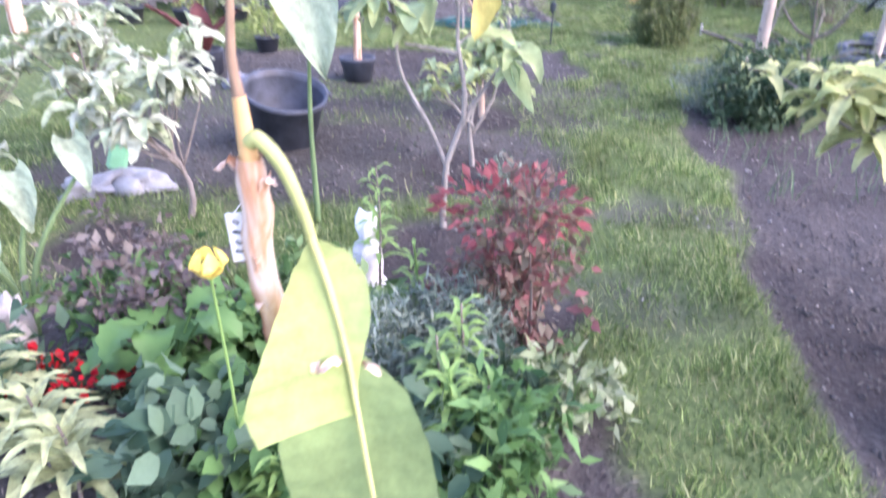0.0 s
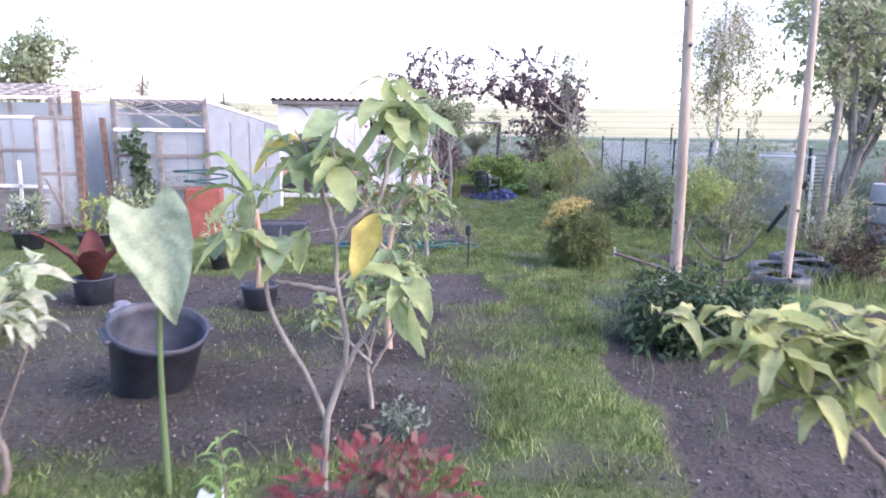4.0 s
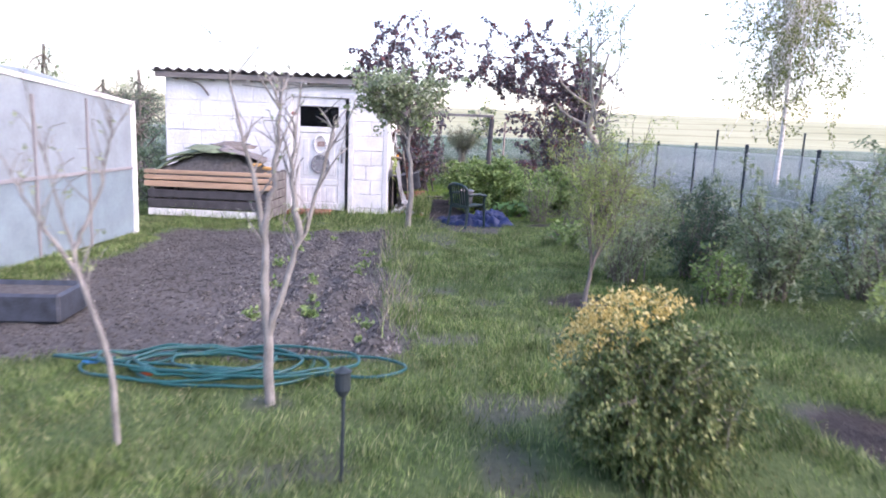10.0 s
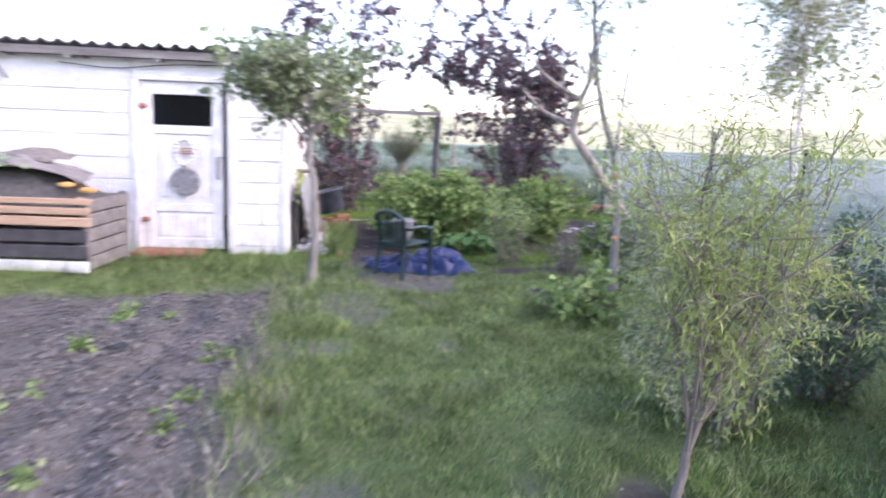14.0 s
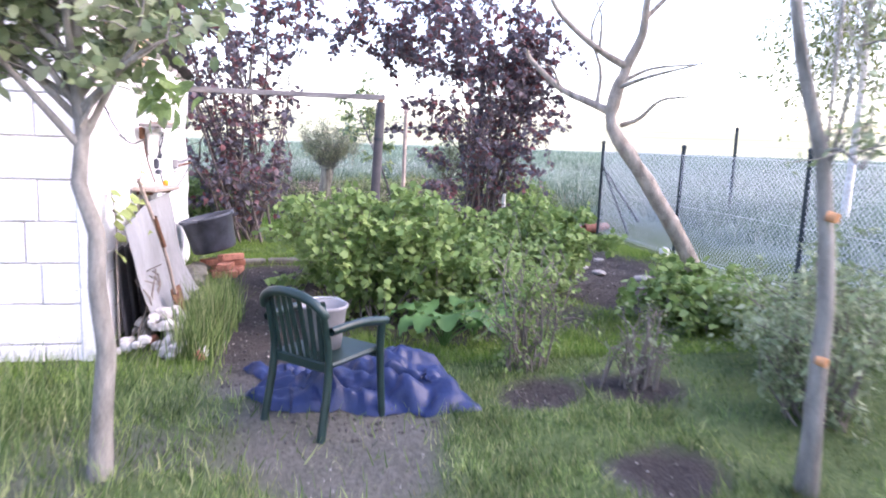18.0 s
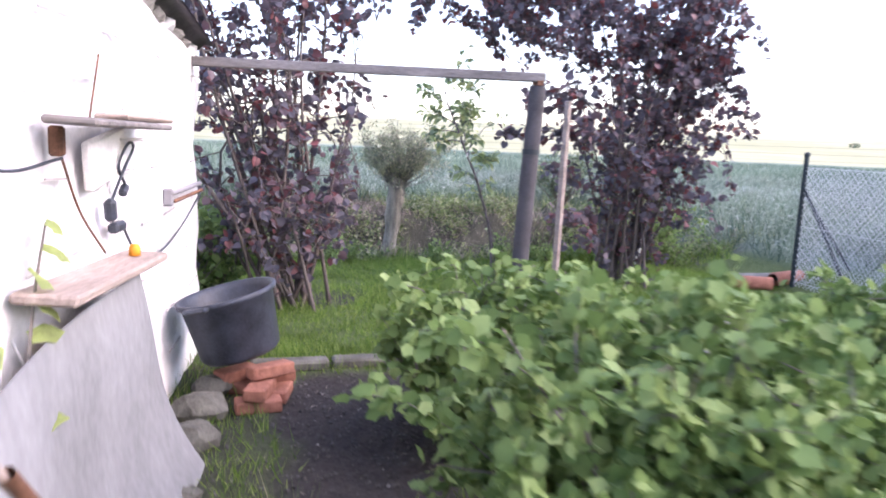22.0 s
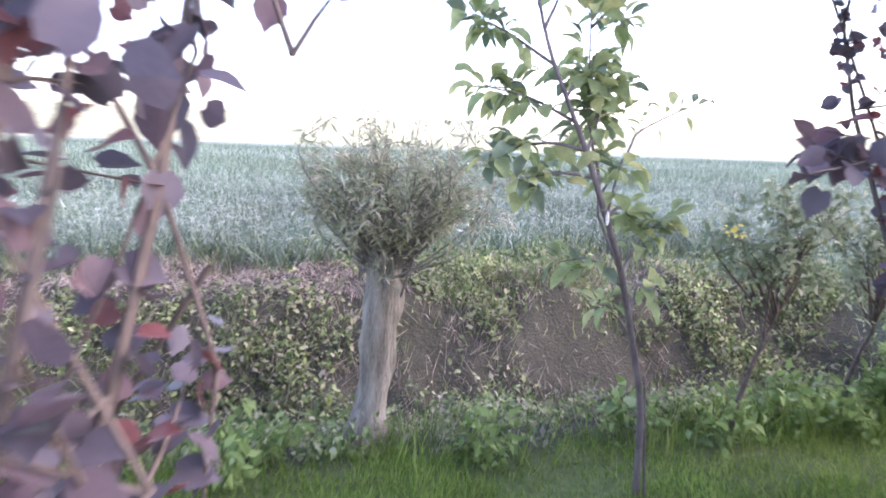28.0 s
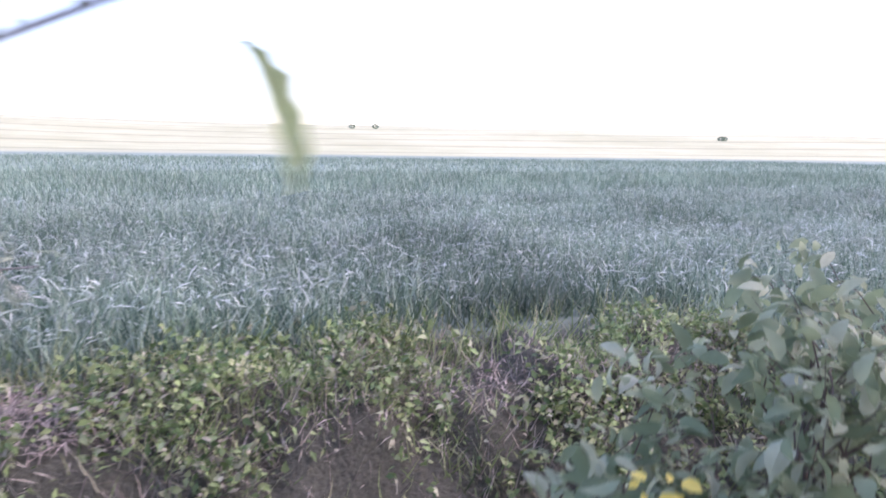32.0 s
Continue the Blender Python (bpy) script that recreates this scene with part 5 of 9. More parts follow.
for tip, n_ in (((4.22, 23.93, 1.5), 8), ((4.5, 23.95, 1.78), 7), ((4.75, 23.7, 0.75), 8), ((4.85, 23.9, 1.15), 7), ((4.62, 23.62, 1.95), 6), ((4.9, 23.6, 1.6), 7), ((4.95, 23.75, 0.5), 7)):
    tip = np.array(tip) - HB
    root = np.array([-0.25, -0.12, max(0.3, tip[2] - 0.35)])
    l_ = twigs_to([tip], [root], 0.05, 0.009, 0.003, 10, rng)
    tw += l_
    for _ in range(n_):
        i = rng.integers(3, 10)
        p = l_[0][0][i]
        tw += twigs_to([p + rng.normal(size=3) * (0.1, 0.14, 0.1)], [p], 0.1, 0.004, 0.002, 5, rng)
v, f = tubes(tw, 5)
obj("low_branchwork", v, f, M_BARK_HAZEL, HZ, smooth=True)
P, D = along(tw, 620, 0.25, 1.0, rng)
P += rng.normal(size=P.shape) * 0.03
k = off_way(P + HB, 0.34)
foliage("low_crown", P[k], D[k], 0.075, M_LEAF_RED, HZ, "heart", 0.95, rng=rng)
for x, y, rr, h, nl, sd in ((3.3, 19.3, 0.72, 0.66, 5200, 11), (4.95, 20.1, 0.68, 0.58, 4600, 12), (3.95, 20.75, 0.55, 0.52, 2600, 13), (3.2, 20.6, 0.55, 0.58, 2600, 14), (4.15, 19.3, 0.5, 0.42, 2600, 16)):
    shrub("currant_bush", at(x, y), 0.14, 46, (0, 0, h), (rr, rr * 0.9, h * 0.78), int(nl * 1.5), 0.055, M_LEAF_BUSH, M_BARK, "dense green currant bush in full leaf", "lobed", 0.95, seed=sd, r0=0.009, lo=0.12, group="currant bushes", spread=0.8, single=150 if sd in (11, 12) else 0, smat=M_LEAF_BUSH_EACH, tallest=h * 1.62)
tree("apple_tree", at(1.82, 16.84), [(0, 0, 0), (0.03, 0, 0.8), (-0.03, 0.02, 1.4), (0, 0, 2.05)], 0.043, [((-0.1, 0, 2.0), (0.85, 0.75, 0.4)), ((0.4, -0.1, 1.66), (0.28, 0.3, 0.26)), ((-0.4, -0.1, 1.7), (0.3, 0.3, 0.2))], 18, 170, 3600, 0.06, M_LEAF_APPLE, M_BARK_PALE, "young apple tree with a pale straight trunk", "round", 0.62, seed=21, fork=0.62)
AP = [o for o in scene.objects if o.name.startswith("apple_tree")][0]
c = curve_pts(np.array([(-0.02, 0.0, 1.42), (0.12, 0.02, 1.66), (0.24, 0.1, 1.66), (0.3, 0.2, 1.52)]), 14)
v, f = tubes([(c, np.linspace(0.009, 0.003, 14))], 7)
obj("branch", v, f, M_BARK_PALE, AP, smooth=True)
rng = np.random.default_rng(26)
P = c[rng.integers(8, 14, 26)] + rng.normal(size=(26, 3)) * 0.05
single_leaves(AP, P, rng.normal(size=(26, 3)) * 0.5 - np.array([0, 0, 0.6]), 0.085, mat("leaf_apple_low", (0.22, 0.31, 0.12), 0.45, scale=12, vary=0.3, trans=0.4), "long", 0.6, rng, 0.7)
tree("willow_tree", at(3.31, 12.27), [(0, 0, 0), (0.05, 0, 0.4), (0.15, 0, 0.9)], 0.024, [((0.12, 0, 1.12), (0.55, 0.5, 0.55))], 18, 300, 9500, 0.042, M_LEAF_WILLOW, M_BARK, "small round-headed willow with narrow yellow-green leaves", "flat", 0.15, seed=22, fork=0.4, twig_len=0.6, hang=0.03)
bx = shrub("box_bush", at(2.68, 9.05), 0.08, 70, (0.02, 0, 0.4), (0.42, 0.38, 0.4), 34000, 0.023, M_LEAF_BOX, M_BARK, "clipped dark green box bush with a golden crown", seed=23, r0=0.006, shell=0.9, side=6, side_len=0.22)
rg = np.random.default_rng(24)
P = inside(11000, (-0.03, 0.04, 0.43), (0.42, 0.38, 0.415), rg, 0.95) + rg.normal(size=(11000, 3)) * 0.014
P = P[(P[:, 2] > 0.72 + 0.5 * P[:, 0] - 0.42 * P[:, 1] + 0.035 * rg.normal(size=len(P))) & (P[:, 2] > 0.3)]
Q = inside(7000, (0.02, 0.0, 0.24), (0.41, 0.37, 0.26), rg, 0.9)
Q[:, 2] = np.maximum(Q[:, 2], 0.02)
foliage("lower_crown", Q, unit(Q - np.array([0, 0, 0.3])), 0.023, M_LEAF_BOX, bx, "fold", 0.5, rng=rg)
foliage("golden_crown", P, unit(P - np.array([0, 0, 0.3])), 0.023, M_LEAF_GOLD, bx, "fold", 0.5, label="golden-yellow shoots", rng=rg)
SHRUBS = (  # x, y, radius, height of the middle, leaves, leaf size, material, shape, ratio
    (3.97, 13.2, 0.48, 0.5, 4200, 0.045, M_LEAF_APPLE, "flat", 0.3, "grey-green shrub on the lawn"),
    (4.9, 13.5, 0.5, 0.6, 6000, 0.045, M_LEAF_DARK, "flat", 0.28, "dark upright yew shrub"),
    (5.25, 12.5, 0.55, 0.62, 4200, 0.055, M_LEAF_APPLE, "fold", 0.45, "loose green shrub near the fence"),
    (4.55, 12.2, 0.25, 0.28, 1200, 0.05, M_LEAF_BUSH, "fold", 0.5, "small green shrub in the lawn"),
    (4.75, 14.9, 0.5, 0.45, 2200, 0.05, M_LEAF_APPLE, "fold", 0.45, "spreading green shrub on the lawn"),
    (5.6, 10.9, 0.75, 0.85, 4200, 0.05, M_LEAF_APPLE, "flat", 0.25, "tall feathery shrub by the fence"),
    (6.3, 12.6, 0.8, 0.9, 5200, 0.06, M_LEAF_APPLE, "fold", 0.45, "tall loose shrub against the fence"),
    (6.2, 9.6, 0.6, 0.65, 2600, 0.05, M_LEAF_APPLE, "flat", 0.3, "feathery shrub beside the tyres"),
    (5.9, 15.6, 0.65, 0.6, 2600, 0.05, M_LEAF_APPLE, "fold", 0.45, "dark shrub along the fence"),
    (5.3, 16.8, 0.42, 0.46, 2400, 0.05, M_LEAF_APPLE, "fold", 0.5, "tangled green shrub round the pruned trunk"),
    (5.9, 17.6, 0.6, 0.42, 3000, 0.055, M_LEAF_APPLE, "fold", 0.5, "low shrub by the fence"),
    (4.05, 17.85, 0.36, 0.5, 1300, 0.036, M_LEAF_BUSH, "fold", 0.6, "thin shrub with small whitish blossom"),
    (4.62, 17.45, 0.2, 0.3, 160, 0.04, M_LEAF_APPLE, "fold", 0.5, "young shrub in a ring of bare soil"),
    (4.0, 15.35, 0.38, 0.2, 700, 0.06, M_LEAF_BUSH, "lobed", 0.9, "low currant seedling in the grass"),
    (7.0, 25.7, 0.55, 0.5, 2600, 0.06, M_LEAF_BUSH, "fold", 0.5, "bright green shrub behind the lawn"),
    (1.55, 23.9, 0.55, 0.5, 2400, 0.07, M_LEAF_BUSH, "lobed", 0.8, "yellow-green shrub behind the shed"),
    (-2.9, 19.5, 0.9, 0.9, 3000, 0.07, M_LEAF_APPLE, "fold", 0.5, "green bush beside the shed"),
)
for k, (x, y, r, h, nl, ls, mt, shp, ra, lb) in enumerate(SHRUBS):
    shrub("garden_shrub", at(x, y), 0.08, 34, (0, 0, h), (r, r * 0.9, h * 0.85), nl, ls, mt, M_BARK, lb, shp, ra, seed=100 + k, r0=0.009, lo=0.15)
tree("young_tree", at(4.15, 9.38), [(0, 0, 0), (0.06, 0, 0.3), (0.12, 0, 0.7)], 0.018, [((0.2, 0, 0.95), (0.45, 0.42, 0.32))], 10, 110, 3200, 0.05, M_LEAF_WILLOW, M_BARK_PALE, "young tree with pale trunk in a mulched ring", "flat", 0.32, seed=25, fork=0.5)
# leaning half-bare tree and pruned trunk by the fence
lt = thing("leaning_tree", at(6.13, 18.98), "leaning rough-barked tree with a few bare limbs", "tree")
LB = np.array(at(6.13, 18.98))
M_LEAN = mat("rough_tan_bark", (0.30, 0.255, 0.215), 0.9, scale=16, vary=0.5, bump=0.8, bump_scale=50, stretch=(1, 1, 0.4))
for nm_, pts_, r_ in (("trunk", [(6.16, 18.98, -0.05), (6.04, 19.0, 0.33), (5.66, 19.02, 0.93), (5.38, 19.07, 1.3), (5.21, 19.11, 1.58), (5.21, 19.07, 1.8), (5.255, 19.02, 2.04)], (0.078, 0.042)),
        ("limb", [(5.255, 19.02, 2.03), (5.3, 18.9, 2.25), (5.27, 18.8, 2.52), (5.36, 18.75, 2.95)], (0.042, 0.018)), ("limb", [(5.21, 19.11, 1.66), (5.08, 19.2, 1.73), (4.86, 19.4, 1.86), (4.65, 19.52, 2.08), (4.6, 19.5, 2.16)], (0.036, 0.014)),
        ("limb", [(5.25, 19.02, 2.02), (5.05, 19.0, 2.1), (4.82, 19.0, 2.24), (4.61, 18.99, 2.42), (4.45, 19.0, 2.75)], (0.032, 0.012)), ("limb", [(5.3, 19.13, 1.57), (5.38, 19.0, 1.62), (5.47, 18.85, 1.76), (5.62, 18.7, 1.79)], (0.022, 0.006)),
        ("limb", [(5.22, 19.05, 1.86), (5.33, 18.8, 1.93), (5.5, 18.38, 2.0)], (0.02, 0.005)), ("limb", [(5.23, 19.04, 1.9), (5.4, 18.9, 2.0), (5.6, 18.6, 2.02)], (0.017, 0.005)), ("limb", [(5.1, 19.18, 1.72), (5.12, 19.2, 2.0), (5.02, 19.2, 2.3), (5.1, 19.1, 2.6)], (0.018, 0.006)),
        ("limb", [(5.28, 18.85, 2.35), (5.5, 18.8, 2.6), (5.7, 18.75, 2.9)], (0.02, 0.007)), ("limb", [(4.86, 19.4, 1.87), (4.75, 19.3, 2.0), (4.62, 19.2, 2.02)], (0.012, 0.004)), ("limb", [(5.0, 19.0, 2.12), (4.95, 18.9, 2.35), (4.85, 18.85, 2.5)], (0.012, 0.004))):
    c = curve_pts(np.array(pts_) - LB, 18)
    v, f = tubes([(c, np.linspace(*r_, 18))], 12)
    if nm_ == "trunk":
        v = np.array(v) + np.stack([vnoise(np.array(v)[:, 2], np.array(v)[:, 0], 0.12, 7) - 0.5, vnoise(np.array(v)[:, 2], np.array(v)[:, 1], 0.12, 8) - 0.5, np.zeros(len(v))], -1) * 0.035
    obj(nm_, v, f, M_LEAN, lt, smooth=True)
tree("pruned_trunk", at(4.67, 16.16), [(0, 0, 0), (-0.02, 0, 0.6), (-0.06, 0.02, 1.2), (-0.3, 0.05, 2.05), (-0.35, 0.1, 2.9)], 0.042, [((-0.3, 0, 2.9), (0.55, 0.5, 0.6)), ((0.1, 0, 1.3), (0.35, 0.3, 0.3))], 12, 90, 1500, 0.045, M_LEAF_APPLE, M_BARK_PALE, "pruned trunk with fresh cuts and thin new shoots", "flat", 0.45, seed=62, fork=0.5, limb_r=0.22)
for z, dx in ((0.58, 0.0), (1.16, -0.03)):
    c = part("fresh_cut", lathe([(0.001, 0.0), (0.02, 0.0), (0.022, -0.04)], 12), mat("fresh_cut_wood", (0.48, 0.24, 0.12), 0.8, vary=0.2, scale=30))
    c.matrix_basis = Matrix.Translation((4.67 + dx - 0.03, 16.1, gz(4.67, 16.16) + z)) @ pose(0, 0, 0, 100, 0, 20)
    tagged(c, "round orange pruning cut on the trunk", "branch stub")
# ivy at the leaning tree's foot
shrub("ivy_mound", at(6.0, 18.9), 0.25, 40, (0, 0, 0.2), (0.75, 0.6, 0.26), 2600, 0.07, M_LEAF_BUSH, M_BARK, "low mound of ivy round the leaning trunk", "lobed", 0.9, seed=63, r0=0.006, lo=0.05)
# birch behind the fence and the row of trees at the house
tree("birch_tree", at(10.8, 22.4), [(0, 0, 0), (0.05, 0, 2.0), (0.0, 0, 4.0), (0.05, 0, 6.4)], 0.06, [((0, 0, 4.1), (2.1, 1.7, 2.1))], 50, 460, 11000, 0.07, M_LEAF_BIRCH, M_BIRCH, "white-barked birch with hanging twigs behind the fence", "flat", 0.6, seed=64, fork=0.35, hang=0.9, droop=0.6, twig_len=0.4, limb_r=0.2)
tree("walnut_tree", at(7.15, 11.05), [(0, 0, 0), (0.05, 0, 1.4), (0.2, 0.1, 2.4), (0.3, 0.1, 3.6)], 0.075, [((0.0, 0.0, 3.3), (1.2, 1.1, 1.1)), ((-0.3, 0, 2.2), (0.7, 0.6, 0.4))], 18, 130, 2600, 0.12, M_LEAF_APPLE, M_BARK_PALE, "slender walnut tree at the fence's end", "fold", 0.42, seed=65, fork=0.5, group="trees by the house")
tree("walnut_tree", at(8.25, 12.1), [(0, 0, 0), (-0.02, 0, 0.9), (0.25, 0.1, 2.0), (0.5, 0.2, 3.6)], 0.085, [((0.5, 0.2, 3.2), (1.4, 1.2, 1.2))], 18, 130, 2800, 0.12, M_LEAF_APPLE, M_BARK_PALE, "forked walnut tree before the brick house", "fold", 0.42, seed=66, fork=0.25, group="trees by the house", limb_r=0.6)
tree("walnut_tree", at(10.6, 15.6), [(0, 0, 0), (0.1, 0, 1.5), (0.3, 0, 4.5)], 0.16, [((0.2, 0, 4.0), (2.2, 1.8, 1.9)), ((0.3, 0, 2.0), (1.6, 1.2, 0.8))], 24, 160, 2600, 0.12, M_LEAF_APPLE, M_BARK, "large dark-trunked tree behind the walnuts", "fold", 0.45, seed=67, fork=0.3, group="trees by the house")
# trees far to the left, behind greenhouse and shed
tree("garden_tree", at(-11.5, 26.0), [(0, 0, 0), (0, 0, 2), (0.2, 0, 4.2)], 0.16, [((0, 0, 3.6), (1.7, 1.6, 1.3))], 20, 120, 3200, 0.16, M_LEAF_APPLE, M_BARK, "round leafy tree beyond the glasshouse", "fold", 0.55, seed=68, fork=0.4)
for k, (x, y, h) in enumerate(((-6.5, 27.0, 3.0), (-5.2, 26.0, 2.8), (-4.2, 23.0, 2.2), (-8.5, 28.0, 3.3))):
    tree("pine_tree", at(x, y), [(0, 0, 0), (0, 0, h * 0.5), (0.05, 0, h)], 0.08, [((0, 0, h * 0.65), (0.9, 0.8, h * 0.35))], 24, 130, 4200, 0.09, M_LEAF_DARK, M_BARK, "pale open pine behind the shed", "flat", 0.12, seed=70 + k, fork=0.2, group="pines behind the shed")
tree("garden_tree", at(-4.6, 18.2), [(0, 0, 0), (0.1, 0, 1.0), (0.3, 0, 2.0)], 0.05, [((0.2, 0, 1.5), (0.8, 0.6, 0.7))], 14, 70, 1300, 0.07, M_LEAF_APPLE, M_BARK, "small tree between greenhouse and shed", "fold", 0.5, seed=75)

# ---- greenhouses ----
gh = thing("film_greenhouse", (0, 0, 0), "long milky film greenhouse with a slatted roof", "greenhouse")
GX0, GX1, GY0, GY1 = -3.7, -2.35, 11.65, 15.75
SIDE = [(-2.35, 11.65), (-2.22, 12.6), (-2.1, 13.6), (-1.98, 14.6), (-1.86, 15.72)]


def eave(y):
    return float(np.interp(y, [11.6, 15.7], [2.0, 1.68]))


def sheet_between(a, b, z0, z1a, z1b, material, name, parent, wave=0.012, thick=0.004, nseg=10, mseg=8, z0b=None):
    """A hanging, slightly billowing sheet between two uprights."""
    U, V = np.meshgrid(np.linspace(0, 1, nseg + 1), np.linspace(0, 1, mseg + 1))
    ax, ay = np.array(a), np.array(b)
    nrm = np.array([ay[1] - ax[1], ax[0] - ay[0]])
    nrm = nrm / np.linalg.norm(nrm)
    bulge = wave * np.sin(U * math.pi) * np.sin(V * math.pi) + 0.5 * wave * (vnoise(U * 3 + a[0], V * 2 + a[1], 0.4) - 0.5)
    X = ax[0] + (ay[0] - ax[0]) * U + nrm[0] * bulge
    Y = ax[1] + (ay[1] - ax[1]) * U + nrm[1] * bulge
    zb = z0 + ((z0b if z0b is not None else z0) - z0) * U
    Z = zb + (z1a + (z1b - z1a) * U - zb) * V
    v = np.stack([X, Y, Z], -1).reshape(-1, 3)
    n = nseg + 1
    q = (np.arange(mseg)[:, None] * n + np.arange(nseg)[None]).ravel()
    f = np.stack([q, q + 1, q + n + 1, q + n], -1)
    off = np.array([-nrm[0] * thick, -nrm[1] * thick, 0])
    return obj(name, np.vstack([v, v + off]), np.vstack([f, f[:, ::-1] + len(v)]), material, parent, smooth=True)


M_FILM_BLUE = hazy_pane("bluish_film", (0.37, 0.455, 0.50), 0.72)
M_LATH = mat("grey_roof_lath", (0.34, 0.32, 0.31), 0.85, scale=9, vary=0.35, bump=0.3)
for k, (a, b) in enumerate(zip(SIDE, SIDE[1:])):
    sheet_between(b, a, 0.0, 0.85, 0.85, M_FILM_BLUE, "lower_film", gh, 0.03)
    sheet_between(b, a, 0.86, eave(b[1]), eave(a[1]), M_FILM, "upper_film", gh, 0.02)
    bar((a[0] + 0.01, a[1], 0.855), (b[0] + 0.01, b[1], 0.855), 0.02, 0.04, M_GREY, "lath", gh)
    bar((a[0], a[1], eave(a[1]) + 0.01), (b[0], b[1], eave(b[1]) + 0.01), 0.04, 0.05, M_PAINT, "eave", gh)
    bar((a[0] + 0.015, a[1], -0.02), (a[0] + 0.015, a[1], 1.7), 0.03, 0.03, M_GREY, "side_post", gh)
bar((-1.85, 15.73, -0.02), (-1.85, 15.73, 1.72), 0.07, 0.07, M_PAINT, "end_post", gh)
for k in range(7):
    y = 12.4 + k * 0.53
    x = np.interp(y, [p[1] for p in SIDE], [p[0] for p in SIDE])
    bar((x, y, eave(y) + 0.02), (-3.1, y, 2.04), 0.026, 0.03, M_LATH, "roof_slat", gh)
    bar((-3.1, y, 2.04), (-3.72, y, 1.9), 0.026, 0.03, M_LATH, "roof_slat", gh)
rv = np.array([(-1.9, 15.72, 1.71), (-3.1, 15.72, 2.06), (-3.1, 12.3, 2.06), (-2.3, 12.3, 1.97), (-3.72, 15.72, 1.92), (-3.72, 12.3, 1.92)])
obj("roof_film", np.vstack([rv, rv - (0, 0, 0.006)]), [(3, 0, 1, 2), (2, 1, 4, 5), (6, 9, 8, 7), (7, 8, 11, 10)], M_FILM, gh)
sheet_between((-1.87, 15.73), (-3.72, 15.73), 0, 1.7, 1.9, M_FILM, "back_film", gh)
sheet_between((-3.74, 11.7), (-3.74, 15.7), 0, 1.9, 1.9, M_FILM, "side_film", gh)
# front: posts, rails, panes, and the sloping slatted panel above
for x in (-3.7, -3.05, -2.37):
    bar((x, 11.63, -0.02), (x, 11.63, 1.6 if x == -3.05 else 2.06), 0.06, 0.06, M_WOOD_OLD, "front_post", gh)
for z in (0.06, 0.72, 1.2, 1.58, 2.05):
    bar((-3.7, 11.62, z), (-2.37, 11.62, z), 0.05, 0.05, M_WOOD_OLD if z < 1.5 else M_PAINT, "front_rail", gh)
sheet_between((-3.66, 11.65), (-3.08, 11.65), 0.05, 1.55, 1.55, M_PANE, "front_pane", gh)
sheet_between((-3.02, 11.65), (-2.4, 11.65), 0.05, 1.55, 1.55, M_PANE, "front_pane", gh)
for k in range(9):
    x = -3.68 + k * 0.165
    bar((x, 11.68, 2.04), (x + 0.05, 12.3, 1.99), 0.022, 0.03, M_LATH, "roof_lath", gh)
for k in range(5):
    bar((-3.7, 11.72 + k * 0.15, 2.065 - 0.012 * k), (-2.38, 11.72 + k * 0.15, 2.055 - 0.012 * k), 0.024, 0.018, M_LATH, "roof_lath", gh)
for x0, x1 in ((-3.66, -2.9), (-3.2, -2.42)):
    bar((x0, 11.66, 2.02), (x1, 11.66, 1.62), 0.022, 0.03, M_LATH, "gable_lath", gh)
bar((-3.68, 11.66, 1.82), (-2.4, 11.66, 1.8), 0.02, 0.03, M_LATH, "gable_lath", gh)
for z in (1.38, 0.98):
    bar((-3.02, 11.67, z), (-2.4, 11.67, z - 0.02), 0.018, 0.025, M_LATH, "glazing_bar", gh)

# glasshouse with brown timber posts and an open door
g2 = thing("old_glasshouse", (0, 0, 0), "old glasshouse of brown timber, its door open", "greenhouse")
for x in (-7.2, -6.35, -5.5, -4.68):
    bar((x, 11.9, -0.02), (x, 11.9, 2.05), 0.08, 0.08, M_WOOD_OLD, "post", g2)
bar((-4.08, 11.3, -0.02), (-4.08, 11.3, 2.12), 0.1, 0.09, M_DOORPOST, "door_post", g2, "thick weathered brown door post")
bar((-3.78, 11.62, -0.02), (-3.86, 11.62, 1.75), 0.07, 0.07, M_DOORPOST, "door_post", g2)
for z in (0.05, 0.62, 1.25, 1.75, 2.04):
    bar((-7.2, 11.9, z), (-4.68, 11.9, z), 0.05, 0.045, M_WOOD_OLD if z < 1.7 else M_PAINT, "rail", g2)
for x0, x1 in ((-7.16, -6.39), (-6.31, -5.54), (-5.46, -4.72)):
    for z0, z1 in ((0.08, 0.6), (0.65, 1.22), (1.28, 1.72)):
        part("pane", box((x1 - x0, 0.006, z1 - z0), ((x0 + x1) / 2, 11.9, (z0 + z1) / 2), bevel=0), M_PANE, g2)
for k in range(11):
    bar((-7.2 + k * 0.27, 11.92, 2.03), (-7.1 + k * 0.27, 13.18, 2.3), 0.028, 0.03, M_LATH, "roof_slat", g2)
for k in range(6):
    bar((-7.25, 12.0 + k * 0.22, 2.06 + 0.046 * k), (-4.3, 12.0 + k * 0.22, 2.06 + 0.046 * k), 0.02, 0.024, M_LATH, "roof_lath", g2)
for x in (-6.8, -5.9, -5.1):
    bar((x, 13.15, -0.02), (x, 13.15, 2.28), 0.05, 0.05, M_WOOD_OLD, "back_post", g2)
sheet_between((-7.2, 13.2), (-4.2, 13.2), 0, 2.0, 2.0, M_FILM, "back_film", g2)
sheet_between((-4.3, 11.9), (-4.3, 13.2), 0, 1.9, 2.0, M_FILM, "side_film", g2)
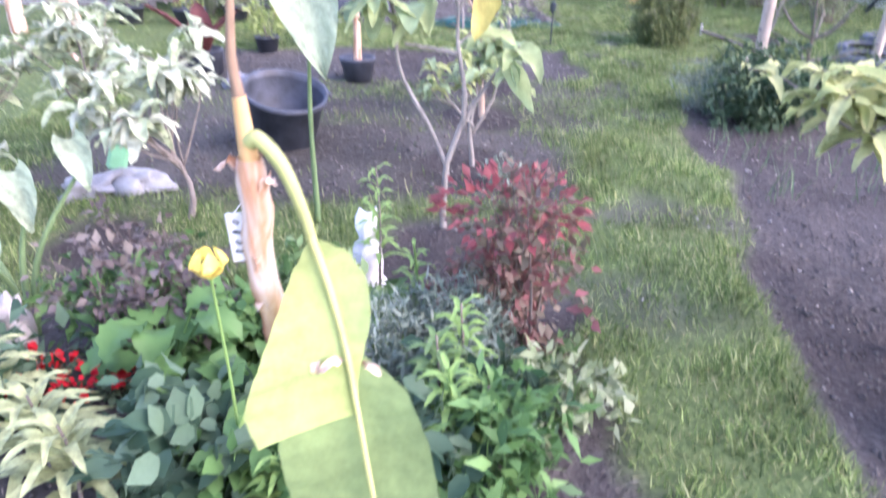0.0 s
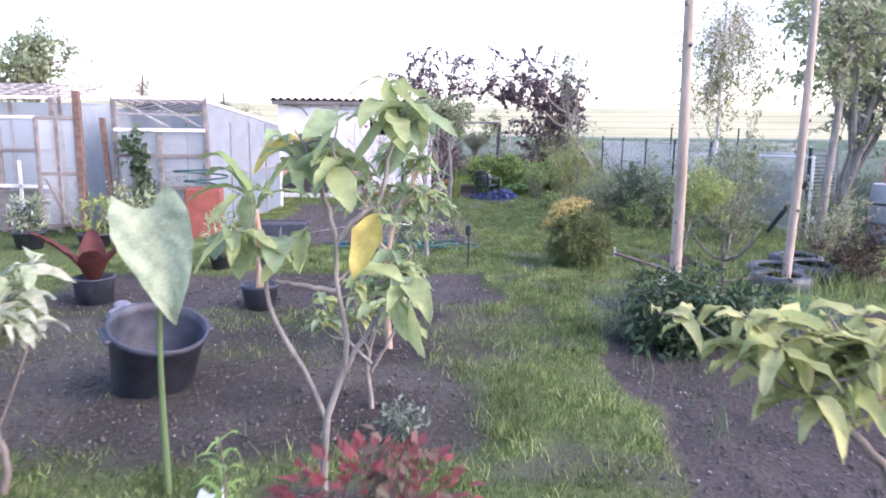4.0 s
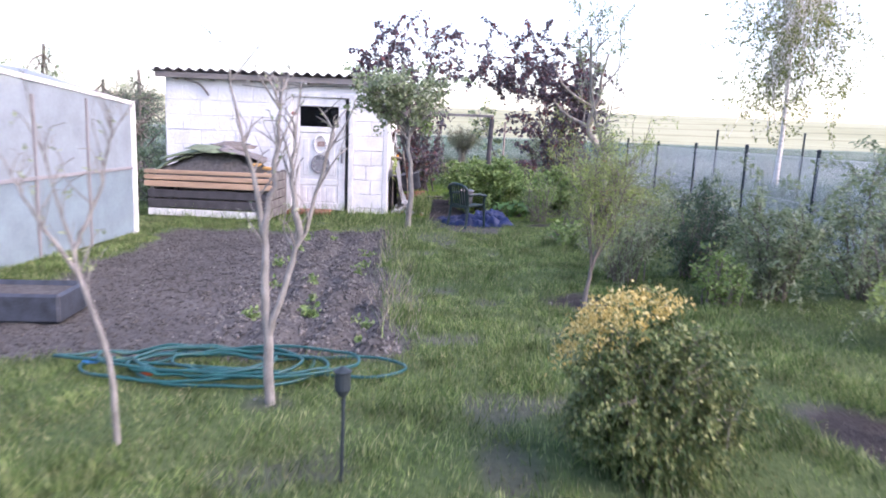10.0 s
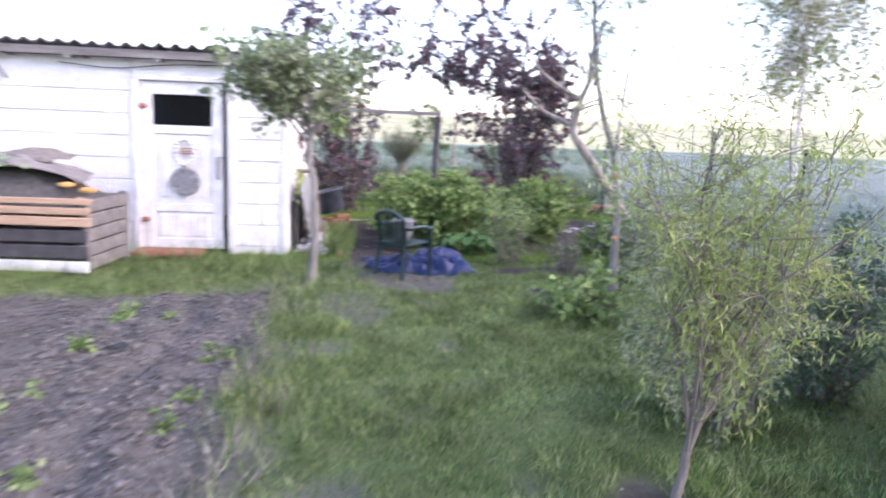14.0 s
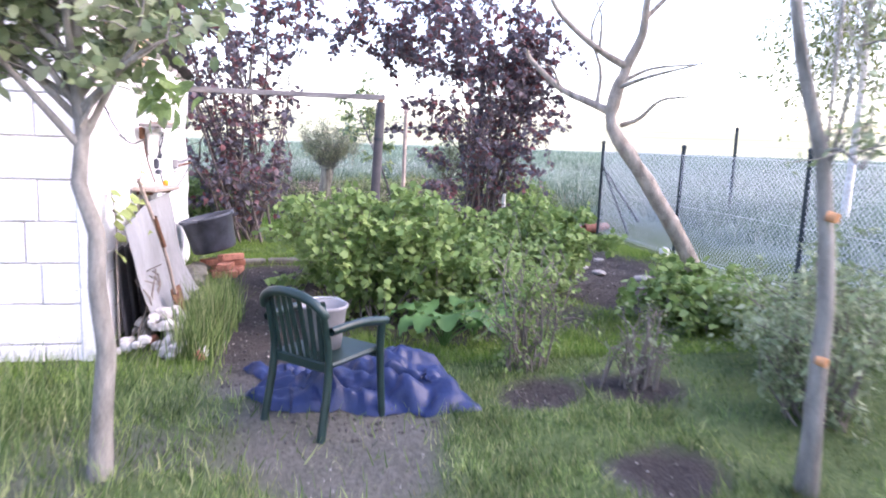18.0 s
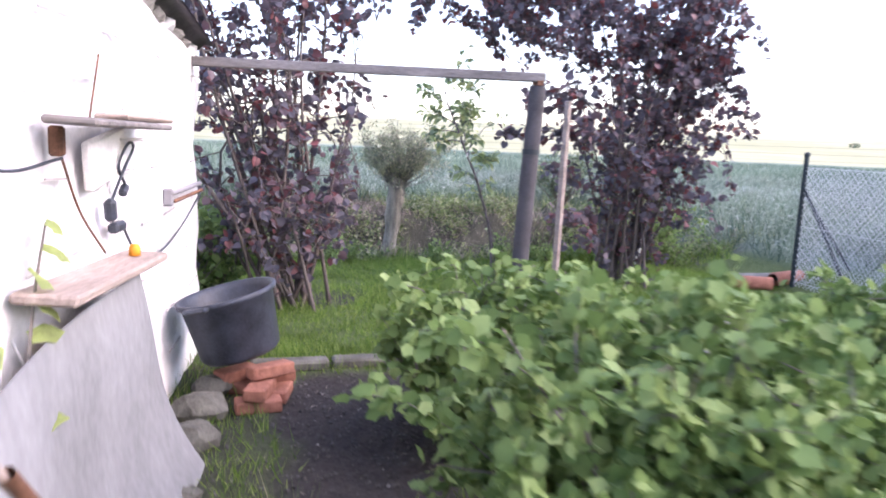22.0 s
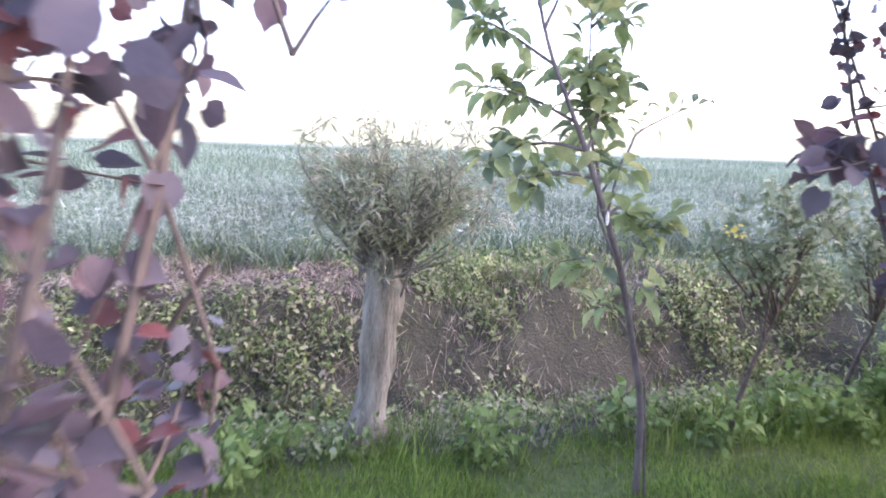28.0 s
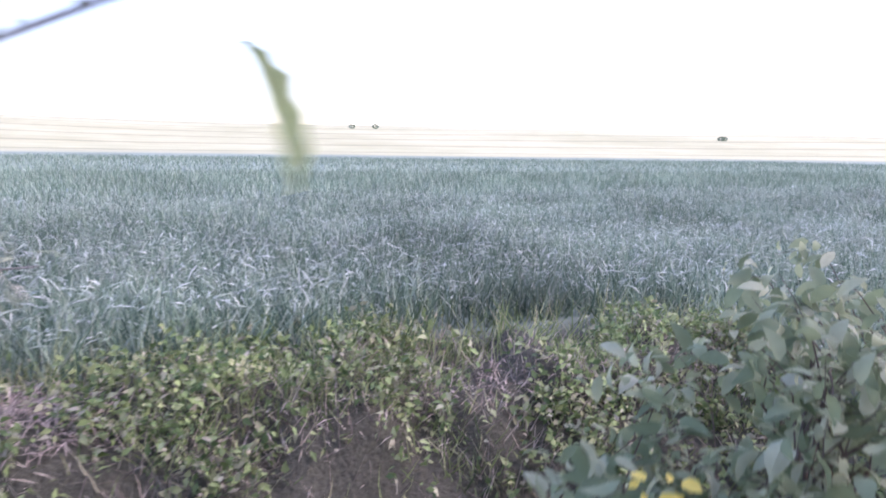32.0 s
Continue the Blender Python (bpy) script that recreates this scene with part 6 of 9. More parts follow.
gd = part("open_door", box((0.05, 0.05, 1.55), (-4.62, 11.2, 0.98)), M_WOOD_OLD, g2, "open glazed door leaf")
for a, b in (((-4.62, 11.2, 1.74), (-4.1, 11.28, 1.74)), ((-4.62, 11.2, 0.2), (-4.1, 11.28, 0.2)), ((-4.62, 11.2, 0.95), (-4.1, 11.28, 0.95)), ((-4.36, 11.24, 0.2), (-4.36, 11.24, 1.74))):
    bar(a, b, 0.03, 0.05, M_WOOD_OLD, "glazing_bar", gd)
sheet_between((-4.6, 11.2), (-4.12, 11.28), 0.22, 1.72, 1.72, M_PANE, "door_pane", gd)
for a, b in (((-5.6, 11.85, 0.72), (-4.75, 11.85, 0.7)), ((-5.2, 11.85, 0.35), (-5.2, 11.85, 1.1))):
    bar(a, b, 0.03, 0.05, M_PAINT, "white_bar", g2, "white window bar")
bar((-4.2, 11.2, 0.15), (-4.45, 11.0, 0.9), 0.04, 0.03, M_WOOD_OLD, "brace", g2)

# plants growing inside the greenhouses and up their fronts
for k, (x, y, r_, h_, n_, mt_, lb_) in enumerate(((-3.1, 12.4, 0.34, 0.55, 700, M_LEAF_APPLE, "leafy tomato plant behind the greenhouse glass"), (-2.75, 13.2, 0.3, 0.6, 600, M_LEAF_DARK, "dark green plant inside the film greenhouse"),
        (-6.7, 12.5, 0.35, 0.5, 600, M_LEAF_DARK, "dark plant inside the glasshouse"), (-5.6, 12.6, 0.4, 0.45, 700, M_LEAF_APPLE, "pale plant inside the glasshouse"), (-4.95, 12.4, 0.3, 0.6, 500, M_LEAF_DARK, "tall dark plant inside the glasshouse"),
        (-3.55, 11.2, 0.28, 0.5, 800, M_LEAF_PALE, "bushy pale green plant before the greenhouse front"), (-3.05, 11.1, 0.34, 0.42, 900, M_LEAF_PALE, "spreading pale plant before the greenhouse front"), (-4.85, 11.35, 0.26, 0.3, 500, M_LEAF_DARK, "low dark plant before the glasshouse"))):
    shrub("greenhouse_plant", at(x, y), 0.06, 18, (0, 0, h_), (r_, r_ * 0.8, h_ * 0.85), n_, 0.075, mt_, M_BARK, lb_, "fold", 0.42, seed=900 + k, r0=0.006, lo=0.1, category="plant", group="greenhouse plants")
shrub("climbing_vine", at(-3.38, 11.5), 0.04, 16, (0.0, 0.0, 1.35), (0.22, 0.1, 0.42), 420, 0.08, M_LEAF_DARK, M_BARK, "dark-leaved vine climbing the greenhouse front", "lobed", 0.9, seed=911, r0=0.006, lo=0.45, category="vine")

# ---- fence of wire mesh ----
def fence_x(y):
    return 6.95 + 0.055 * (y - 11.2)


fence = thing("wire_fence", (0, 0, 0), "chain-link fence on thin dark metal posts", "fence")
FP = [(fence_x(y), y) for y in (11.2, 13.1, 15.1, 17.2, 19.4, 21.65, 23.98)]
FR = [(7.66 + d, 23.98 - 0.03 * d) for d in (2.3, 4.6, 6.9)]
for k, (x, y) in enumerate(FP + FR):
    g = gz(x, y)
    ps = line([(x, y, g - 0.05), (x + 0.01 * (k % 3), y, g + 1.42)], 0.026, M_POST, "post", fence, n=3, sides=8)
    part("post_cap", lathe([(0.03, 1.41), (0.032, 1.43), (0.02, 1.45), (0.001, 1.455)], 8, at=(x + 0.01 * (k % 3), y, g)), M_POST, ps)
for a, b in (((7.65, 23.95, 1.1), (7.9, 23.4, 0.0)), ((7.66, 24.0, 1.1), (8.5, 23.95, 0.02))):
    line([a, b], 0.02, M_POST, "brace", fence, n=3)


def mesh_panel(a, b, parent, pitch=0.06, h=1.28):
    """Diagonal wires of one field of fence, as thin strips crossing one behind the other."""
    L = math.hypot(b[0] - a[0], b[1] - a[1])
    ux, uy = (b[0] - a[0]) / L, (b[1] - a[1]) / L
    V, F = [], []
    w = 0.003
    for sgn in (1, -1):
        s = -h
        while s < L + h:
            s0, z0, s1, z1 = (s, 0, s + h, h) if sgn > 0 else (s + h, 0, s, h)
            lo, hi = max(0, min(s0, s1)), min(L, max(s0, s1))
            if hi > lo + 0.01:
                f = lambda q: z0 + (q - s0) / (s1 - s0) * h
                n = len(V)
                for q in (lo, hi):
                    z = f(q) + 0.05
                    for dz, o in ((-w, 0.0015 * sgn), (w, 0.0015 * sgn), (0, 0.004 * sgn)):
                        V.append((a[0] + ux * q - uy * o, a[1] + uy * q + ux * o, z + dz * 1.4))
                F += [(n, n + 3, n + 4, n + 1), (n + 1, n + 4, n + 5, n + 2), (n + 2, n + 5, n + 3, n)]
            s += pitch
    return obj("wire_mesh", V, F, M_WIRE, parent)


for a, b in zip(FP, FP[1:]):
    mesh_panel(a, b, fence)
    for z in (0.1, 0.7, 1.32):
        line([(a[0], a[1], z), (b[0], b[1], z)], 0.003, M_WIRE, "tension_wire", fence, n=2, sides=4)
for a, b in zip([FP[-1], *FR], FR):
    mesh_panel(a, b, fence, 0.09)
fg = thing("fence_end_frame", (6.98, 11.15, 0), "grey tube frame at the fence's end with a dark brace", "fence frame")
line([(0, 0, 0), (0, 0, 1.3)], 0.025, M_WIRE, "upright", fg, n=3, sides=8)
line([(-0.02, 0, 1.28), (-0.35, 1.0, 1.26)], 0.02, M_WIRE, "top_tube", fg, n=3, sides=8)
line([(-0.02, 0.02, 0.95), (-0.3, 0.6, 0.03)], 0.035, M_POST, "brace", fg, n=3, sides=8)

# ---- brick building, barrel and things at its side ----
hb = thing("brick_house", (8.8, 11.7, 0), "corner of a red brick house", "house")
M_HOUSE = mat("pink_brick", (0.52, 0.33, 0.285), 0.9, scale=16, vary=0.35, bump=0.5, bump_scale=60)
M_HOUSE_J = mat("house_mortar", (0.5, 0.46, 0.44), 0.95, scale=12, vary=0.25)
part("wall", box((3.7, 0.3, 3.9), (2.05, 0.2, 1.95), bevel=0), M_HOUSE, hb)
bar((0.2, 0.32, 1.95), (3.7, 3.9, 1.95), 0.3, 3.9, M_HOUSE, "wall", hb)
bar((3.6, 3.9, 1.95), (6.7, 3.4, 1.95), 0.3, 3.88, M_HOUSE, "wall", hb)
bar((3.95, 0.3, 1.95), (6.7, 3.5, 1.95), 0.3, 3.87, M_HOUSE, "wall", hb)
rf = np.array([(-0.1, -0.2, 3.92), (4.2, -0.2, 3.92), (7.1, 3.5, 3.92), (3.6, 4.2, 3.92)])
obj("roof", np.vstack([rf, rf + (0, 0, 0.2)]), [(3, 2, 1, 0), (4, 5, 6, 7), (0, 1, 5, 4), (1, 2, 6, 5), (2, 3, 7, 6), (3, 0, 4, 7)], M_ROOF, hb)
bwall = part("front_wall", box((3.74, 0.03, 3.9), (1.88, 0.02, 1.95), bevel=0), M_HOUSE_J, hb)
bm0 = box((0.24, 0.05, 0.062), bevel=0.004)
bme = bpy.data.meshes.new("brick")
bm0.to_mesh(bme)
bm0.free()
bme.materials.append(M_HOUSE)
half = bpy.data.meshes.new("half_brick")
bm0 = box((0.114, 0.05, 0.062), bevel=0.004)
bm0.to_mesh(half)
bm0.free()
half.materials.append(M_HOUSE)
for c in range(52):
    odd = c % 2
    if odd:
        b = new("half_brick", half)
        b.parent = bwall
        b.location = (0.057, 0.018, 0.04 + c * 0.074)
    for k in range(5):
        b = new("brick", bme)
        b.parent = bwall
        b.location = (0.12 + k * 0.252 + (0.126 if odd else 0.0), 0.018, 0.04 + c * 0.074)
bl = thing("rain_barrel", (8.05, 10.75, 0), "grey-blue metal barrel with dark hoops", "barrel")
part("body", lathe([(0.001, 0.02), (0.27, 0.0), (0.29, 0.05), (0.3, 0.45), (0.29, 0.86), (0.28, 0.9), (0.26, 0.9), (0.26, 0.5), (0.001, 0.48)], 28), mat("blue_grey_steel", (0.24, 0.25, 0.28), 0.5, 0.3, scale=5, vary=0.25), bl, smooth=True)
for z in (0.3, 0.6):
    part("hoop", lathe([(0.298, z - 0.02), (0.312, z), (0.298, z + 0.02)], 28), M_DARKIN, bl)
gs = thing("slatted_gate", (10.3, 16.0, 0), "pale slatted gate leaf leaning far back", "gate")
for k in range(14):
    part("slat", box((0.65, 0.02, 0.04), (0, 0, 0.15 + k * 0.085)), M_PAINT, gs)
for x in (-0.33, 0.33):
    part("stile", box((0.05, 0.03, 1.35), (x, 0, 0.68)), M_PAINT, gs)

# ---- middle of the garden ----
def pole(x, y, tx, ty, h, r, label):
    """A peeled trunk with cut knots."""
    ob = thing("support_pole", at(x, y), label, "pole", "peeled support poles")
    pts = curve_pts([(0, 0, -0.03), ((tx - x) * 0.45 + 0.02, (ty - y) * 0.45, h * 0.45), (tx - x, ty - y, h)], 12)
    v, f = tubes([(pts, np.linspace(r, r * 0.72, 12))], 12)
    obj("shaft", v, f, M_POLE, ob, smooth=True)
    rr = random.Random(int(x * 100))
    for k in range(7):
        p = pts[1 + k * 10 // 7]
        a = rr.uniform(0, 6.28)
        bm = lathe([(0.02, 0), (0.018, 0.03), (0.001, 0.034)], 8)
        bm.transform(Matrix.Translation(p) @ Matrix.Rotation(a, 4, "Z") @ pose(0, 0, 0, 0, 75) @ Matrix.Translation((0, 0, r * 0.7)))
        part("knot", bm, M_BARK, ob)
    return ob


pole(3.05, 6.97, 2.98, 6.94, 3.5, 0.056, "tall peeled pole standing in the lawn's edge")
pole(4.62, 7.72, 4.68, 7.75, 3.6, 0.05, "tall peeled pole among the tyres")
pole(6.5, 8.3, 6.6, 8.35, 3.6, 0.055, "tall peeled pole by the dark bush")
stp = thing("cut_post", at(2.88, 6.93), "short sawn-off post with a pale top", "post")
bm = lathe([(0.058, -0.03), (0.05, 0.12), (0.047, 0.31), (0.03, 0.325), (0.001, 0.327)], 14)
bm.transform(pose(0, 0, 0, 3, 6, 0))
part("shaft", bm, M_POLE, stp, smooth=True)
part("cut", lathe([(0.043, 0.329), (0.001, 0.332)], 14, at=(0.035, -0.017, 0)), M_STONE, stp)
pp = thing("iron_pipe", (0, 0, 0), "dark iron pipe with a pale handle lying propped over the grass", "pipe")
line([(2.555, 7.31, 0.46), (3.1, 7.57, 0.27), (3.8, 7.89, 0.0)], 0.016, M_DARKIN, "tube", pp, n=12, sides=10)
line([(2.55, 7.27, 0.52), (2.58, 7.35, 0.42)], 0.012, M_PAINT, "handle", pp, n=4, sides=8)
sl = thing("garden_light", at(1.3, 8.9), "slim black solar light on a stake", "garden light")
line([(0, 0, -0.05), (0.005, 0, 0.42)], 0.009, M_POST, "stake", sl, n=4, sides=8)
part("head", lathe([(0.018, 0.4), (0.034, 0.43), (0.034, 0.5), (0.04, 0.51), (0.001, 0.53)], 14), M_POST, sl)
hs = thing("garden_hose", (0, 0, 0), "coiled green garden hose on the grass", "hose")
pts = []
for k in range(170):
    a = k * 0.28
    r = 0.42 + 0.14 * math.sin(k * 0.09) + 0.1 * math.sin(k * 0.37 + 1)
    x, y = 0.42 + 0.22 * math.sin(k * 0.061) + r * 1.2 * math.cos(a), 10.25 + 0.1 * math.sin(k * 0.083) + 0.55 * r * math.sin(a)
    pts.append((x, y, gz(x, y) + 0.025 + 0.05 * abs(math.sin(k * 0.041)) + 0.02 * (k % 3) / 3))
pts += [(x, y, gz(x, y) + 0.025) for x, y in ((1.1, 10.15), (1.45, 10.12), (1.62, 10.3), (1.4, 10.5), (1.05, 10.45), (0.8, 10.4))]
line(pts, 0.0105, M_HOSE, "tube", hs, n=560, sides=6)
for x, y, c in ((-0.28, 10.3, (0.05, 0.25, 0.6)), (0.1, 10.12, (0.7, 0.1, 0.03))):
    bm = lathe([(0.013, -0.05), (0.022, -0.03), (0.022, 0.03), (0.013, 0.05)], 10)
    bm.transform(pose(x, y, gz(x, y) + 0.04, 0, 90, 20))
    part("connector", bm, mat("hose_connector", c, 0.4, vary=0.1), hs, "bright plastic hose connector")
tr = thing("planting_tray", (-1.35, 11.5, 0), "dark plastic planting trough filled with soil", "trough")
bm = box((0.95, 0.5, 0.22), (0, 0, 0.11), bevel=0.02)
top_f = [f for f in bm.faces if f.normal.z > 0.9]
bmesh.ops.inset_region(bm, faces=top_f, thickness=0.03)
bmesh.ops.translate(bm, vec=(0, 0, -0.06), verts=list({v for f in top_f for v in f.verts}))
part("body", bm, M_BLACK, tr)
part("soil", box((0.88, 0.43, 0.03), (0, 0, 0.17), bevel=0.01), M_CLOD, tr)


def bare_tree(x, y, seed, h, r, label, leaders, twigs):
    """A leafless young tree: upright leaders out of one foot, and fine rising twigs along them."""
    rng = np.random.default_rng(seed)
    ob = thing("bare_sapling", at(x, y), label, "tree", "bare saplings")
    c0 = [curve_pts(q, 12) for q in leaders]
    for k, c in enumerate(c0):
        c[1:-1] += rng.normal(size=(10, 3)) * r * 0.2
        v, f = tubes([(c, np.linspace(r if k == 0 else r * 0.7, r * 0.2, 12))], 9)
        obj("trunk" if k == 0 else "leader", v, f, M_SAPLING, ob, smooth=True)
    tw = []
    for _ in range(twigs):
        c = c0[rng.integers(len(c0))]
        p = c[rng.integers(5, 12)]
        a, L = rng.uniform(0, 6.283), rng.uniform(0.12, 0.34)
        q = p + np.array([math.cos(a) * 0.55, math.sin(a) * 0.55, 0.8]) * L
        tw += twigs_to([q], [p], 0.1, r * 0.22, r * 0.07, 6, rng)
        if rng.uniform() < 0.7:
            m_ = tw[-1][0][3]
            tw += twigs_to([m_ + rng.normal(size=3) * 0.06 + np.array([0, 0, 0.09])], [m_], 0.1, r * 0.1, r * 0.05, 4, rng)
    for t_ in tw:
        v, f = tubes([t_], 5)
        obj("twig", v, f, M_SAPLING, ob, smooth=True)
    P, D = along(tw, 90, 0.5, 1.0, rng)
    foliage("bud_leaves", P, D, 0.026, M_LEAF_PALE, ob, "flat", 0.5, rng=rng, label="first tiny pale leaves")
    return ob


M_SAPLING = mat("grey_sapling_bark", (0.235, 0.22, 0.205), 0.85, scale=26, vary=0.45, bump=0.4, bump_scale=60, stretch=(1, 1, 0.35))
bare_tree(0.86, 9.8, 51, 1.75, 0.03, "forked grey sapling still almost bare", ([(0, 0, 0), (-0.02, 0, 0.5), (-0.03, 0, 0.95), (-0.1, 0, 1.3), (-0.2, 0, 1.72)], [(-0.01, 0, 0.38), (0.1, 0, 0.75), (0.22, 0, 1.1), (0.32, 0.02, 1.5)], [(-0.03, 0, 0.95), (0.02, 0.05, 1.3), (0.06, 0.05, 1.75)], [(0.16, 0, 0.93), (0.12, -0.04, 1.2), (0.14, -0.06, 1.5)]), 46)
bare_tree(0.24, 9.28, 52, 1.6, 0.017, "thin bare sapling beside the hose", ([(0, 0, 0), (-0.02, 0, 0.4), (-0.12, 0, 0.75), (-0.2, 0, 1.1), (-0.3, 0, 1.5)], [(-0.16, 0, 0.92), (-0.06, 0.02, 1.15), (0.02, 0.02, 1.45)], [(-0.13, 0, 0.8), (-0.28, -0.03, 1.05), (-0.4, -0.04, 1.3)]), 34)
# potato plants and dry stalks on the ridged bed
rp = random.Random(9)
M_POT = mat("potato_leaf", (1, 1, 1), 0.6, vary=0.15, trans=0.35, island=[(0.12, 0.2, 0.06), (0.2, 0.3, 0.1), (0.28, 0.36, 0.16)])
for k in range(24):
    x, y = rp.choice((0.42, 0.84, 1.26)) + rp.uniform(-0.07, 0.07), rp.uniform(10.8, 16.0)
    r = rp.uniform(0.04, 0.075)
    shrub("potato_plant", at(x, y), 0.02, 5, (0, 0, r * 0.7), (r, r, r * 0.7), int(26 + r * 200), r * 0.75, M_POT, M_WEED, "young potato plant on the ridge", "fold", 0.62, seed=300 + k, r0=0.004, side=1, category="plant", group="potato plants")
x, y = scatter(800, 1.35, 1.75, 11.0, 16.4, lambda a, b: 0.25 + 0.75 * vnoise(a, b, 0.4, 44))
blades("dry_grass", x, y, RNG.uniform(0.06, 0.22, len(x)), 0.006, M_STRAW, "dry straw-coloured stalks along the bed's edge", 0.5, "blade")
x, y = scatter(1500, 1.45, 1.9, 11.0, 17.0, lambda a, b: vnoise(a, b, 0.5, 46))
blades("tall_grass", x, y, RNG.uniform(0.1, 0.28, len(x)), 0.007, M_GRASS, "long green grass along the bed's edge", 0.35, "blade")
x, y = scatter(2600, -2.4, 1.9, 16.9, 18.35, lambda a, b: 0.2 + 0.8 * vnoise(a, b, 0.5, 47))
blades("tall_grass", x, y, RNG.uniform(0.08, 0.3, len(x)), 0.007, M_GRASS, "long green grass before the shed wall", 0.3, "blade")
x, y = scatter(2600, 1.9, 2.35, 18.25, 19.6, lambda a, b: 1 - step(0.0, 0.2, np.abs(a - 2.05 - 0.1 * (b - 18.2))))
blades("tall_grass", x, y, RNG.uniform(0.18, 0.45, len(x)), 0.008, M_GRASS, "high green grass tuft beside the leaning sheet", 0.22, "blade")

# ---- chair, tarp, pail ----
ch = thing("garden_chair", (2.8, 17.33, gz(2.8, 17.3)), "dark green plastic garden armchair", "chair", turn=-50)
ch.matrix_basis = pose(2.78, 17.35, gz(2.78, 17.35), 0, 0, -49) @ Matrix.Scale(0.86, 4)
# local: the chair faces +y, away from the walkers
for x in (-0.24, 0.24):
    line([(x, 0.24, 0), (x * 0.97, 0.22, 0.4), (x * 1.08, 0.2, 0.62)], (0.022, 0.026), M_CHAIR, "front_leg", ch, n=8, sides=8)
    line([(x * 0.95, -0.27, 0), (x * 0.9, -0.2, 0.42), (x * 0.9, -0.26, 0.78)], (0.026, 0.02), M_CHAIR, "back_leg", ch, n=10, sides=8)
    line([(x * 1.08, 0.24, 0.6), (x * 1.14, 0.0, 0.635), (x * 1.05, -0.22, 0.62)], 0.026, M_CHAIR, "armrest", ch, n=10, sides=8)
bm = box((0.46, 0.44, 0.03), (0, 0.02, 0.42), (2, 0, 0), 0.012)
part("seat", bm, M_CHAIR, ch)
for y in (-0.19, 0.23):
    part("apron", box((0.46, 0.02, 0.06), (0, y, 0.395)), M_CHAIR, ch)
v = [(0.235 * math.cos(a), -0.25 - 0.06 * math.sin(a), 0.7 + 0.12 * math.sin(a)) for a in np.linspace(0, math.pi, 16)]
line(v, 0.028, M_CHAIR, "top_rail", ch, n=24, sides=8)
for k in range(7):
    x = -0.18 + k * 0.06
    zt = 0.7 + 0.12 * math.sin(math.acos(x / 0.235))
    bar((x * 0.92, -0.195, 0.43), (x, -0.25 - 0.05 * (1 - abs(x) / 0.2), zt), 0.034, 0.012, M_CHAIR, "back_slat", ch)
PAIL = 0.86
pl = thing("pail", (2.77, 17.37, gz(2.78, 17.35) + 0.376), "grey plastic pail standing on the chair's seat", "pail")
part("body", lathe([(r * PAIL, z * PAIL) for r, z in ((0.001, 0.005), (0.105, 0.0), (0.118, 0.1), (0.135, 0.23), (0.145, 0.24), (0.145, 0.255), (0.13, 0.255), (0.112, 0.1), (0.1, 0.02), (0.001, 0.02))], 26), M_GREY, pl, smooth=True)
line([(x * PAIL, y * PAIL, z * PAIL) for x, y, z in ((0.14, 0, 0.24), (0.1, 0.1, 0.26), (0, 0.145, 0.262), (-0.1, 0.1, 0.26), (-0.14, 0, 0.24))], 0.004, M_WIRE, "handle", pl, n=14)
U, V = np.meshgrid(np.linspace(-1, 1, 70), np.linspace(-1, 1, 50))
X, Y = 2.95 + 0.55 * U, 17.68 + 0.34 * V - 0.14 * U
rim = np.clip(1 - np.maximum(np.abs(U), np.abs(V)) ** 6, 0, 1)
fold = 0.6 * np.abs(np.sin(U * 7 + 2.2 * np.sin(V * 3 + 1) + 3 * vnoise(U, V, 0.5, 3))) + 0.9 * np.abs(vnoise(U, V, 0.28, 14) - 0.5) + 1.1 * np.abs(vnoise(U, V, 0.13, 15) - 0.5)
hill_ = 0.015 + 0.1 * np.exp(-((U - 0.35) / 0.5) ** 2 - ((V - 0.15) / 0.6) ** 2) + 0.15 * fold * (0.3 + 0.7 * vnoise(U, V, 0.4, 5))
X = X + 0.05 * np.sin(V * 5) * (np.abs(U) > 0.7) + 0.05 * vnoise(U, V, 0.3, 8)
Y = Y + 0.07 * (vnoise(U, V, 0.25, 9) - 0.5)
Z = height(X, Y) + 0.012 + hill_ * rim
n = 70
q = (np.arange(49)[:, None] * n + np.arange(69)[None]).ravel()
f = np.stack([q, q + 1, q + n + 1, q + n], -1)
v = np.stack([X, Y, Z], -1).reshape(-1, 3)
tp = obj("blue_tarp", np.vstack([v, v - (0, 0, 0.008)]), np.vstack([f, f[:, ::-1] + len(v)]), M_TARP, None)
tagged(tp, "crumpled blue tarpaulin lying under the chair", "tarpaulin")

# ---- tub on bricks, slabs, stones ----
tb = thing("mortar_tub", (2.04, 21.0, 0.31), "round black plastic tub propped on bricks", "tub", turn=20)
tb.matrix_basis = pose(2.03, 21.43, 0.2, 0, -14, 0) @ Matrix.Scale(1.07, 4)
part("body", lathe([(0.001, 0.01), (0.19, 0.0), (0.205, 0.02), (0.235, 0.3), (0.255, 0.31), (0.258, 0.335), (0.24, 0.335), (0.228, 0.3), (0.19, 0.03), (0.001, 0.03)], 32), M_BLACK, tb, smooth=True)
for a in (0, 180):
    bm = box((0.05, 0.14, 0.025), (0.262, 0, 0.318), bevel=0.01)
    bm.transform(Matrix.Rotation(radians(a + 60), 4, "Z"))
    part("grip", bm, M_BLACK, tb)
